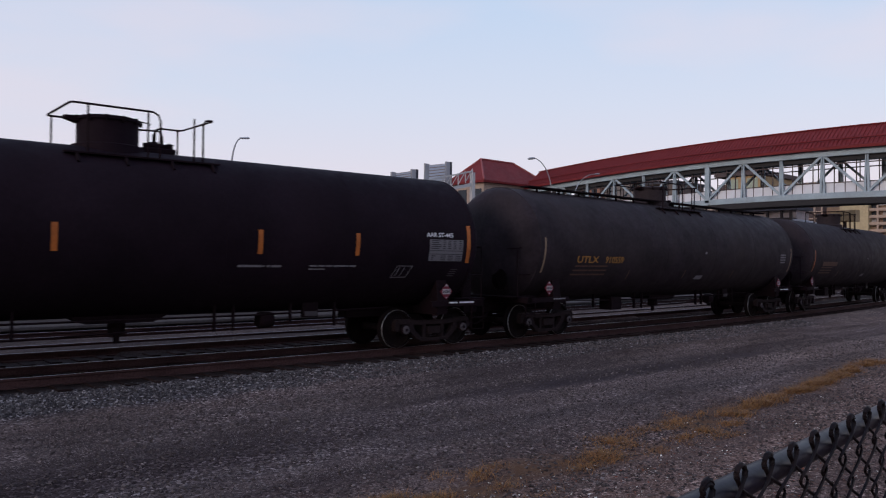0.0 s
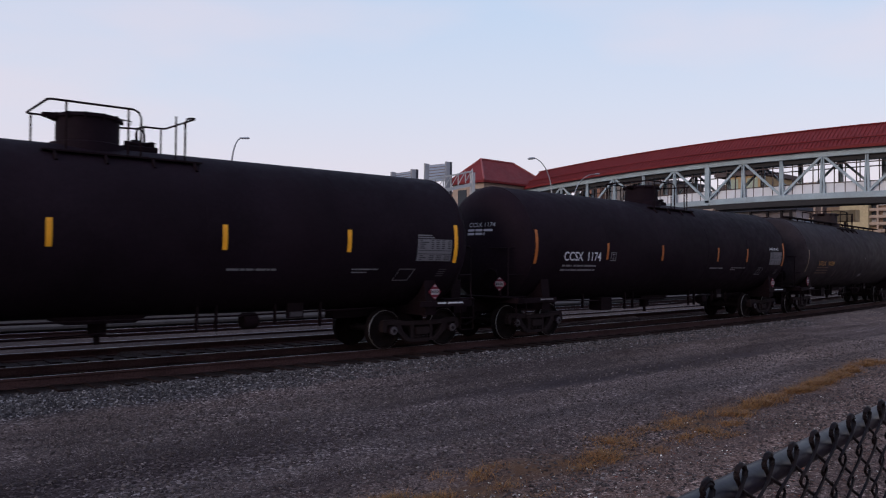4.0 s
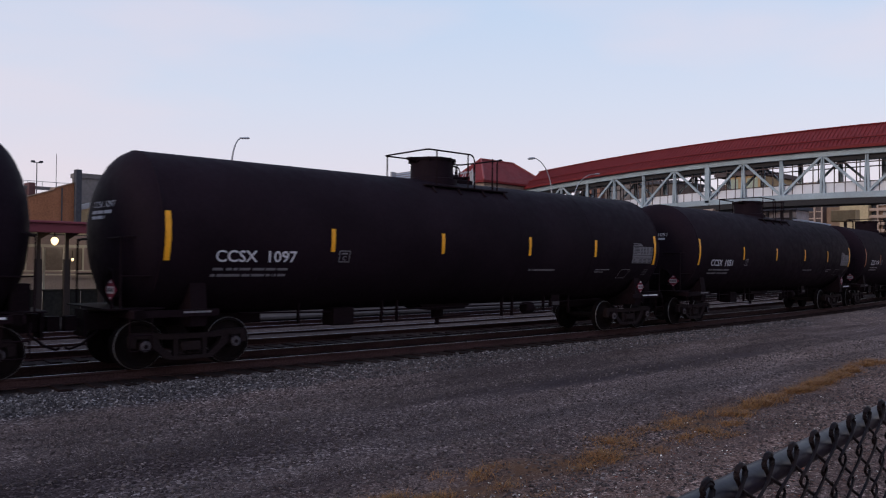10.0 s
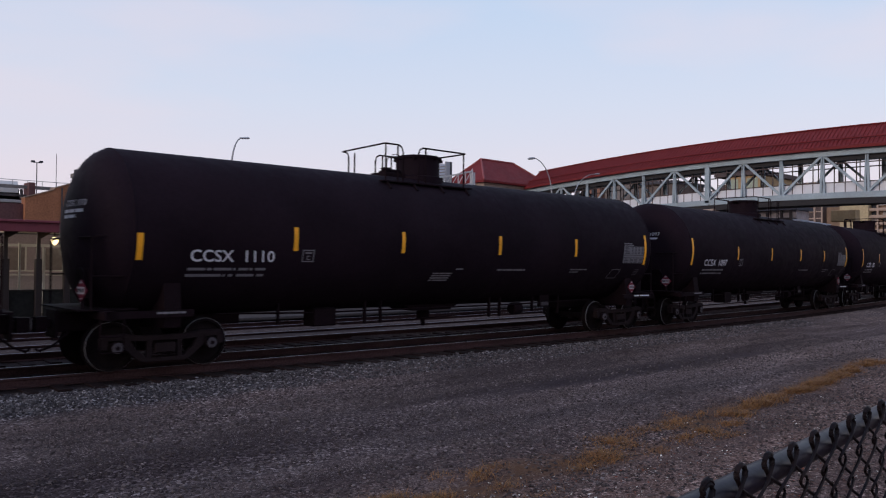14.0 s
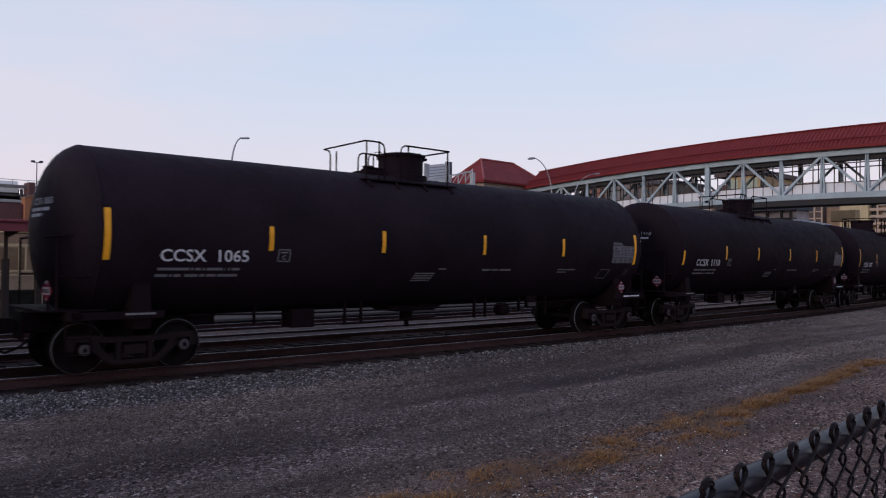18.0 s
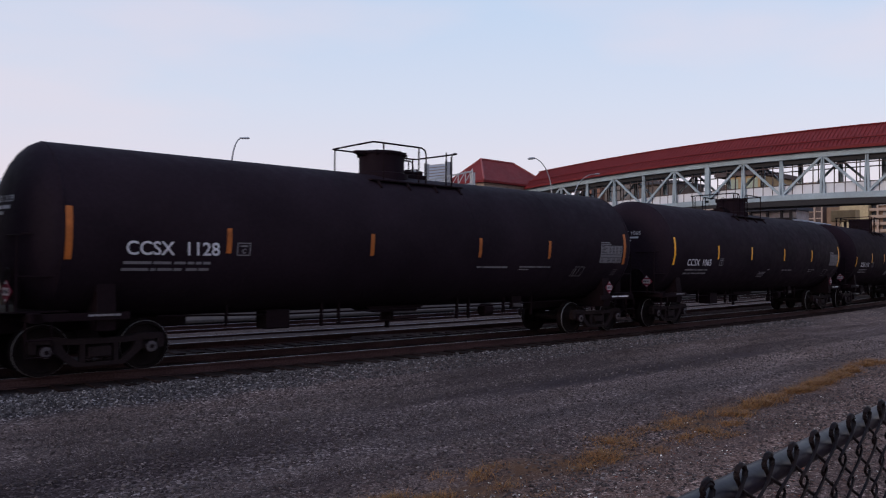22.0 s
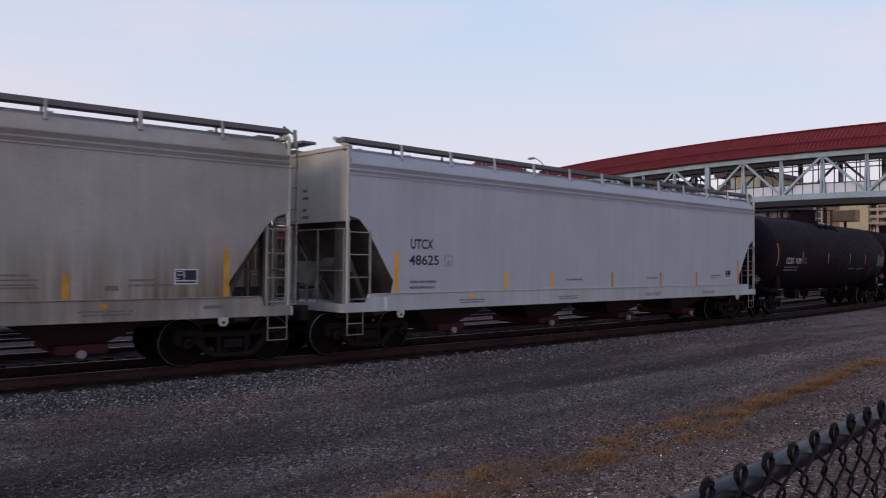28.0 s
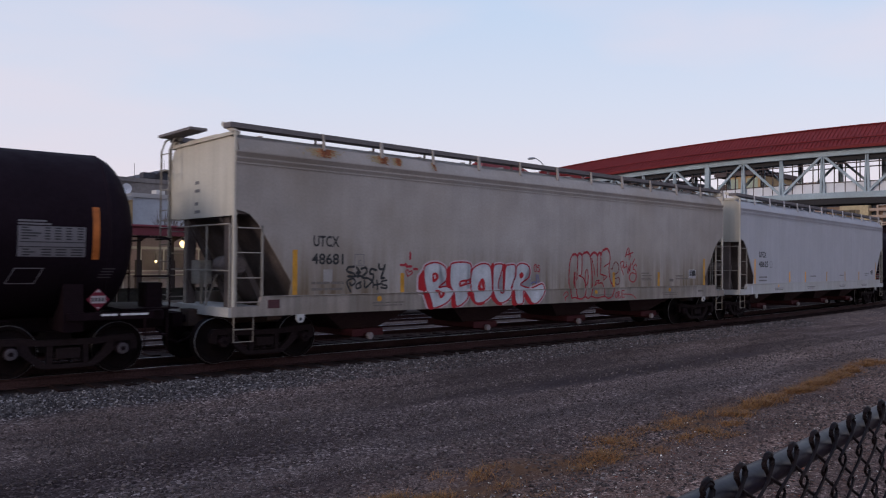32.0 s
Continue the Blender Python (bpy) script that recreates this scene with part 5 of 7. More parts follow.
    part("brake_valve", Geo().box(-8.95, -8.65, 0.35, 0.75, 1.55, 2.05, 0.03).tube([(-8.8, 0.55, 1.12), (-8.8, 0.55, 1.6)], 0.04, 8).tube([(-8.85, 0.2, 1.15), (-8.7, 0.1, 1.7), (-8.6, -0.2, 2.0)], 0.02, 6), LADDER_PAINT, car)
    # outlet bays
    for x in (-5.55, -1.85, 1.85, 5.55):
        g = Geo()
        lo, hi = [(-1.85, -1.3), (1.85, -1.3), (1.85, 1.3), (-1.85, 1.3)], [(-0.45, -0.55), (0.45, -0.55), (0.45, 0.55), (-0.45, 0.55)]
        g.add([(x + p, q, 1.33) for p, q in lo] + [(x + p, q, 0.50) for p, q in hi], [(0, 1, 2, 3), (7, 6, 5, 4)] + [(i, (i + 1) % 4, 4 + (i + 1) % 4, 4 + i) for i in range(4)])
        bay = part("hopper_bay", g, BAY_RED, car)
        g = Geo().box(x - 0.42, x + 0.42, -0.9, 0.9, 0.36, 0.52, 0.02)
        g.tube([(x - 0.05, -1.0, 0.37), (x - 0.05, 1.0, 0.37)], 0.072, 12)
        part("outlet_gate", g, GATE_RED, bay, "dull red outlet gate")
        part("outlet_cap", Geo().lathe([(0.001, -1.08), (0.068, -1.08), (0.08, -1.065), (0.08, -1.0), (0.001, -0.99)], 14, "y", (x - 0.05, 0, 0.37)), CAP_DULL, bay, "pale outlet pipe cap", smooth=40)
    return car


def sheet_of(geo, x0, x1, z0, z1, slant=0.0, lift=0.005):
    return side_decal(geo, x0, x1, z0, z1, slant, lift)


def mark_hopper(car, name, seed, worn):
    rng = random.Random(seed)
    word, number = name.split()
    for text, z, w in ((word, 2.36, 0.63 if worn else 0.68), (number, 1.99, 0.77 if worn else 0.89)):
        pts, faces = letters(text, 0.225, 0.006)
        m = max(p[0] for p in pts)
        part("reporting_mark", on_plate(Geo(), [(p[0] * w / m, p[1]) for p in pts], faces, (-7.44 if worn else -7.46) + (0.03 if text == word else 0), z), BLACK_MARK, car, "black stencilled lettering " + text)
    g = Geo()
    for a, b, c, d in ((-6.39, -6.14, 1.96, 1.975), (-6.39, -6.14, 2.195, 2.21), (-6.39, -6.375, 1.975, 2.195), (-6.155, -6.14, 1.975, 2.195)):
        side_decal(g, a, b, c, d)
    pts, faces = letters("C", 0.085, 0.004)
    on_plate(g, pts, faces, -6.30, 2.0)
    part("inspection_stencil", g, FADED_PRINT, car)
    blocks = [((-7.45, -6.65, 1.57, 0.055, 4), (-7.45, -6.68, 1.44, 0.055, 4))]
    if worn:
        blocks += [((4.18, 4.60, 1.76, 0.028, 4), (4.18, 4.73, 1.68, 0.028, 4), (4.18, 4.68, 1.60, 0.028, 4), (4.18, 4.73, 1.55, 0.028, 4)), ((6.1, 6.55, 1.66, 0.04, 2), (6.1, 6.85, 1.57, 0.04, 6)), ((5.72, 5.95, 1.50, 0.09, 1),)]
    else:
        blocks += [((-1.9, -1.2, 1.58, 0.05, 4),), ((5.9, 6.6, 1.66, 0.04, 4), (5.9, 6.4, 1.58, 0.03, 3)), ((2.0, 2.6, 1.60, 0.04, 3),)]
    for block in blocks:
        g = Geo()
        for a, b, z, h, words in block:
            bars(g, a, b, z, h, rng, words, sheet_of)
        part("load_print", g, WORN_PRINT if worn else FADED_PRINT, car)
    small = (-5.10, 2.77, 5.12) if worn else (-4.30, -2.51, 0.21, 2.79, 4.96)
    for x, z1 in [(-7.82, 2.28), (7.85, 2.26)] + [(x, 1.80) for x in small]:
        # dull yellow: faded on the worn car, weaker reflection painted in on the clean
        part("reflective_stripe", side_decal(Geo(), x - 0.055, x + 0.055, 1.36, z1), YELLOW if x < 0 and not worn else DULL_YELLOW, car, "yellow reflective stripe" if x < 0 and not worn else "dull yellow reflective stripe")
    g = Geo()
    side_decal(g, 6.89, 7.31, 1.60, 1.88)
    part("test_stencil", g, WHITE_MARK, car)
    g = Geo()
    for a, b, c, d in ((6.91, 7.055, 1.675, 1.862), (7.07, 7.29, 1.675, 1.862), (6.91, 7.29, 1.622, 1.655)):
        side_decal(g, a, b, c, d, lift=0.007)
    part("stencil_print", g, PANEL_DARK, car)
    g = Geo()
    for c in (1.70, 1.765, 1.83):
        side_decal(g, 6.93, 6.93 + (0.10 if c > 1.75 else 0.05), c, c + 0.014, lift=0.009)
    part("stencil_lines", g, WHITE_MARK, car)
    g = Geo()
    for k, w in enumerate((0.20, 0.24, 0.17, 0.26)):
        z = 3.52 - 0.14 * k - (0.08 if k > 1 else 0)
        g.add([(-9.084, y, zz) for y, zz in ((0.30, z), (0.30 - w, z), (0.30 - w, z + 0.055), (0.30, z + 0.055))], [(0, 1, 2, 3)])
    part("end_mark", g, FADED_PRINT, car)
    if worn:
        part("defect_card_holder", Geo().add([(x, -HOP_SIDE - 0.025, z) for x, z in ((-8.42, 1.11), (-8.16, 1.11), (-8.16, 1.28), (-8.42, 1.28))], [(0, 1, 2, 3)]), MAROON_PLATE, car, "dark maroon plate on the sill")
        part("load_patch", side_decal(Geo(), -7.16, -6.94, 1.60, 1.88, lift=0.003), PALE_PATCH, car, "pale repainted patch")
        part("sill_plate", Geo().add([(x, -HOP_SIDE - 0.025, z) for x, z in ((7.42, 1.14), (7.78, 1.14), (7.78, 1.20), (7.42, 1.20))], [(0, 1, 2, 3)]), WORN_PRINT, car)
    else:
        part("paper_tag", Geo().add([(x, -HOP_SIDE - 0.025 - 0.02 * (1.27 - z), z) for x, z in ((-8.19, 1.00), (-8.10, 0.965), (-8.08, 1.10), (-8.10, 1.26), (-8.19, 1.27), (-8.17, 1.12))], [(0, 1, 2, 5), (5, 2, 3, 4)]), WHITE_MARK, car, "torn white paper tag")

    def on_sill(gg, a, b, c, d, lift=0.0):
        gg.add([(a, -HOP_SIDE - 0.024, c), (b, -HOP_SIDE - 0.024, c), (b, -HOP_SIDE - 0.024, d), (a, -HOP_SIDE - 0.024, d)], [(0, 1, 2, 3)])

    for x in (-5.95, -2.3, 1.9, 5.3):
        g = Geo()
        bars(g, x, x + 0.9, 1.13, 0.03, rng, 6, on_sill)
        bars(g, x + 0.05, x + 0.85, 1.07, 0.03, rng, 5, on_sill)
        part("sill_print", g, WORN_PRINT if worn else FADED_PRINT, car)
    for x in ((-5.74, 1.91, 5.72) if worn else (-5.53,)):
        part("sill_dot", Geo().lathe([(0.001, -HOP_SIDE - 0.022), (0.06, -HOP_SIDE - 0.022), (0.06, -HOP_SIDE - 0.026), (0.001, -HOP_SIDE - 0.026)], 18, "y", (x, 0, 1.235)), DULL_YELLOW if worn else YELLOW, car, "round yellow dot")


def graffiti(car):
    """Sprayed lettering on the flank of the weathered hopper."""
    def smooth(pts, closed=False, n=5):
        """A flowing curve through the points."""
        m = len(pts)
        out = []
        for i in range(m if closed else m - 1):
            if closed:
                p = [Vector(pts[(i + k) % m]) for k in (-1, 0, 1, 2)]
            else:
                p = [Vector(pts[min(m - 1, max(0, i + k))]) for k in (-1, 0, 1, 2)]
            for j in range(n):
                t = j / n
                out.append(0.5 * (2 * p[1] + (p[2] - p[0]) * t + (2 * p[0] - 5 * p[1] + 4 * p[2] - p[3]) * t * t + (3 * p[1] - p[0] - 3 * p[2] + p[3]) * t ** 3))
        return out + [out[0].copy() if closed else Vector(pts[-1])]

    def strokes(paths, r, mat, lift, label, closed=False, curved=True):
        """Ribbons of paint with rounded ends."""
        g = Geo()
        for path in paths:
            c = smooth(path, closed) if curved else [Vector(p) for p in path]
            fine = [c[0]]
            for a, b in zip(c, c[1:]):
                k = max(1, math.ceil((b - a).length / 0.06))
                fine += [a.lerp(b, (j + 1) / k) for j in range(k)]
            verts, last = [], len(fine) - 1
            for i, p in enumerate(fine):
                d = fine[min(i + 1, last)] - fine[max(i - 1, 0)]
                if closed and i in (0, last):
                    d = fine[1] - fine[last - 1]
                d = d.normalized() if d.length > 1e-6 else Vector((1, 0))
                w = Vector((-d.y, d.x)) * r
                verts += [Vector((q.x, max(q.y, 0.966))) for q in (p + w, p - w)]
            g.add([(v.x, skin(v.y, lift), v.y) for v in verts], [(2 * i, 2 * i + 2, 2 * i + 3, 2 * i + 1) for i in range(last)])
            if not closed:
                for e in (fine[0], fine[-1]):
                    disc = [e + Vector((math.cos(t), math.sin(t))) * r for t in (math.pi * h / 5 for h in range(10))]
                    g.add([(v.x, skin(v.y, lift + 0.00006), v.y) for v in disc], [tuple(range(10))])
            lift += 0.00012
        part("graffiti", g, mat, car, label)

    def fills(shapes, mat, lift, label, curved=True):
        """Filled patches of paint, cut where they step on to the sill."""
        g = Geo()
        for shape in shapes:
            c = smooth(shape, True)[:-1] if curved else [Vector(p) for p in shape]
            bm = bmesh.new()
            f = bm.faces.new([bm.verts.new((p.x, 0, p.y)) for p in c])
            bmesh.ops.triangulate(bm, faces=[f])
            bmesh.ops.bisect_plane(bm, geom=bm.verts[:] + bm.edges[:] + bm.faces[:], plane_co=(0, 0, 1.345), plane_no=(0, 0, 1))
            for f in bm.faces:
                z = f.calc_center_median().z
                g.add([(v.co.x, skin(z, lift), v.co.z) for v in f.verts], [tuple(range(len(f.verts)))])
            bm.free()
            lift += 0.00012
        part("graffiti", g, mat, car, label)

    # fat bubble letters: halo, cast shadow, fill, outline and counters
    first = [(-4.7, 1.91), (-4.62, 1.99), (-4.44, 2.04), (-4.24, 2.03), (-4.05, 1.93), (-4.0, 1.77), (-4.03, 1.61), (-4.25, 1.46), (-4.03, 1.48), (-3.86, 1.42), (-3.78, 1.34), (-3.85, 1.23), (-4.0, 1.1), (-4.23, 1.01), (-4.43, 0.98), (-4.48, 1.11), (-4.56, 1.3), (-4.64, 1.43), (-4.7, 1.68)]
    second = [(-3.88, 1.97), (-3.82, 2.03), (-3.56, 2.06), (-3.28, 2.04), (-3.2, 1.96), (-3.21, 1.81), (-3.24, 1.64), (-3.52, 1.6), (-3.56, 1.48), (-3.24, 1.54), (-3.21, 1.4), (-3.35, 1.36), (-3.31, 1.25), (-3.36, 1.15), (-3.55, 1.02), (-3.71, 1.01), (-3.76, 1.26), (-3.79, 1.37), (-3.88, 1.5), (-3.9, 1.77)]
    third = [(-3.19, 1.81), (-3.04, 1.96), (-2.79, 2.03), (-2.57, 1.98), (-2.5, 1.78), (-2.47, 1.34), (-2.6, 1.17), (-2.85, 1.06), (-3.07, 1.08), (-3.14, 1.31), (-3.21, 1.41)]
    fourth = [(-2.42, 1.95), (-2.31, 2.02), (-2.1, 2.0), (-2.16, 1.78), (-2.25, 1.54), (-2.23, 1.37), (-2.12, 1.28), (-2.04, 1.4), (-1.99, 1.92), (-1.86, 2.0), (-1.64, 1.99), (-1.62, 1.78), (-1.72, 1.5), (-1.77, 1.29), (-1.85, 1.15), (-2.08, 1.04), (-2.27, 1.06), (-2.4, 1.23), (-2.44, 1.37), (-2.44, 1.78)]
    fifth = [(-1.58, 1.94), (-1.43, 2.04), (-1.19, 2.01), (-1.07, 1.89), (-1.12, 1.67), (-1.42, 1.51), (-1.3, 1.44), (-0.98, 1.4), (-0.57, 1.5), (-0.5, 1.26), (-0.77, 1.0), (-0.98, 1.0), (-1.14, 1.17), (-1.32, 1.32), (-1.34, 1.14), (-1.36, 1.0), (-1.58, 0.99), (-1.66, 1.18), (-1.68, 1.36), (-1.79, 1.36), (-1.7, 1.57), (-1.6, 1.74)]
    word = [first, second, third, fourth, fifth]
    cast = [[(-4.7, 1.85), (-4.82, 1.77), (-4.87, 1.68), (-4.86, 1.36), (-4.74, 1.32), (-4.58, 0.98), (-4.43, 0.98), (-4.56, 1.3), (-4.64, 1.43)],
            [(-4.01, 1.87), (-3.89, 1.94), (-3.86, 1.5), (-3.77, 1.37), (-4.03, 1.49), (-4.0, 1.64)], [(-3.86, 1.19), (-3.77, 1.31), (-3.69, 1.0), (-3.84, 0.975)],
            [(-3.23, 1.86), (-3.18, 1.87), (-3.04, 1.98), (-3.18, 1.78), (-3.19, 1.58), (-3.28, 1.58)], [(-3.35, 1.35), (-3.21, 1.38), (-3.12, 1.22), (-3.03, 1.10), (-2.74, 1.06), (-2.85, 1.0), (-3.03, 1.01), (-3.17, 1.1)]]
    cast_more = [[(-2.1, 2.0), (-1.97, 1.97), (-2.04, 1.4), (-2.12, 1.26), (-2.25, 1.35), (-2.15, 1.78)], [(-2.52, 1.98), (-2.40, 2.0), (-2.42, 1.3), (-2.48, 1.32), (-2.50, 1.78)],
                 [(-2.52, 1.17), (-2.43, 1.3), (-2.28, 1.13), (-2.12, 0.99), (-2.3, 0.99)], [(-1.77, 1.15), (-1.79, 1.29), (-1.67, 1.34), (-1.56, 0.98), (-1.75, 0.975)], [(-1.3, 1.17), (-1.32, 1.3), (-1.22, 1.31), (-1.08, 1.12), (-0.94, 0.98), (-1.12, 0.975)]]
    strokes(word + [cast[0]], 0.055, PINK_SPRAY, 0.0020, "pale pink halo round the letters", True)
    for patch in cast + cast_more:
        fills([patch], SHADOW_RED, 0.0040, "red cast shadow of a bubble letter")
    for letter in word:
        fills([letter], WHITE_SPRAY, 0.0060, "pale bubble letter sprayed on the side")
        strokes([letter], 0.019, RED_SPRAY, 0.0075, "dark red outline of a bubble letter", True)
    counters = [[(-4.45, 1.77), (-4.37, 1.81), (-4.27, 1.76), (-4.28, 1.65), (-4.43, 1.58)], [(-4.36, 1.39), (-4.23, 1.39), (-4.08, 1.33), (-4.1, 1.25), (-4.22, 1.2), (-4.28, 1.31)], [(-2.96, 1.38), (-2.94, 1.54), (-2.84, 1.66), (-2.75, 1.61), (-2.74, 1.36)], [(-1.48, 1.74), (-1.39, 1.81), (-1.31, 1.72), (-1.42, 1.64)], [(-3.58, 1.60), (-3.36, 1.62), (-3.37, 1.53), (-3.58, 1.46)]]
    fills(counters, SHADOW_RED, 0.0090, "red counters of the letters")
    fills([[(-4.41, 1.74), (-4.36, 1.76), (-4.34, 1.68), (-4.39, 1.65)], [(-4.22, 1.35), (-4.15, 1.32), (-4.20, 1.26)], [(-2.88, 1.42), (-2.85, 1.56), (-2.81, 1.42)], [(-3.54, 1.57), (-3.40, 1.585), (-3.41, 1.555), (-3.54, 1.51)]], PINK_SPRAY, 0.0100, "pale highlights in the letters", False)
    strokes([[(-0.88, 2.01), (-0.82, 2.01), (-0.8, 1.87), (-0.86, 1.83), (-0.9, 1.9), (-0.88, 2.01)], [(-0.68, 1.98), (-0.74, 2.0), (-0.76, 1.94), (-0.69, 1.92), (-0.69, 1.83), (-0.76, 1.83)]], 0.014, RED_SPRAY, 0.004, "small red sprayed mark")
    strokes([[(-1.02, 1.51), (-0.9, 1.56), (-0.8, 1.52), (-0.82, 1.72), (-0.74, 1.71), (-0.71, 1.54)]], 0.012, BLUE_SPRAY, 0.0105, "small blue scribble")
    # four plain red bars, a stroke and a heart
    strokes([[(-5.39, 1.98), (-5.28, 1.98)], [(-5.25, 2.01), (-5.21, 1.94)], [(-5.17, 1.95), (-5.08, 1.95)], [(-5.01, 1.89), (-4.91, 1.89)], [(-5.12, 2.26), (-5.12, 2.12)]], 0.028, RED_SPRAY, 0.004, "short red sprayed bars")
    strokes([[(-5.18, 1.72), (-5.24, 1.84), (-5.18, 1.87), (-5.15, 1.82), (-5.08, 1.85), (-5.06, 1.8), (-5.18, 1.72)]], 0.014, RED_SPRAY, 0.004, "small red heart")
    # tall hollow letters with scalloped tops
    tall = [[(0.65, 1.08), (0.62, 1.24), (0.55, 1.55), (0.56, 1.86), (0.62, 2.19), (0.77, 2.33), (0.92, 2.27)], [(0.92, 2.27), (1.01, 2.35), (1.13, 2.29)], [(1.13, 2.29), (1.23, 2.37), (1.35, 2.39), (1.47, 2.31), (1.55, 2.0), (1.6, 1.59), (1.59, 1.32), (1.53, 1.11)], [(1.5, 2.28), (1.68, 2.38), (1.83, 2.3)], [(1.84, 2.3), (1.93, 2.38), (2.02, 2.33)], [(2.01, 2.35), (2.13, 2.47), (2.28, 2.51), (2.4, 2.41), (2.44, 2.2), (2.39, 1.92), (2.44, 1.59), (2.59, 1.4), (2.61, 1.23), (2.49, 1.08), (2.34, 1.04), (2.15, 1.11)]]
    foot = [[(0.65, 1.08), (0.8, 1.1), (0.94, 1.06), (1.1, 1.05), (1.24, 1.11), (1.39, 1.06), (1.53, 1.11), (1.8, 1.06), (2.02, 1.09), (2.15, 1.11), (2.15, 1.31), (2.06, 1.49), (1.89, 1.48)], [(0.8, 1.81), (0.77, 1.51), (0.85, 1.33), (0.87, 1.19), (0.94, 1.07)], [(0.81, 1.81), (0.81, 1.42)], [(0.92, 2.26), (0.92, 1.9), (0.89, 1.59)], [(1.13, 2.29), (1.12, 1.95), (1.1, 1.75), (0.99, 1.71)], [(0.99, 1.71), (1.2, 1.63), (1.29, 1.41), (1.27, 1.21), (1.23, 1.1)]]
    inner = [[(1.83, 2.3), (1.83, 1.91), (1.85, 1.68)], [(1.97, 2.33), (1.99, 2.1), (1.97, 1.76)], [(1.56, 2.2), (1.66, 1.95), (1.72, 1.72)], [(2.16, 1.97), (2.28, 2.03), (2.41, 2.07)]]
    strokes(tall + foot, 0.018, RED_SPRAY, 0.004, "tall hollow red sprayed letters")
    strokes(tall[1:2] + tall[3:5] + [[(0.70, 2.29), (0.80, 2.32), (0.9, 2.28)], [(1.2, 2.36), (1.36, 2.38), (1.44, 2.33)], [(2.1, 2.45), (2.28, 2.50), (2.38, 2.42)]], 0.034, RED_SPRAY, 0.006, "thick red scalloped tops")
    strokes(inner, 0.016, RED_SPRAY, 0.007, "red inner lines of the letters")
    strokes([[(1.34 + 0.07 * math.cos(k * math.pi / 5), 1.66 + 0.22 * math.sin(k * math.pi / 5)) for k in range(10)]], 0.016, RED_SPRAY, 0.004, "red counter of a letter", True)
    strokes([[(1.96, 1.755), (2.31, 1.68), (2.1, 1.56), (2.11, 1.73)], [(1.72, 1.42), (1.77, 1.56), (1.95, 1.58), (1.72, 1.42)]], 0.015, RED_SPRAY, 0.008, "red arrow in the letters", False, False)
    strokes([[(2.49, 1.92), (2.55, 1.89), (2.61, 2.04), (2.74, 2.11), (2.86, 1.99), (2.84, 1.82), (2.67, 1.74)], [(2.67, 1.61), (2.88, 1.64), (2.91, 1.51), (2.8, 1.43), (2.69, 1.49)]], 0.013, BROWN_SPRAY, 0.006, "thin dark red loops")
    strokes([[(2.7, 1.18), (2.77, 1.2), (2.79, 1.09), (2.71, 1.05), (2.69, 1.14), (2.7, 1.18)], [(2.83, 1.23), (2.84, 1.04), (2.94, 1.07), (2.85, 1.13), (2.91, 1.2), (2.83, 1.23)], [(3.14, 1.25), (3.01, 1.24), (3.02, 1.06), (3.15, 1.06)], [(3.02, 1.15), (3.44, 1.13), (3.63, 1.07), (3.74, 0.99)], [(0.27, 1.16), (0.37, 1.25), (0.47, 1.25), (0.48, 1.16), (0.4, 1.13), (0.37, 1.03)], [(0.34, 1.09), (0.43, 1.14)]], 0.013, RED_SPRAY, 0.004, "small red sprayed letters on the sill")
    strokes([[(3.11, 1.73), (2.99, 1.97), (2.98, 2.1), (3.12, 2.12), (3.06, 1.94)], [(3.13, 2.09), (3.12, 1.93), (3.26, 1.99)], [(3.26, 2.12), (3.34, 1.75), (3.39, 2.03), (3.42, 1.82), (3.49, 2.09)], [(3.68, 2.21), (3.55, 2.03)], [(3.8, 1.98), (3.73, 2.05), (3.6, 1.92), (3.73, 1.85), (3.77, 1.65), (3.65, 1.51), (3.48, 1.54), (3.41, 1.68), (3.55, 1.79), (3.73, 1.75)], [(3.2, 2.27), (3.36, 2.55), (3.47, 2.26)], [(3.24, 2.32), (3.6, 2.41)], [(3.37, 2.43), (3.4, 2.19)]], 0.017, RED_SPRAY, 0.004, "red sprayed tag with a crown")
    # black scribble in two lines
    upper = [[(-6.66, 1.94), (-6.81, 1.92), (-6.83, 1.84), (-6.67, 1.79), (-6.64, 1.73), (-6.81, 1.73)], [(-6.59, 1.92), (-6.54, 1.86)], [(-6.59, 1.81), (-6.5, 1.82), (-6.59, 1.73), (-6.49, 1.74)], [(-6.47, 1.89), (-6.35, 1.92), (-6.33, 1.82), (-6.45, 1.71), (-6.31, 1.69)], [(-6.07, 1.86), (-6.21, 1.89), (-6.24, 1.79), (-6.15, 1.76), (-6.17, 1.64), (-6.27, 1.68)], [(-6.0, 1.99), (-5.98, 1.89), (-5.85, 1.89)], [(-5.84, 1.98), (-5.89, 1.81), (-5.94, 1.69), (-5.85, 1.69)]]
    lower = [[(-6.74, 1.4), (-6.84, 1.61), (-6.69, 1.68), (-6.62, 1.61), (-6.72, 1.53), (-6.77, 1.6)], [(-6.48, 1.61), (-6.6, 1.55), (-6.59, 1.47), (-6.48, 1.5), (-6.5, 1.58)], [(-6.38, 1.64), (-6.36, 1.48), (-6.17, 1.61), (-6.15, 1.48)], [(-6.05, 1.64), (-6.03, 1.44)], [(-6.1, 1.54), (-5.96, 1.56)], [(-5.78, 1.64), (-5.92, 1.61), (-5.89, 1.54), (-5.78, 1.52), (-5.8, 1.46), (-5.94, 1.48)]]
    strokes(upper, 0.026, BLACK_MARK, 0.004, "black sprayed scribble")
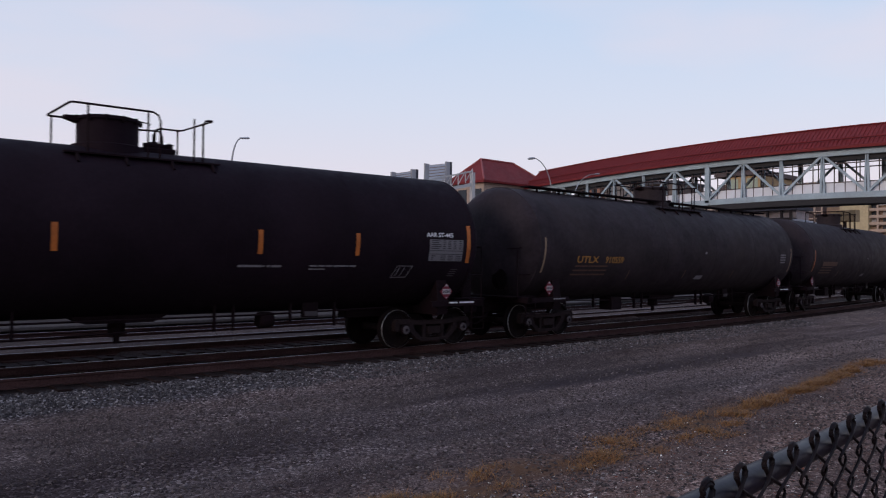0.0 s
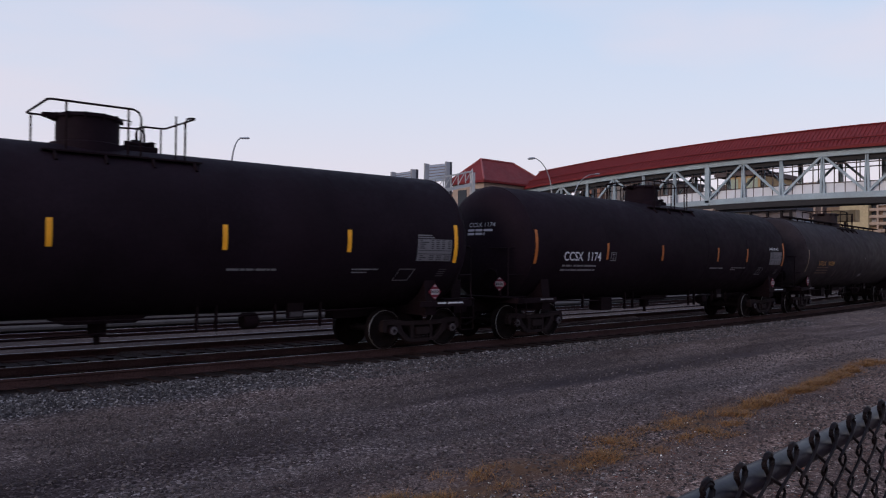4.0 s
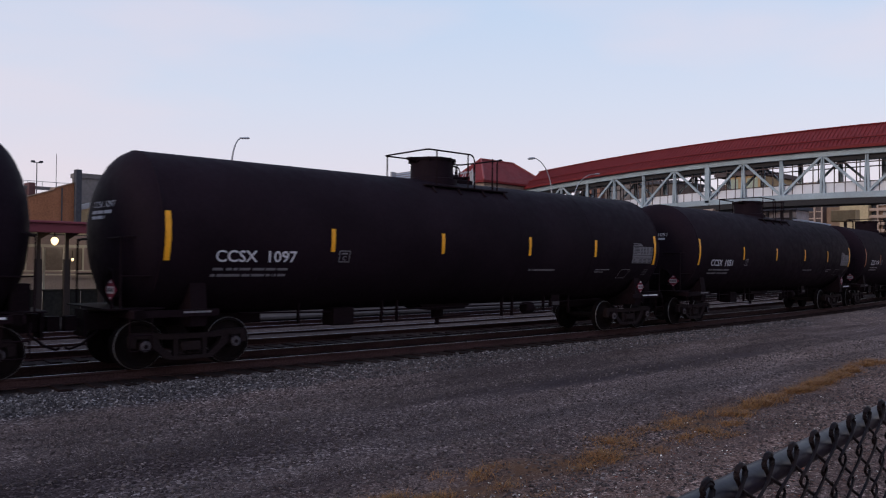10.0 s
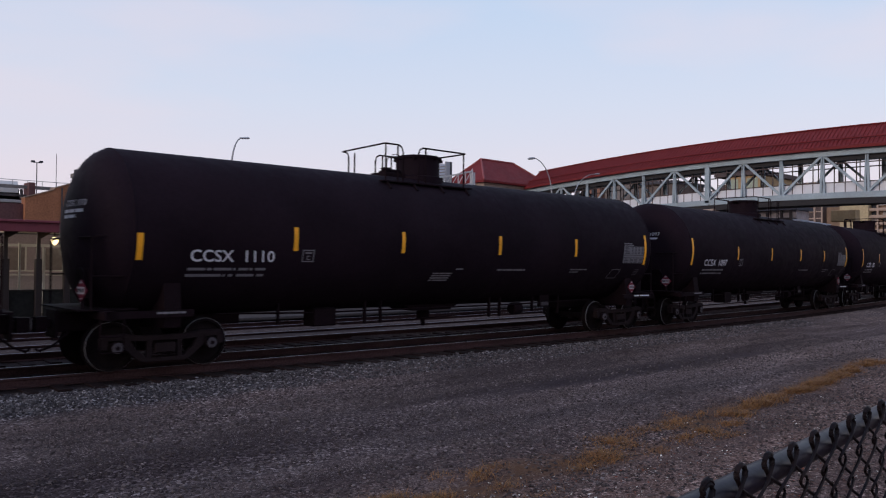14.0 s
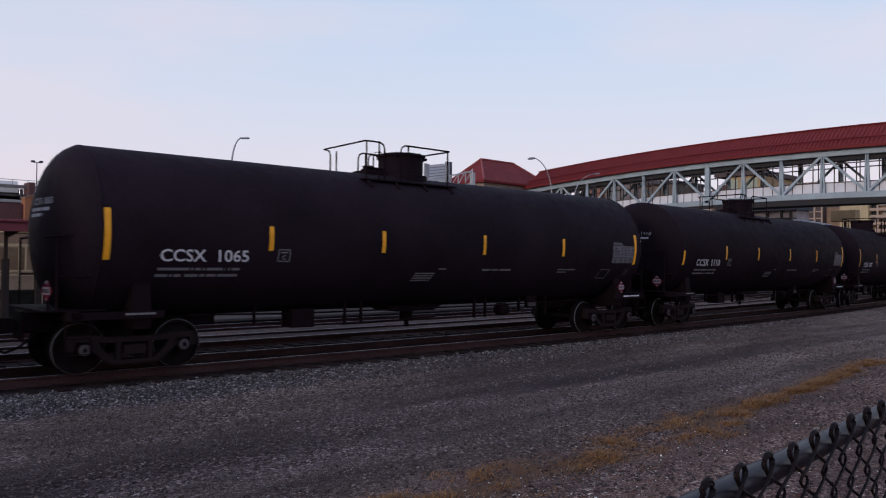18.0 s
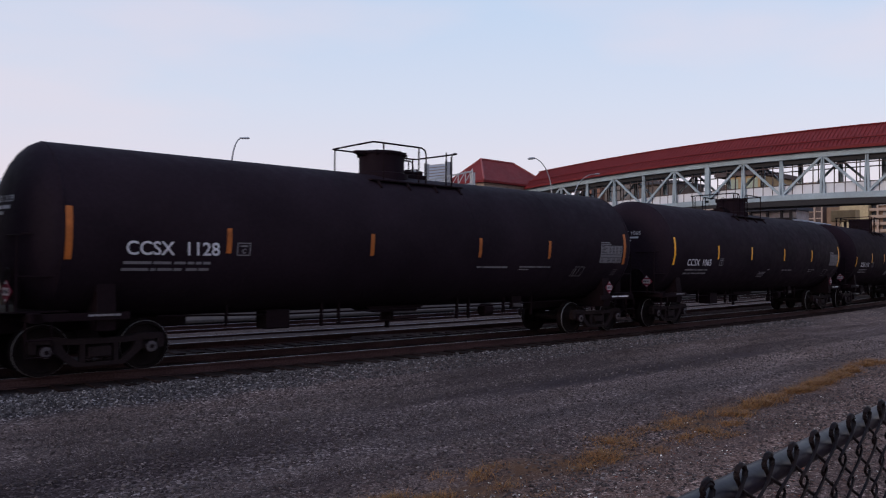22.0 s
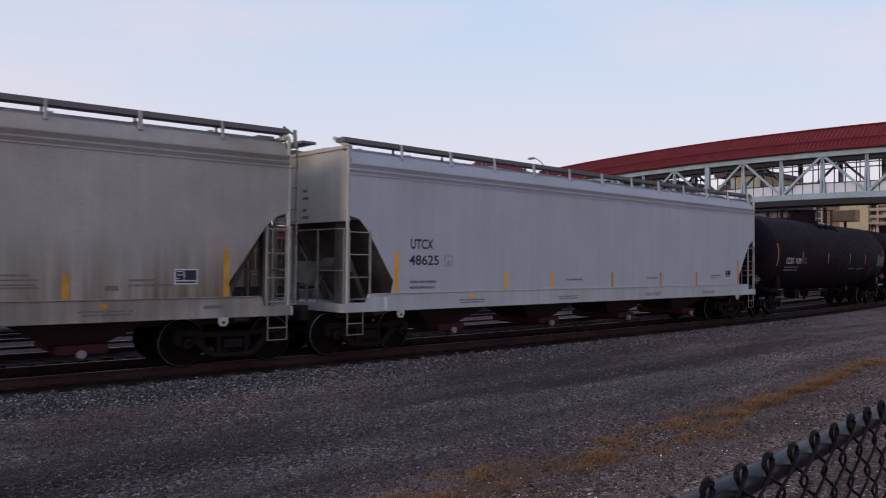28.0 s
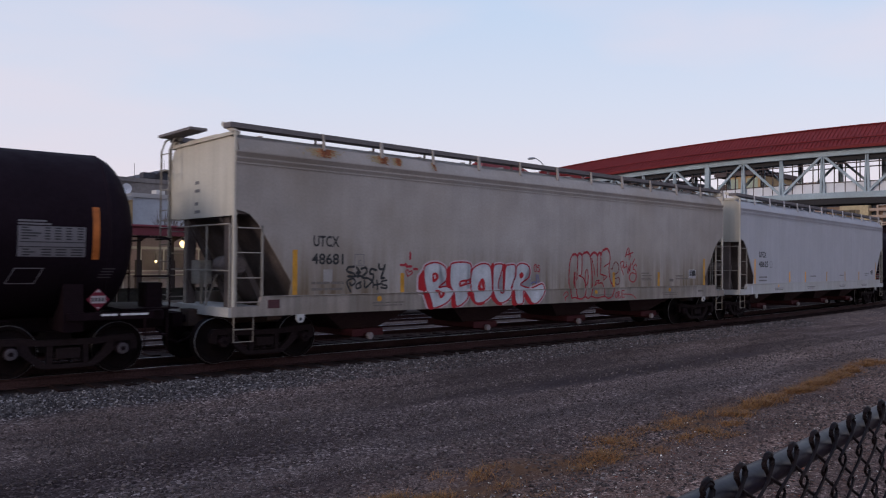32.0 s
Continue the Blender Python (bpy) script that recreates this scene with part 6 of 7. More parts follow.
    strokes(lower, 0.020, BLACK_MARK, 0.004, "black sprayed scribble")


def rust_patches(car):
    """Rust blooms where the running board brackets meet the roof: a dense dark core and a thin ochre wash beside it."""
    rng = random.Random(11)
    for cx, w in ((-7.12, 0.40), (-5.63, 0.30), (-5.2, 0.16), (-4.14, 0.08)):
        for mat, count, spread, aside, size, lift in ((OCHRE_WASH, 1100, 0.42, -0.22, 0.010, 0.010), (RUST, 1300, 0.22, 0.0, 0.009, 0.013), (RUST_CORE, 500, 0.11, 0.05, 0.010, 0.016)):
            g = Geo()
            for _ in range(int(count * w)):
                t = min(1.0, abs(rng.gauss(0, 0.42)))
                x = cx + rng.gauss(0, w * spread) + aside * w + 0.2 * (0.5 - t) * w
                z = 4.25 - 0.17 * t + rng.gauss(0, 0.008)
                y = -1.428 - 0.108 * (4.25 - z) / 0.17 - lift - rng.uniform(0, 0.002)
                r = size * rng.uniform(0.4, 1.5)
                g.add([(x - r * 1.4, y - 0.004, z - r), (x + r, y - 0.004, z - r * 1.1), (x + r * 1.5, y, z + r * 0.6), (x, y, z + r), (x - r * 1.3, y, z + r * 0.5)], [(0, 1, 2, 3, 4)])
            tagged(part("rust_bloom", g, mat, car, "orange-brown rust bloom"), kind="stuff")


def lengthen(car, k):
    """Draws a car out to its full length and height; its trucks keep their size."""
    for ob in car.children_recursive:
        if ob.parent.name.startswith("wheelset"):
            continue
        if ob.location.x:
            ob.location.x *= k
        elif ob.data.users == 1:
            ob.data.transform(Matrix.Diagonal((k, 1, 1, 1)))
            for v in ob.data.vertices:
                v.co.z += 0.15 * min(1.0, max(0.0, (v.co.z - 3.03) / 0.7))


def make_hoppers():
    clean = hopper_car("clean light grey covered hopper lettered UTCX 48625", HOPPER_GREY, HOPPER_GREY, HOPPER_SILL)
    mark_hopper(clean, "UTCX 48625", 71, False)
    lengthen(clean, 1.031)
    LINEUP.append((clean, -34.48))
    worn = hopper_car("weathered grey covered hopper lettered UTCX 48681 with red graffiti", HOPPER_WORN, HOPPER_WORN, SILL_WORN, 0.5)
    mark_hopper(worn, "UTCX 48681", 72, True)
    rust_patches(worn)
    lengthen(worn, 1.031)
    before = set(worn.children)
    graffiti(worn)
    for ob in worn.children:
        if ob not in before:
            ob.data.transform(Matrix.Translation((0.18, 0, 0)) @ Matrix.Diagonal((1.018, 1, 1, 1)))
    LINEUP.append((worn, -54.55))


make_train()
make_hoppers()

# ---- near fence ----
GALV_DARK = surface("weathered_galvanised_pipe", (0.0085, 0.0062, 0.0132), 0.36, spec=0.13, metal=0.0, grain=0.15, scale=60, blotch=0.2, blotch_scale=6, bump=0.0006)
WIRE_DARK = surface("dark_coated_wire", (0.0075, 0.0050, 0.0066), 0.5, spec=0.08, metal=0.0, grain=0.2, scale=80, dirt=(0.030, 0.018, 0.015), dirt_amount=0.3, dirt_scale=12)


def near_fence():
    """A chain-link fence between the camera and the yard: top rail, line posts and woven wires with knuckled tops."""
    fence = thing("chain_link_fence", "dark chain-link fence with a round galvanised top rail", "fence")
    z_top, r, step = 1.656, 0.0255, 0.131
    x_a, y_a, lean = 0.37, 0.515, 0.063

    def along(s, off=0.0):
        return Vector((x_a + s, y_a + lean * s - off, 0))

    part("top_rail", Geo().tube([along(q) + Vector((0, 0, z_top - r - 0.013)) for q in (-4.0, 0.0, 6.0)], r, 28), GALV_DARK, fence, "grey pipe top rail", smooth=40)
    for s in (-2.6, 4.4):
        p = along(s, -0.06)
        part("post", Geo().tube([p + Vector((0, 0, -0.5)), p + Vector((0, 0, z_top + 0.03))], 0.03, 14), GALV_DARK, fence, smooth=40)
    rng = random.Random(3)
    wire, half, pitch, lap = 0.0036, step / 2, 0.063, 0.018
    front = r + 0.010

    def weave(s0, side, seed):
        """One zigzag wire, bent round its neighbours, from its hook above the rail to the ground."""
        w = random.Random(seed)
        lift = w.uniform(-0.004, 0.004)
        z0 = z_top - 0.008 + lift
        pts = []
        # the hook: the end is folded over the other wire of the knuckle
        for a, h, f in ((0.012, 0.002, 0.012), (0.015, 0.012, 0.012), (0.010, 0.022, 0.010), (0.0, 0.026, 0.004), (-0.009, 0.023, -0.003), (-0.0145, 0.015, -0.007), (-0.0165, 0.006, -0.006)):
            pts.append(along(s0 + side * a * 1.1, front + f * side * 0.12) + Vector((0, 0, z0 + h * 0.95)))
        n = 12
        for i in range(4, n * 28):
            u = i / n
            tri = math.asin(0.86 * math.cos(math.pi * u)) / math.asin(0.86)
            s = s0 + side * (half / 2 - (half / 2 + lap) * tri)
            wob = 0.004 * math.sin(u * 1.7 + seed)
            pts.append(along(s + wob, front - 0.0040 * math.sin(math.pi * u) * side) + Vector((0, 0, z0 - pitch * u)))
        return Geo().tube(pts, [wire * (1.45 if i < 7 else 1.0) for i in range(len(pts))], 6)

    for k in range(-8, 30):
        s0 = 0.015 + step * k + rng.uniform(-0.003, 0.003)
        part("wire", weave(s0, 1, 2 * k + 100), WIRE_DARK, fence, smooth=60)
        part("wire", weave(s0, -1, 2 * k + 101), WIRE_DARK, fence, smooth=60)


near_fence()

# ---- station side: platform, barrier, canopy, building ----
CONCRETE = surface("grey_platform_concrete", (0.080, 0.068, 0.068), 0.9, spec=0.05, grain=0.15, scale=12, blotch=0.15, bump=0.004)
CANOPY_RED = surface("maroon_canopy_metal", (0.17, 0.040, 0.052), 0.5, grain=0.08, scale=20, blotch=0.1)
POST_DARK = surface("dark_brown_post_paint", (0.035, 0.024, 0.022), 0.6, grain=0.2)
DIM_PANE = surface("dim_station_glass", (0.17, 0.14, 0.145), 0.25, grain=0.1, blotch=0.2)
STUCCO = surface("mauve_grey_stucco", (0.285, 0.228, 0.258), 0.85, grain=0.1, scale=15, blotch=0.12, bump=0.003)
PLINTH = surface("grey_painted_plinth", (0.27, 0.238, 0.27), 0.8, grain=0.1, scale=15, blotch=0.12)
CREAM = surface("cream_stucco", (0.44, 0.40, 0.31), 0.85, grain=0.08, scale=15, blotch=0.1, bump=0.003)
OFF_WHITE = surface("off_white_trim", (0.50, 0.48, 0.47), 0.7, grain=0.08, scale=25)
BRICK = surface("orange_brick_wall", (0.30, 0.125, 0.065), 0.85, grain=0.2, scale=9, blotch=0.12, bump=0.006)
DULL_BRICK = surface("dull_maroon_brick", (0.115, 0.055, 0.055), 0.85, grain=0.2, scale=8, blotch=0.15)
TAN = surface("tan_render", (0.34, 0.235, 0.13), 0.85, grain=0.1, scale=6, blotch=0.15)
GREY_WALL = surface("grey_brown_wall", (0.165, 0.145, 0.14), 0.85, grain=0.15, scale=4, blotch=0.25, blotch_scale=0.3)
LIGHT_GREY = surface("light_grey_cladding", (0.36, 0.37, 0.41), 0.7, grain=0.05, scale=6, blotch=0.06)
PARAPET = surface("pale_parapet", (0.33, 0.315, 0.315), 0.7, grain=0.06)
SLATE = surface("dark_slate_roof", (0.060, 0.058, 0.068), 0.8, grain=0.2, scale=5)
WINDOW_DARK = surface("dark_window_glass", (0.03, 0.035, 0.045), 0.12, grain=0.05)
BRONZE = surface("brown_concrete", (0.22, 0.15, 0.11), 0.85, grain=0.15, scale=3, blotch=0.12, blotch_scale=0.4)
PINK_CONCRETE = surface("pinkish_concrete", (0.36, 0.27, 0.22), 0.85, grain=0.1, scale=4, blotch=0.1)
LAMP_GLOW = surface("warm_lamp_globe", (0.9, 0.75, 0.4), 0.3, grain=0.0, emit=(1.0, 0.74, 0.40), emit_strength=2.2)
WHITE_GLOW = surface("white_lamp_glow", (0.9, 0.9, 0.85), 0.3, grain=0.0, emit=(1.0, 0.9, 0.75), emit_strength=2.0)
LAMP_GREY = surface("grey_lamp_pole", (0.33, 0.33, 0.35), 0.5, metal=0.3, grain=0.08)
HEDGE_DARK = surface("dark_barrier_boards", (0.022, 0.019, 0.016), 0.9, grain=0.3, scale=8, bump=0.01, piece=0.25)
ROOF_RED = surface("red_standing_seam_metal", (0.150, 0.020, 0.021), 0.6, spec=0.12, grain=0.08, scale=10, blotch=0.12, blotch_scale=0.8)
FADED_RED = surface("faded_red_ridge_metal", (0.26, 0.075, 0.075), 0.6, spec=0.12, grain=0.08, scale=10)
TRUSS_BLUE = surface("pale_blue_grey_truss_paint", (0.30, 0.36, 0.40), 0.5, grain=0.08, scale=8, blotch=0.1, dirt=(0.16, 0.16, 0.16), dirt_amount=0.2)
# near-black for the bridge's undersides, its eave strip and the wall below the platform
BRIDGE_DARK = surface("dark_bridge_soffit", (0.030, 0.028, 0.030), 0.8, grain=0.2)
PANEL_WHITE = surface("white_infill_panel", (0.62, 0.62, 0.66), 0.6, grain=0.04, blotch=0.05)
FRAME_BROWN = surface("brown_window_frame", (0.075, 0.055, 0.055), 0.6, grain=0.1)


def platform():
    tagged(part("platform", Geo().sweep([(23.72, -0.01), (36.0, -0.01), (36.0, 0.10), (23.72, 0.10), (23.70, 0.08), (23.70, 0.01)], -60, 120), CONCRETE), "pale concrete station platform beside the tracks", "platform", kind="structure")
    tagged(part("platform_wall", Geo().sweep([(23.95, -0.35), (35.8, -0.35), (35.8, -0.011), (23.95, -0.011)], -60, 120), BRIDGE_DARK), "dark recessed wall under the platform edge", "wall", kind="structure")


def barrier():
    """A low dark board barrier along the platform."""
    fence = thing("platform_barrier", "low dark board barrier along the platform", "barrier")
    board = Geo().box(-0.58, 0.58, -0.03, 0.03, 0.10, 0.98, 0.01).mesh("board")
    board.materials.append(HEDGE_DARK)
    for k in range(36):
        x = 0.5 + 1.2 * k
        part("board", board, None, fence, at=(x, 27.35 + bend(x), 0.0)).rotation_euler = (0, 0, radians(heading(x)))
    part("cap_rail", Geo().sweep([(27.29, 0.98), (27.41, 0.98), (27.41, 1.04), (27.29, 1.04)], -0.2, 43.2), HEDGE_DARK, fence)


def globe_lamp(x, y, z, small=False):
    lamp = thing("globe_lamp", "glowing warm globe lamp hanging under the canopy" if not small else "small glowing lamp on the station wall", "lamp", "station lamps", at=pose(x, y, z))
    k = 0.45 if small else 0.95
    part("globe", Geo().lathe([(0.001, -0.16 * k), (0.07 * k, -0.12 * k), (0.12 * k, -0.03 * k), (0.12 * k, 0.05 * k), (0.07 * k, 0.11 * k), (0.04 * k, 0.13 * k)], 18), LAMP_GLOW, lamp, "glowing glass globe", smooth=60)
    part("stem", Geo().lathe([(0.05 * k, 0.12 * k), (0.05 * k, 0.16 * k), (0.018, 0.18 * k), (0.018, 0.36)], 10), POST_DARK, lamp)


def canopy():
    roof = thing("platform_canopy", "maroon platform canopy on dark posts over the platform", "canopy")
    part("fascia", Geo().box(-14, 33, 26.9, 27.0, 2.92, 3.28, 0.01), CANOPY_RED, roof, "maroon fascia board")
    part("gutter", Geo().box(-14, 33, 26.82, 26.9, 3.21, 3.30, 0.02), CANOPY_RED, roof)
    part("deck", Geo().box(-14, 33, 27.0, 33.0, 3.10, 3.22), CANOPY_RED, roof)
    part("soffit", Geo().box(-14, 33, 27.0, 33.0, 3.06, 3.098), CREAM, roof)
    for x in (1.2, 3.9, 5.98, 6.95, 7.83, 8.94, 10.26, 11.5, 13.0, 14.6, 16.2, 18.0, 20.5):
        part("post", Geo().box(x - 0.05, x + 0.05, 27.55, 27.65, 0.1, 3.06), POST_DARK, roof)
        part("post_base", Geo().box(x - 0.10, x + 0.10, 27.50, 27.70, 0.1, 2.05, 0.02), POST_DARK, roof, "thicker lower casing of a post")
        part("bracket", Geo().prism([(x + 0.05, 2.98), (x + 0.45, 2.98), (x + 0.05, 2.72)], 27.57, 27.63), POST_DARK, roof)
    for x in (-7.2, -4.6, -2.2, 0.3, 2.7, 5.1, 7.34, 9.46, 11.75, 14.10, 16.55):
        globe_lamp(x, 27.25, 2.66)
    # the light that those lamps and the ones behind them throw under the roof
    for x in (1.5, 6.0, 10.5, 15.0):
        l = new("canopy_light", bpy.data.lights.new("canopy_light", "POINT"))
        l.data.energy, l.data.color, l.data.shadow_soft_size = 60.0, (1.0, 0.86, 0.68), 0.15
        l.location = (x, 31.2, 2.72)


def station():
    b = thing("station_building", "low mauve-grey station building with white trim", "building")
    part("wall", Geo().box(-12, 30, 34.0, 34.3, 0.1, 3.05), STUCCO, b)
    part("roof", Geo().box(-12.3, 30.3, 33.1, 41, 3.052, 3.2), SLATE, b)
    part("plinth", Geo().box(-12, 30, 33.93, 33.997, 0.1, 1.50), PLINTH, b, "grey lower wall")
    for x, za, zb in ((7.0, 1.46, 2.62), (7.8, 1.17, 2.44), (9.94, 1.17, 2.48), (10.62, 1.2, 2.4), (13.1, 1.2, 2.5), (15.3, 1.2, 2.5)):
        part("column", Geo().box(x - 0.035, x + 0.035, 29.96, 30.04, 0.1, zb, 0.01), OFF_WHITE, b, "thin white column")
    part("ramp_rail", Geo().tube([(9.36, 30.0, 2.50), (9.7, 30.0, 2.50), (10.75, 30.0, 2.31)], 0.03, 8), OFF_WHITE, b)
    for z in (1.42, 1.58):
        part("handrail", Geo().tube([(-12, 33.6, z), (30, 33.6, z)], 0.025, 8), OFF_WHITE, b)
    part("lintel", Geo().box(-12, 30, 33.92, 33.998, 2.55, 2.66), OFF_WHITE, b)
    x = -11.2
    k = 0
    while x < 29:
        w = (1.5, 0.9, 2.0)[k % 3]
        win = part("window", Geo().box(x, x + w, 33.975, 33.998, 1.62, 2.50), DIM_PANE, b)
        for px in (x - 0.06, x + w / 2 - 0.03, x + w):
            part("frame", Geo().box(px, px + 0.06, 33.93, 33.974, 1.56, 2.55), OFF_WHITE, win)
        x += w + (0.5, 1.1, 0.7)[k % 3]
        k += 1
    globe_lamp(9.9, 33.6, 2.05, True)
    globe_lamp(13.4, 33.6, 2.0, True)


def house(name, label, x0, x1, y0, y1, z1, wall, top=None, cols=0, rows=0, zlo=0.0, win=WINDOW_DARK, cap=True):
    """A flat-roofed block: walls, parapet and rows of windows set in the face to the tracks."""
    b = thing(name, label, "building")
    part("wall", Geo().box(x0, x1, y0, y1, -0.3, z1), wall, b)
    if cap:
        part("parapet", Geo().box(x0 - 0.1, x1 + 0.1, y0 - 0.12, y1 + 0.1, z1, z1 + 0.35), top or PARAPET, b)
    for r in range(rows):
        for c in range(cols):
            w = (x1 - x0) / cols
            h = (z1 - zlo) / rows
            wx, wz = x0 + w * (c + 0.5), zlo + h * (r + 0.45)
            o = part("window", Geo().box(wx - w * 0.2, wx + w * 0.2, y0 - 0.03, y0 + 0.02, wz - h * 0.25, wz + h * 0.25), win, b)
            part("sill", Geo().box(wx - w * 0.24, wx + w * 0.24, y0 - 0.12, y0 - 0.032, wz - h * 0.3, wz - h * 0.25), PARAPET, o)
    return b


def town():
    # brick gable with its tall flue
    b = thing("brick_building", "orange brick building with a sloping parapet", "building")
    part("wall", Geo().prism([(14.95, -0.3), (18.2, -0.3), (18.2, 7.68), (16.9, 7.22), (16.86, 7.08), (14.95, 6.42)], 60, 61), BRICK, b)
    part("coping", Geo().prism([(14.90, 6.42), (16.86, 7.09), (16.90, 7.23), (18.2, 7.69), (18.2, 7.76), (16.88, 7.30), (16.84, 7.15), (14.90, 6.49)], 59.95, 61.05), BRONZE, b, "thin worn coping")
    part("annex", Geo().box(8.0, 14.94, 60.5, 61.5, -0.3, 6.0), DULL_BRICK, b, "low dark maroon annex")
    part("rain_pipe", Geo().tube([(17.35, 59.93, -0.3), (17.35, 59.93, 7.3)], 0.05, 8), SLATE, b)
    part("flue", Geo().box(18.21, 18.62, 59.6, 60.2, -0.3, 8.7, 0.03), SLATE, b, "dark square flue")
    # grey-brown block behind a tan lean-to
    b = house("grey_block", "grey-brown windowless block behind a tan shed", 19.30, 27.5, 63, 64, 8.45, GREY_WALL, GREY_WALL, 0, 0)
    part("chimney", Geo().box(24.6, 25.6, 63.2, 64.0, 8.9, 9.35), SLATE, b)
    b = thing("tan_shed", "tan shed with a pale sloping parapet", "building")
    part("wall", Geo().prism([(18.64, -0.3), (22.45, -0.3), (22.45, 6.75), (18.64, 5.75)], 59.8, 62.9), TAN, b)
    part("parapet", Geo().prism([(18.64, 5.75), (22.45, 6.75), (22.45, 7.1), (18.64, 6.1)], 59.7, 62.9), PARAPET, b)
    # light grey box
    b = house("grey_warehouse", "light grey clad warehouse with a pale parapet", 22.5, 34.5, 60, 70, 6.95, LIGHT_GREY, PARAPET, 0, 0)
    for x in (27.4, 28.5, 30.2, 32.0):
        part("window", Geo().box(x, x + 0.85, 59.97, 60.02, 5.0, 5.7), WINDOW_DARK, b)
    part("roof_unit", Geo().box(24.8, 25.5, 61, 62, 7.3, 7.75), OFF_WHITE, b)
    part("roof_unit", Geo().box(26.6, 27.0, 61, 62, 7.3, 7.6), SLATE, b)
    part("roof_vent", Geo().lathe([(0.16, 7.3), (0.16, 7.8), (0.22, 7.8), (0.001, 7.95)], 12, "z", (28.9, 61, 0)), SLATE, b)
    part("roof_vent", Geo().lathe([(0.16, 7.3), (0.16, 7.7), (0.22, 7.7), (0.001, 7.85)], 12, "z", (31.3, 61, 0)), SLATE, b)
    d = thing("satellite_dish", "white satellite dish on the warehouse roof", "satellite dish", at=pose(22.15, 60.3, 7.62, 0, 0, 0))
    part("dish", Geo().lathe([(0.001, 0.12), (0.22, 0.09), (0.38, 0.0), (0.40, 0.0), (0.22, 0.14), (0.001, 0.17)], 24, "y"), PANEL_WHITE, d, smooth=40)
    part("arm", Geo().tube([(0.0, 0.12, -0.02), (0.45, 0.2, -0.34)], 0.03, 6), SLATE, d)
    # dark gabled house behind
    b = thing("gabled_house", "dark gabled house behind the warehouse", "house")
    part("wall", Geo().prism([(30.6, -0.3), (37.2, -0.3), (37.2, 9.3), (36.0, 10.2), (35.6, 10.9), (33.5, 11.5), (31.2, 10.2), (30.6, 9.8)], 80, 90), SLATE, b)
    part("roof", Geo().prism([(30.3, 9.75), (33.5, 11.55), (35.65, 11.0), (37.4, 9.35), (37.4, 9.55), (35.7, 11.2), (33.5, 11.75), (30.3, 9.95)], 79.7, 90.3), SLATE, b)
    for x, h in ((31.9, 12.6), (35.2, 13.2)):
        a = thing("roof_aerial", "thin aerial mast on a roof", "aerial", at=pose(x, 84, 9.9))
        part("mast", Geo().tube([(0, 0, 0), (0, 0, h - 9.9)], 0.025, 6), SLATE, a)
    # parking deck far left with a lamp mast
    b = thing("parking_deck", "concrete parking deck with dark openings", "building")
    part("slab", Geo().box(4, 23.0, 75.12, 85, 7.60, 7.80), CONCRETE, b)
    part("parapet", Geo().box(4, 23.0, 74.9, 75.1, 8.30, 8.60), GREY_WALL, b, "grey concrete edge beam")
    part("slab", Geo().box(4, 23.0, 75, 85, 7.05, 7.30), PARAPET, b)
    part("lower_wall", Geo().box(4, 23.0, 75.3, 75.6, -0.3, 7.05), DULL_BRICK, b, "dark maroon lower wall")
    for x in (4.2, 9.0, 13.8, 16.4, 18.4, 20.6, 22.6):
        part("column", Geo().box(x, x + 0.25, 74.95, 75.05, 7.32, 8.24), CONCRETE, b)
    part("stair_tower", Geo().box(18.95, 19.45, 74.3, 76.0, -0.3, 8.85), DULL_BRICK, b)
    part("back_wall", Geo().box(4, 23.0, 84.6, 85, 7.32, 8.10), SLATE, b)
    part("deck_lamp", Geo().lathe([(0.001, -0.07), (0.12, -0.06), (0.15, 0.0), (0.001, 0.04)], 12, "z", (18.55, 75.3, 8.05)), WHITE_GLOW, b, "bright lamp under the top slab")
    rail = part("deck_rail", Geo().tube([(4, 75.0, 9.05), (23.0, 75.0, 9.05)], 0.03, 6), LAMP_GREY, b)
    for k in range(16):
        part("rail_post", Geo().tube([(4.6 + 1.2 * k, 75.0, 8.6), (4.6 + 1.2 * k, 75.0, 9.05)], 0.025, 6), LAMP_GREY, rail)
    c = thing("parked_car", "pale car parked on the top deck", "car", at=pose(18.25, 79.0, 7.80, 0, 0, 80))
    part("body", Geo().prism([(-2.0, 0.25), (2.0, 0.25), (2.05, 0.75), (1.3, 0.85), (0.8, 1.35), (-1.0, 1.38), (-1.7, 0.9), (-2.0, 0.85)], -0.85, 0.85), OFF_WHITE, c)
    part("glass", Geo().prism([(0.75, 1.28), (1.15, 0.9), (-1.5, 0.92), (-0.95, 1.3)], -0.86, 0.86), WINDOW_DARK, c)
    for x in (-1.25, 1.25):
        for y in (-0.85, 0.85):
            part("wheel", Geo().lathe([(0.001, -0.1), (0.32, -0.1), (0.32, 0.1), (0.001, 0.1)], 16, "y", (x, y, 0.32)), POST_DARK, c)
    m = thing("floodlight_mast", "thin floodlight mast with two heads on the deck", "floodlight", at=pose(23.8, 90, 5.0))
    part("mast", Geo().tube([(0, 0, -5.2), (0, 0, 7.4)], 0.05, 8), SLATE, m)
    part("crossbar", Geo().tube([(-0.42, 0, 7.45), (0.42, 0, 7.45)], 0.04, 6), SLATE, m)
    for x in (-0.4, 0.4):
        part("head", Geo().box(x - 0.16, x + 0.16, -0.2, 0.2, 7.45, 7.65, 0.03), SLATE, m)
    a = thing("roof_aerial", "thin aerial mast on a roof", "aerial", at=pose(25.75, 90, 5.0))
    part("mast", Geo().tube([(0, 0, -5.2), (0, 0, 8.6)], 0.03, 6), SLATE, a)
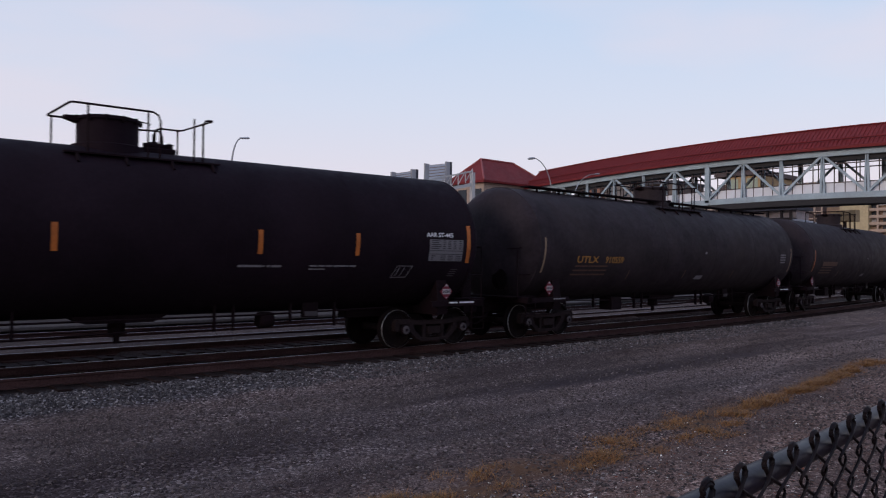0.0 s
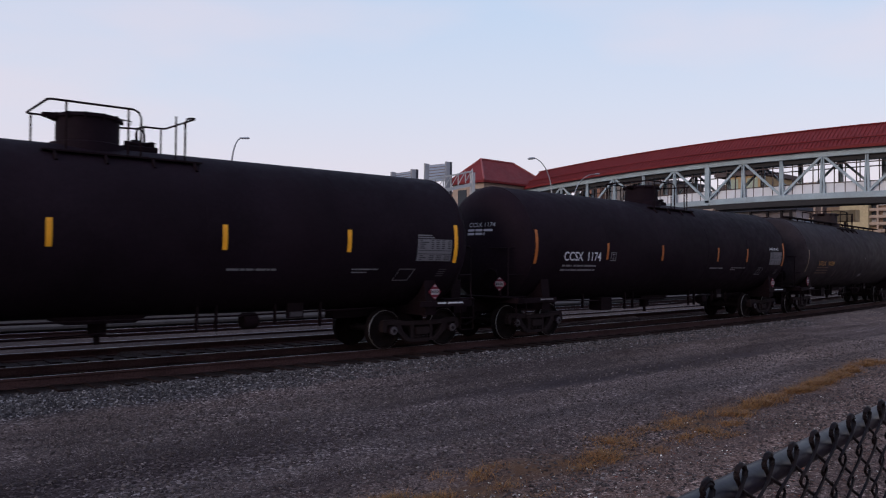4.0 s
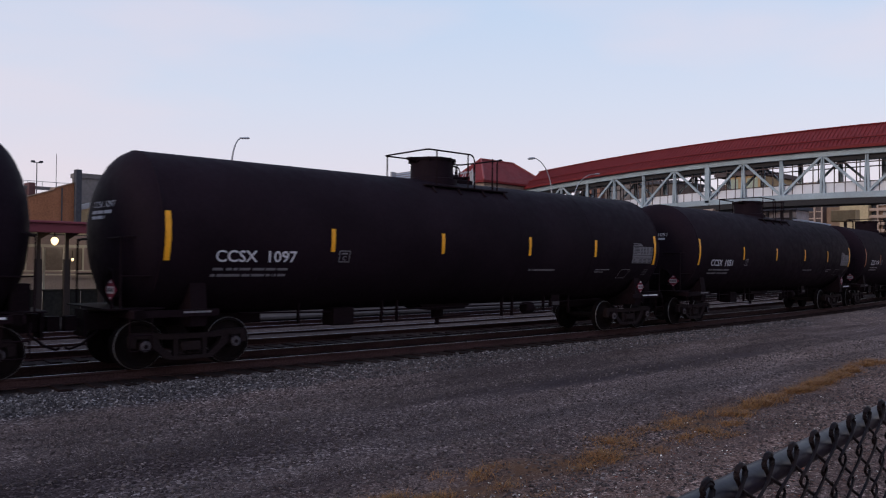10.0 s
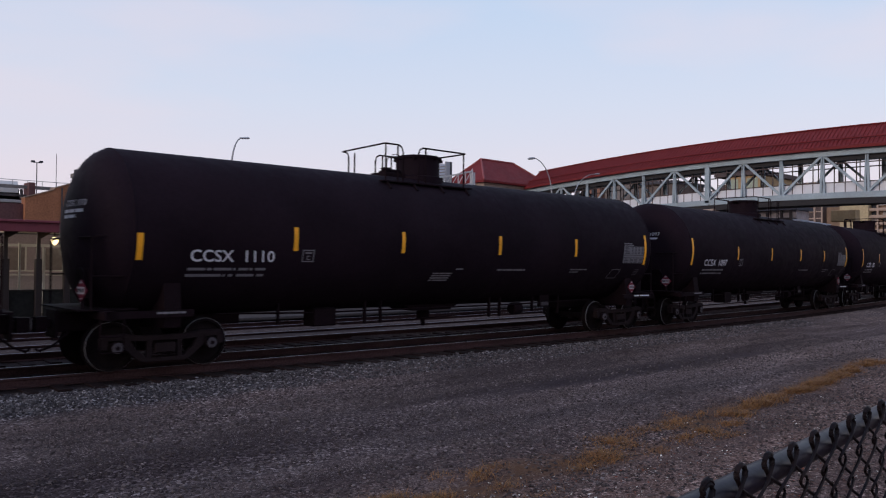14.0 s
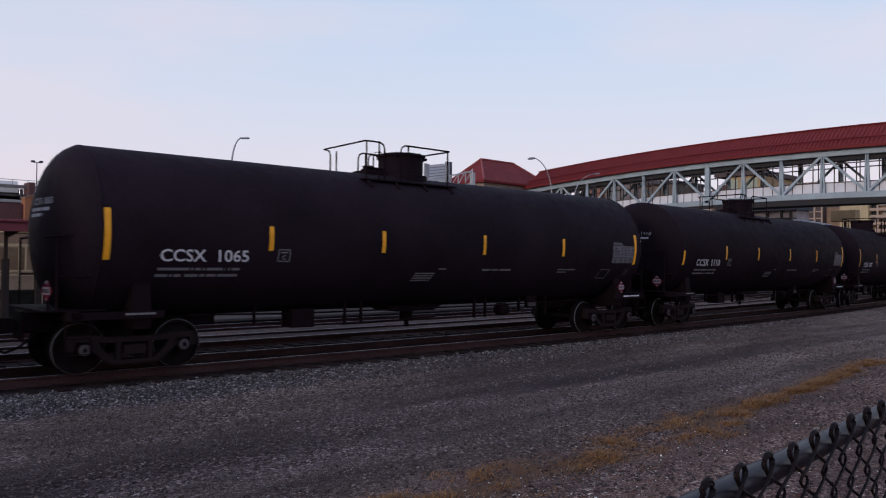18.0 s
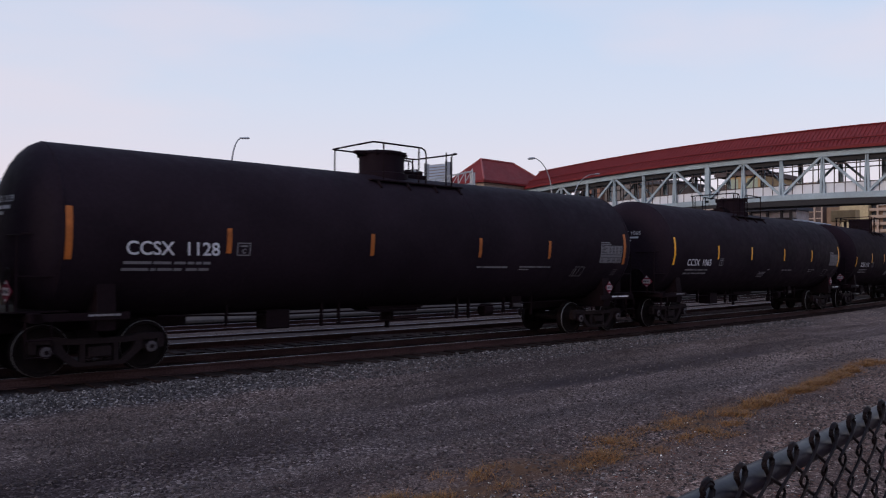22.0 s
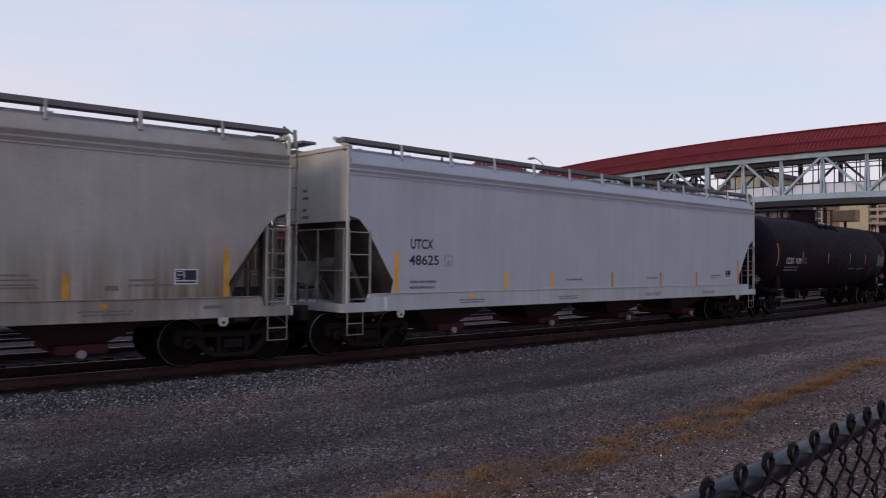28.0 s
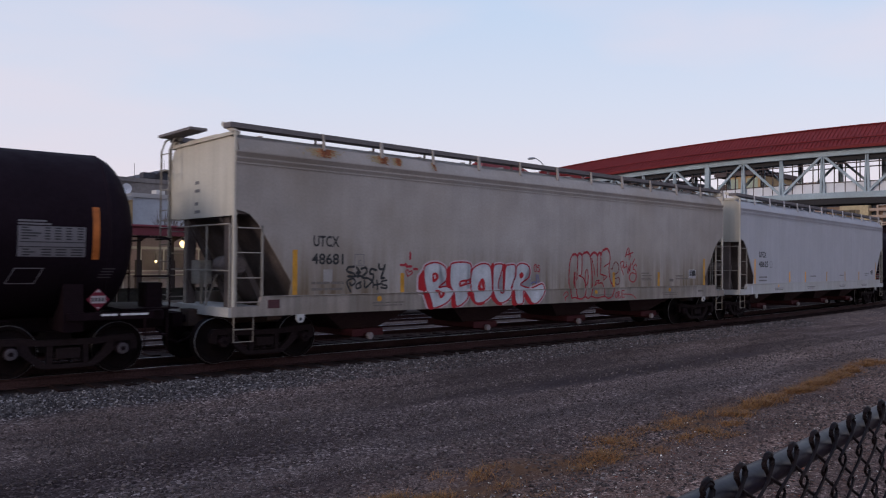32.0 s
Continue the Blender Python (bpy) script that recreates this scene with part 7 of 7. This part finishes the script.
    # reddish hip-roofed turret and a blank hoarding on a pole
    b = thing("red_turret", "reddish brick turret with a wide eave", "building")
    part("wall", Geo().box(37.6, 40.6, 70, 73, -0.3, 7.5), surface("dull_red_brick", (0.14, 0.06, 0.055), 0.85, grain=0.2, scale=8), b)
    part("eave", Geo().box(37.2, 41.0, 69.6, 73.4, 7.5, 7.7), SLATE, b)
    part("roof", Geo().add([(37.2, 69.6, 7.7), (41.0, 69.6, 7.7), (41.0, 73.4, 7.7), (37.2, 73.4, 7.7), (39.0, 71.5, 8.3)], [(0, 1, 4), (1, 2, 4), (2, 3, 4), (3, 0, 4), (3, 2, 1, 0)]), SLATE, b)
    part("window", Geo().box(38.7, 39.3, 69.96, 70.01, 5.6, 6.6), WINDOW_DARK, b)
    s = thing("hoarding", "blank pale hoarding on a rusty pole", "sign")
    part("board", Geo().box(27.7, 28.85, 45.0, 45.08, 4.2, 5.85), PARAPET, s)
    part("pole", Geo().tube([(27.86, 45.2, 0.0), (27.86, 45.2, 6.9)], 0.09, 10), BRICK, s)
    house("low_shop", "low pale shop beyond the station", 32.0, 46.0, 55, 62, 4.6, OFF_WHITE, SLATE, 5, 1, 2.0)


def street_lamp(base, top, reach, z0, label, head, rise, tilt):
    """A tapered pole whose arm curves over to a cobra-head lamp."""
    (x, y), h = base, top
    lamp = thing("street_lamp", label, "street lamp", "street lamps", at=pose(x, y, z0))
    dx, dy = reach
    n = 10
    curve = [(0, 0, 0), (0, 0, h * 0.45), (0, 0, h * (1 - rise))]
    for k in range(1, n + 1):
        a = math.pi / 2 * 0.93 * k / n
        curve.append((dx * (1 - math.cos(a)), dy * (1 - math.cos(a)), h * (1 - rise) + (h * rise) * math.sin(a)))
    r = [0.085, 0.065, 0.05] + [0.042 - 0.0015 * k for k in range(n)]
    part("pole", Geo().tube(curve, r, 10), LAMP_GREY, lamp, smooth=50)
    e = Vector(curve[-1])
    d = Vector((dx, dy, 0)).normalized()
    up = Vector((0, 0, tilt * head))
    part("lamp_head", Geo().tube([e - d * 0.05, e + d * 0.2 * head + up * 0.2, e + d * 0.8 * head + up * 0.8, e + d * head + up], [0.03, 0.105 * head, 0.115 * head, 0.03], 10), LAMP_GREY, lamp, smooth=50)


# ---- footbridge ----
def camber(y):
    return 0.0016 * (y - 25) ** 2


def footbridge():
    """A roofed truss footbridge over the tracks: red seamed roof, blue-grey trusses, white infill panels and glazing bars on both sides."""
    b = thing("footbridge", "covered footbridge with a red metal roof and pale blue steel truss", "footbridge")
    y0, y1, xf, xb = -2.0, 50.3, 58.0, 61.6
    xm = (xf + xb) / 2
    deck_z, eave = 7.10, 10.60
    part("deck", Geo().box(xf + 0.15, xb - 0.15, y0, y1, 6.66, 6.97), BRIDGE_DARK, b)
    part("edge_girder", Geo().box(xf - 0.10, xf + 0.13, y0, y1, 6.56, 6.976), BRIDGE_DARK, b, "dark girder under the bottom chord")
    for s, x in ((-1, xf), (1, xb)):
        part("bottom_chord", Geo().box(x - 0.14, x + 0.14, y0, y1, 6.98, 7.42, 0.03), TRUSS_BLUE, b)
        part("top_chord", Geo().box(x - 0.14, x + 0.14, y0, y1, 10.05, 10.52, 0.03), TRUSS_BLUE, b)
    ys = [49.03 - 3.0 * k for k in range(17)]
    # peaks of the truss fall on every other post
    for x in (xf, xb):
        for k, y in enumerate(ys):
            g = Geo().bar((x, y - 0.13, 7.3), (x, y - 0.03, 10.1), 0.16, 0.14)
            g.bar((x, y + 0.13, 7.3), (x, y + 0.03, 10.1), 0.16, 0.14)
            part("truss_post", g, TRUSS_BLUE, b)
            part("gusset", Geo().box(x - 0.17, x + 0.17, y - 0.34, y + 0.34, 7.18, 7.36), TRUSS_BLUE, b)
            if k < len(ys) - 1:
                up = (k % 2 == 1)
                za, zb = (10.05, 7.5) if up else (7.5, 10.05)
                part("truss_diagonal", Geo().bar((x, y - 0.15, za), (x, ys[k + 1] + 0.15, zb), 0.15, 0.17), TRUSS_BLUE, b)
    for x in (xf + 0.32, xb - 0.32):
        for k in range(17):
            ya, yb = ys[k] - 2.95, ys[k] - 0.05
            part("infill_panel", Geo().box(x - 0.02, x + 0.02, ya, yb, 7.42, 8.13), PANEL_WHITE, b)
            for t in ((0.0, 0.25, 0.5, 0.75) if x < xm else (0.0, 0.5)):
                yy = ya + 3.0 * t
                part("mullion", Geo().box(x - 0.05, x + 0.05, yy - 0.025, yy + 0.025, 7.42, 10.05), FRAME_BROWN, b)
            part("glazing_bar", Geo().box(x - 0.03, x + 0.03, ya, yb, 9.50, 9.58), FRAME_BROWN, b)
            part("sill_bar", Geo().box(x - 0.04, x + 0.04, ya, yb, 8.13, 8.20), FRAME_BROWN, b)
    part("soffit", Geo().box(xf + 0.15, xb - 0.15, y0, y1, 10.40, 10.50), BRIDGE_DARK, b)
    part("valance", Geo().box(xf + 0.16, xf + 0.20, y0, y1, 9.72, 10.40), BRIDGE_DARK, b, "dark strip under the eave")
    roof = part("roof", Geo().add([(xf - 0.45, y0, eave), (xm, y0, 12.32), (xb + 0.45, y0, eave), (xb + 0.45, y0, eave + 0.07), (xm, y0, 12.40), (xf - 0.45, y0, eave + 0.07),
                           (xf - 0.45, y1, eave), (xm, y1, 12.32), (xb + 0.45, y1, eave), (xb + 0.45, y1, eave + 0.07), (xm, y1, 12.40), (xf - 0.45, y1, eave + 0.07)],
                          [(0, 1, 4, 5), (1, 2, 3, 4), (6, 11, 10, 7), (7, 10, 9, 8), (5, 4, 10, 11), (4, 3, 9, 10), (0, 6, 7, 1), (1, 7, 8, 2), (0, 5, 11, 6), (3, 2, 8, 9)]), ROOF_RED, b, "red standing-seam roof")
    slope = Geo().bar((xf - 0.47, 0, eave + 0.09), (xm, 0, 12.42), 0.05, 0.06).mesh("seam")
    slope.materials.append(ROOF_RED)
    k = 0
    y = 12.0
    while y < y1:
        part("seam", slope, None, roof, at=(0, y, 0))
        y += 0.30
    part("ridge_cap", Geo().box(xm - 0.14, xm + 0.14, y0, y1, 12.38, 12.46, 0.02), ROOF_RED, roof)
    part("eave_trim", Geo().box(xf - 0.53, xf - 0.45, y0, y1, eave - 0.12, eave + 0.10, 0.02), ROOF_RED, roof)
    part("snow_guard", Geo().tube([(xf + 0.15, y0, eave + 0.70), (xf + 0.15, y1, eave + 0.70)], 0.05, 6), ROOF_RED, roof)
    part("main_post", Geo().box(xf - 0.17, xf + 0.17, 31.03 - 0.20, 31.03 + 0.20, 6.98, 10.60, 0.03), TRUSS_BLUE, b, "thick grey main post")
    part("bearing", Geo().box(xf - 0.5, xf + 0.5, 30.3, 31.8, 6.3, 6.65, 0.05), PINK_CONCRETE, b)
    # the whole span is cambered: it is highest over the tracks and falls towards the stair tower
    for ob in b.children_recursive:
        if ob.location.y:
            ob.location.z -= camber(ob.location.y)
            continue
        ends = [v.co.y for v in ob.data.vertices]
        if max(ends) - min(ends) > 4:
            bm = bmesh.new()
            bm.from_mesh(ob.data)
            for k in range(18):
                bmesh.ops.bisect_plane(bm, geom=bm.verts[:] + bm.edges[:] + bm.faces[:], plane_co=(0, -0.5 + 3.0 * k, 0), plane_no=(0, 1, 0))
            bm.to_mesh(ob.data)
            bm.free()
        for v in ob.data.vertices:
            v.co.z -= camber(v.co.y)
    for x in (xf, xb):
        part("pier", Geo().box(x - 0.3, x + 0.3, 2.65, 3.35, -0.4, 6.10), CONCRETE, b)


def stair_tower():
    """The brick stair tower at the end of the footbridge, with a red hipped roof."""
    b = thing("stair_tower", "brick stair tower with a red hipped metal roof", "building")
    x0, x1, y0, y1 = 51.7, 62.0, 50.3, 55.4
    part("wall", Geo().box(x0 + 0.4, x1 - 0.4, y0 + 0.4, y1 - 0.4, -0.4, 9.75), PINK_CONCRETE, b)
    part("eave", Geo().box(x0, x1, y0, y1, 9.75, 9.97, 0.03), ROOF_RED, b)
    ym, xa, xb = (y0 + y1) / 2, 53.9, 58.6
    part("roof", Geo().add([(x0, y0, 9.97), (x1, y0, 9.97), (x1, y1, 9.97), (x0, y1, 9.97), (xa, ym, 12.33), (xb, ym, 12.33)], [(0, 1, 5, 4), (1, 2, 5), (2, 3, 4, 5), (3, 0, 4), (3, 2, 1, 0)]), ROOF_RED, b, "red hipped roof")
    for u, v in (((x0, y0, 10.0), (xa, ym, 12.37)), ((x0, y1, 10.0), (xa, ym, 12.37)), ((xa, ym, 12.37), (xb, ym, 12.37)), ((x1, y0, 10.0), (xb, ym, 12.37))):
        part("hip_cap", Geo().tube([u, v], 0.09, 8), FADED_RED, b, "faded pinkish hip cap")
    for y in (51.6, 53.6):
        part("window", Geo().box(x0 + 0.36, x0 + 0.42, y - 0.6, y + 0.6, 7.2, 9.2), WINDOW_DARK, b)


def louvre_screen(x0, x1, y, z0, z1, tilt, slats, label):
    """A slatted screen between two dark posts."""
    s = thing("louvre_screen", label, "screen", "slatted roof screens")
    for k in range(slats):
        t = (k + 0.5) / slats
        za = z0 + (z1 - z0) * t
        part("slat", Geo().bar((x0, y, za), (x1, y, za + tilt), 0.05, (z1 - z0) / slats * 0.72), PANEL_WHITE, s)
    part("back_sheet", Geo().prism([(x0, z0), (x1, z0 + tilt), (x1, z1 + tilt), (x0, z1)], y + 0.06, y + 0.10), PINK_CONCRETE, s)
    for x, dz in ((x0, 0), (x1, tilt)):
        part("post", Geo().box(x - 0.22, x + 0.22, y - 0.12, y + 0.05, -0.25, z1 + dz + 0.12, 0.02), LAMP_GREY, s)
    part("post", Geo().box(x1 + 0.28, x1 + 0.55, y - 0.02, y + 0.2, -0.25, z1 + tilt + 0.15, 0.02), SLATE, s)


def stair_rail():
    s = thing("stair_flight", "white steel stair flight with railings beside the tower", "stairs")
    a, c = Vector((38.5, 43.5, 7.6)), Vector((43.3, 43.5, 9.2))
    part("handrail", Geo().bar(a + Vector((0, 0, 0.75)), c + Vector((0, 0, 0.25)), 0.10, 0.12), OFF_WHITE, s)
    part("stringer", Geo().bar(a - Vector((0, 0, 0.3)), c - Vector((0, 0, 0.8)), 0.12, 0.25), OFF_WHITE, s)
    for k in range(7):
        p = a.lerp(c, k / 6)
        part("baluster", Geo().bar(p + Vector((0, 0, -0.5)), p + Vector((0, 0, 0.7 - k * 0.06)), 0.07), OFF_WHITE, s)
        if k < 6:
            q = a.lerp(c, (k + 1) / 6)
            part("brace", Geo().bar(p + Vector((0, 0, -0.4)), q + Vector((0, 0, 0.45)), 0.05), OFF_WHITE, s)
    for x in (38.7, 43.35):
        part("post", Geo().box(x - 0.16, x + 0.16, 43.4, 43.7, -0.3, 9.35 if x > 40 else 8.0), OFF_WHITE, s)


def far_right():
    # slab block of flats far beyond the footbridge
    b = thing("apartment_block", "pinkish concrete block of flats with open balconies", "building")
    part("core", Geo().box(362, 380, 60, 136, -0.4, 28.6), BRONZE, b)
    for k in range(10):
        part("floor_slab", Geo().box(359.5, 362, 60, 128.0, 1.6 + 3.05 * k, 2.3 + 3.05 * k), PINK_CONCRETE, b)
        part("balcony_front", Geo().box(359.3, 359.5, 60, 128.0, 1.9 + 3.05 * k, 2.9 + 3.05 * k), PINK_CONCRETE, b)
    for k in range(12):
        part("column", Geo().box(359.4, 360.2, 60 + 5.9 * k, 60.7 + 5.9 * k, -0.4, 29.2), PINK_CONCRETE, b)
    for k in range(11):
        for j in range(9):
            if (k * 5 + j * 3) % 4:
                part("window", Geo().box(361.9, 362.0, 61.6 + 5.9 * k, 64.9 + 5.9 * k, 3.1 + 3.05 * j, 4.6 + 3.05 * j), WINDOW_DARK if (k + j) % 3 else PARAPET, b)
    part("stair_shaft", Geo().box(358, 370, 116.6, 128.2, -0.4, 37.0), surface("yellowish_render", (0.40, 0.32, 0.20), 0.85, grain=0.1, scale=3, blotch=0.1), b)
    part("tall_wing", Geo().box(358, 380, 135.2, 152, -0.4, 40.0), FRAME_BROWN, b)
    for k in range(12):
        part("floor_slab", Geo().box(357.4, 358, 135.2, 152, 2.0 + 3.05 * k, 2.5 + 3.05 * k), PINK_CONCRETE, b)
    for k in range(6):
        part("column", Geo().box(357.2, 357.9, 135.2 + 3.2 * k, 135.8 + 3.2 * k, -0.4, 40.0), PINK_CONCRETE, b)
    b = thing("brown_hall", "long low hall with a pale wall and dark canopy", "building")
    part("wall", Geo().box(76, 79, 31.3, 48.0, -0.4, 7.55), surface("pale_pink_render", (0.34, 0.28, 0.27), 0.85, grain=0.12, scale=3, blotch=0.15), b)
    part("roof", Geo().box(75.4, 79.4, 31.0, 48.4, 7.55, 7.9), SLATE, b)
    for y in (31.6, 32.5, 33.9, 35.6):
        part("post", Geo().box(75.5, 75.75, y, y + 0.18, -0.4, 7.5), POST_DARK, b)
    part("canopy", Geo().box(74.6, 75.9, 31.2, 40.0, 6.35, 6.75), POST_DARK, b)
    b = thing("grey_lean_to", "low lean-to with a light grey roof", "building")
    part("wall", Geo().box(75.2, 77, 28.7, 31.2, -0.4, 5.9), GREY_WALL, b)
    part("roof", Geo().prism([(28.5, 5.9), (31.28, 6.0), (31.28, 6.65), (28.5, 6.1)], 74.9, 77.2, "x"), LIGHT_GREY, b)
    s = thing("tan_sign_box", "tan box sign on a dark pole", "sign", at=pose(70, 24.7, -0.35))
    part("box", Geo().box(-0.5, 0.5, -1.0, 1.0, 6.25, 7.25, 0.06), TAN, s)
    part("pole", Geo().tube([(0, 0, 0), (0, 0, 6.25)], 0.12, 10), POST_DARK, s)
    for y, z in ((37.05, 7.10), (36.13, 7.05)):
        l = thing("wall_lamp", "small bright lamp on the hall wall", "lamp", at=pose(75.3, y, z))
        part("glow", Geo().lathe([(0.001, -0.08), (0.07, -0.05), (0.09, 0.0), (0.07, 0.05), (0.001, 0.07)], 12), WHITE_GLOW, l)
        part("arm", Geo().box(0.05, 0.69, -0.03, 0.03, -0.03, 0.03), POST_DARK, l)
    b = thing("corner_house", "tan house with pale green windows and a brown eave", "building")
    part("wall", Geo().box(100, 112, 45.9, 50.7, -0.4, 14.2), TAN, b)
    part("roof", Geo().box(99.6, 112.4, 45.6, 52.2, 14.2, 14.9, 0.1), FRAME_BROWN, b)
    green = surface("pale_green_glass", (0.30, 0.33, 0.26), 0.2, grain=0.1)
    for y in (46.2, 48.9):
        part("window", Geo().box(99.95, 100.0, y, y + 1.5, 11.9, 13.8), green, b)
    part("porch", Geo().box(100.5, 104, 50.72, 52.0, -0.4, 13.2), FRAME_BROWN, b)
    b = thing("brick_row_house", "reddish brown brick row house behind the footbridge", "house")
    part("wall", Geo().box(90, 98, 64.4, 67.5, -0.4, 14.1), surface("red_brown_brick", (0.20, 0.105, 0.075), 0.85, grain=0.2, scale=6, blotch=0.15), b)
    part("roof", Geo().box(89.7, 98.3, 64.2, 67.7, 14.1, 14.6), SLATE, b)
    for k in range(4):
        part("window", Geo().box(89.95, 90.0, 64.9 + 1.5 * k, 65.8 + 1.5 * k, 11.5, 13.2), WINDOW_DARK, b)
    b = thing("grey_row_house", "grey-brown row house with a dark roof", "house")
    part("wall", Geo().box(91, 99, 59.0, 64.3, -0.4, 13.5), GREY_WALL, b)
    part("roof", Geo().prism([(59.0, 13.5), (64.3, 13.5), (61.7, 14.7)], 90.6, 99.4, "x"), FRAME_BROWN, b)
    b = thing("dark_row_house", "low dark brown row house", "house")
    part("wall", Geo().box(91, 99, 53.4, 58.9, -0.4, 12.9), surface("dark_brown_render", (0.11, 0.085, 0.075), 0.85, grain=0.15, scale=4, blotch=0.2), b)
    part("parapet", Geo().box(90.8, 99.2, 53.3, 58.9, 12.9, 13.3), SLATE, b)
    house("ochre_house", "ochre brick house behind the bridge end", 80.0, 98.0, 78, 88, 12.5, BRICK, SLATE, 6, 3, 2.0)


def bare_tree(x, y, z0, h, seed, label):
    """A leafless tree: a tapered trunk that forks into ever finer limbs."""
    rng = random.Random(seed)
    t = thing("bare_tree", label, "tree", "bare trees", at=pose(x, y, z0))
    trunk, twigs = Geo(), Geo()

    def grow(p, d, length, r, depth):
        q = p + d * length
        (trunk if depth < 2 else twigs).tube([p, p.lerp(q, 0.5) + Vector((rng.uniform(-1, 1), rng.uniform(-1, 1), 0)) * length * 0.05, q], [r, r * 0.85, r * 0.65], 6 if depth < 2 else 4, caps=False)
        if depth < 5:
            for _ in range(3 if depth < 3 else 2):
                nd = (d + Vector((rng.uniform(-1, 1), rng.uniform(-1, 1), rng.uniform(-0.1, 0.8))) * 0.55).normalized()
                grow(p.lerp(q, rng.uniform(0.65, 1.0)), nd, length * rng.uniform(0.6, 0.8), r * 0.55, depth + 1)

    grow(Vector((0, 0, 0)), Vector((0, 0, 1)), h * 0.35, 0.13, 0)
    bark = bpy.data.materials.get("grey_bark") or surface("grey_bark", (0.10, 0.075, 0.065), 0.9, grain=0.2)
    part("trunk", trunk, bark, t)
    part("branches", twigs, bark, t)


def far_woods():
    """Added low wooded rise far behind the station, small leaf clumps on a hill, to hide the bright horizon."""
    rng = random.Random(8)
    wood = surface("dark_backdrop_woods", (0.040, 0.036, 0.030), 0.95, grain=0.3, scale=2)
    g = Geo()
    n = 120
    top = [5.5 + 3.5 * noise.noise((k * 0.13, 2.0, 0)) + 2.5 * noise.noise((k * 0.5, 7.0, 0)) for k in range(n)]
    xs = [-300 + 8 * k for k in range(n)]
    verts = []
    for x, h in zip(xs, top):
        verts += [(x, 180, -0.3), (x, 186, h * 0.8), (x, 200, h), (x, 240, -0.3)]
    g.add(verts, [(4 * i + j, 4 * i + 4 + j, 4 * i + 5 + j, 4 * i + 1 + j) for i in range(n - 1) for j in range(3)])
    tagged(part("wooded_rise", g, wood, smooth=60), "added low dark rise that hides the bright horizon", "hill", kind="structure")
    v, f = [], []
    for _ in range(5200):
        x = rng.uniform(-60, 380)
        k = (x + 300) / 8
        h = top[min(n - 1, int(k))]
        y = rng.uniform(178, 200)
        z = h * (0.25 + 0.8 * rng.random()) * min(1.0, (y - 176) / 10 + 0.3)
        r = rng.uniform(0.5, 1.3)
        o = len(v)
        for _p in range(5):
            v.append((x + rng.uniform(-r, r), y + rng.uniform(-r, r), z + rng.uniform(-r, r) * 0.8))
        f += [(o, o + 1, o + 2), (o + 1, o + 2, o + 3), (o + 2, o + 3, o + 4), (o, o + 3, o + 4)]
    me = bpy.data.meshes.new("far_woods")
    me.from_pydata(v, [], f)
    tagged(part("far_woods", me, wood), "added dark trees on the rise that hides the horizon", "trees", kind="stuff")


platform()
barrier()
canopy()
station()
town()
street_lamp((15.62, 31.0), 7.42, (0.50, 0.0), 0.1, "tall grey street lamp with a curved arm behind the platform", 0.42, 0.20, 0.12)
street_lamp((41.6, 34.0), 9.48, (-2.05, 0.0), -0.2, "grey street lamp with a long curved arm by the bridge", 0.75, 0.26, -0.16)
street_lamp((52.0, 40.0), 10.15, (3.3, 0.0), -0.2, "grey street lamp with a curved arm below the footbridge", 0.75, 0.25, 0.12)
footbridge()
stair_tower()
louvre_screen(35.45, 37.4, 44.0, 7.9, 8.62, 0.38, 4, "small pale slatted screen between grey posts")
louvre_screen(38.75, 40.95, 44.0, 8.2, 9.55, 0.36, 6, "tall pale slatted screen between grey posts")
stair_rail()
far_right()
bare_tree(22.0, 52.0, -0.2, 6.6, 21, "slender bare tree in front of a grey wall")
bare_tree(27.5, 66.0, -0.2, 10.5, 22, "bare tree rising behind a warehouse")
bare_tree(44.0, 80.0, -0.2, 10.5, 23, "bare tree beside a reddish turret")
far_woods()


# ---- movement ----
def travelled(t):
    """Metres that the train has rolled at t seconds, from its place at 16 s."""
    u = (t - 16) / 16
    return 16 * (4.4354 * u - 0.0306 * u ** 2 - 0.0029 * u ** 3)


def motions():
    car_times = [1.0 * k for k in range(33)]
    turn_times = [32.0 * k / 224 for k in range(225)]
    for car, x in LINEUP:
        walk(car, [(t, pose(x + travelled(t), TRACK + bend(x + travelled(t)), 0, 0, 0, heading(x + travelled(t)))) for t in car_times])
        for wheelset in car.children:
            if wheelset.name.startswith("wheelset"):
                place = wheelset.location.copy()
                walk(wheelset, [(t, Matrix.Translation(place) @ pose(0, 0, 0, 0, math.degrees(travelled(t) / WHEEL_RADIUS), 0)) for t in turn_times])


motions()
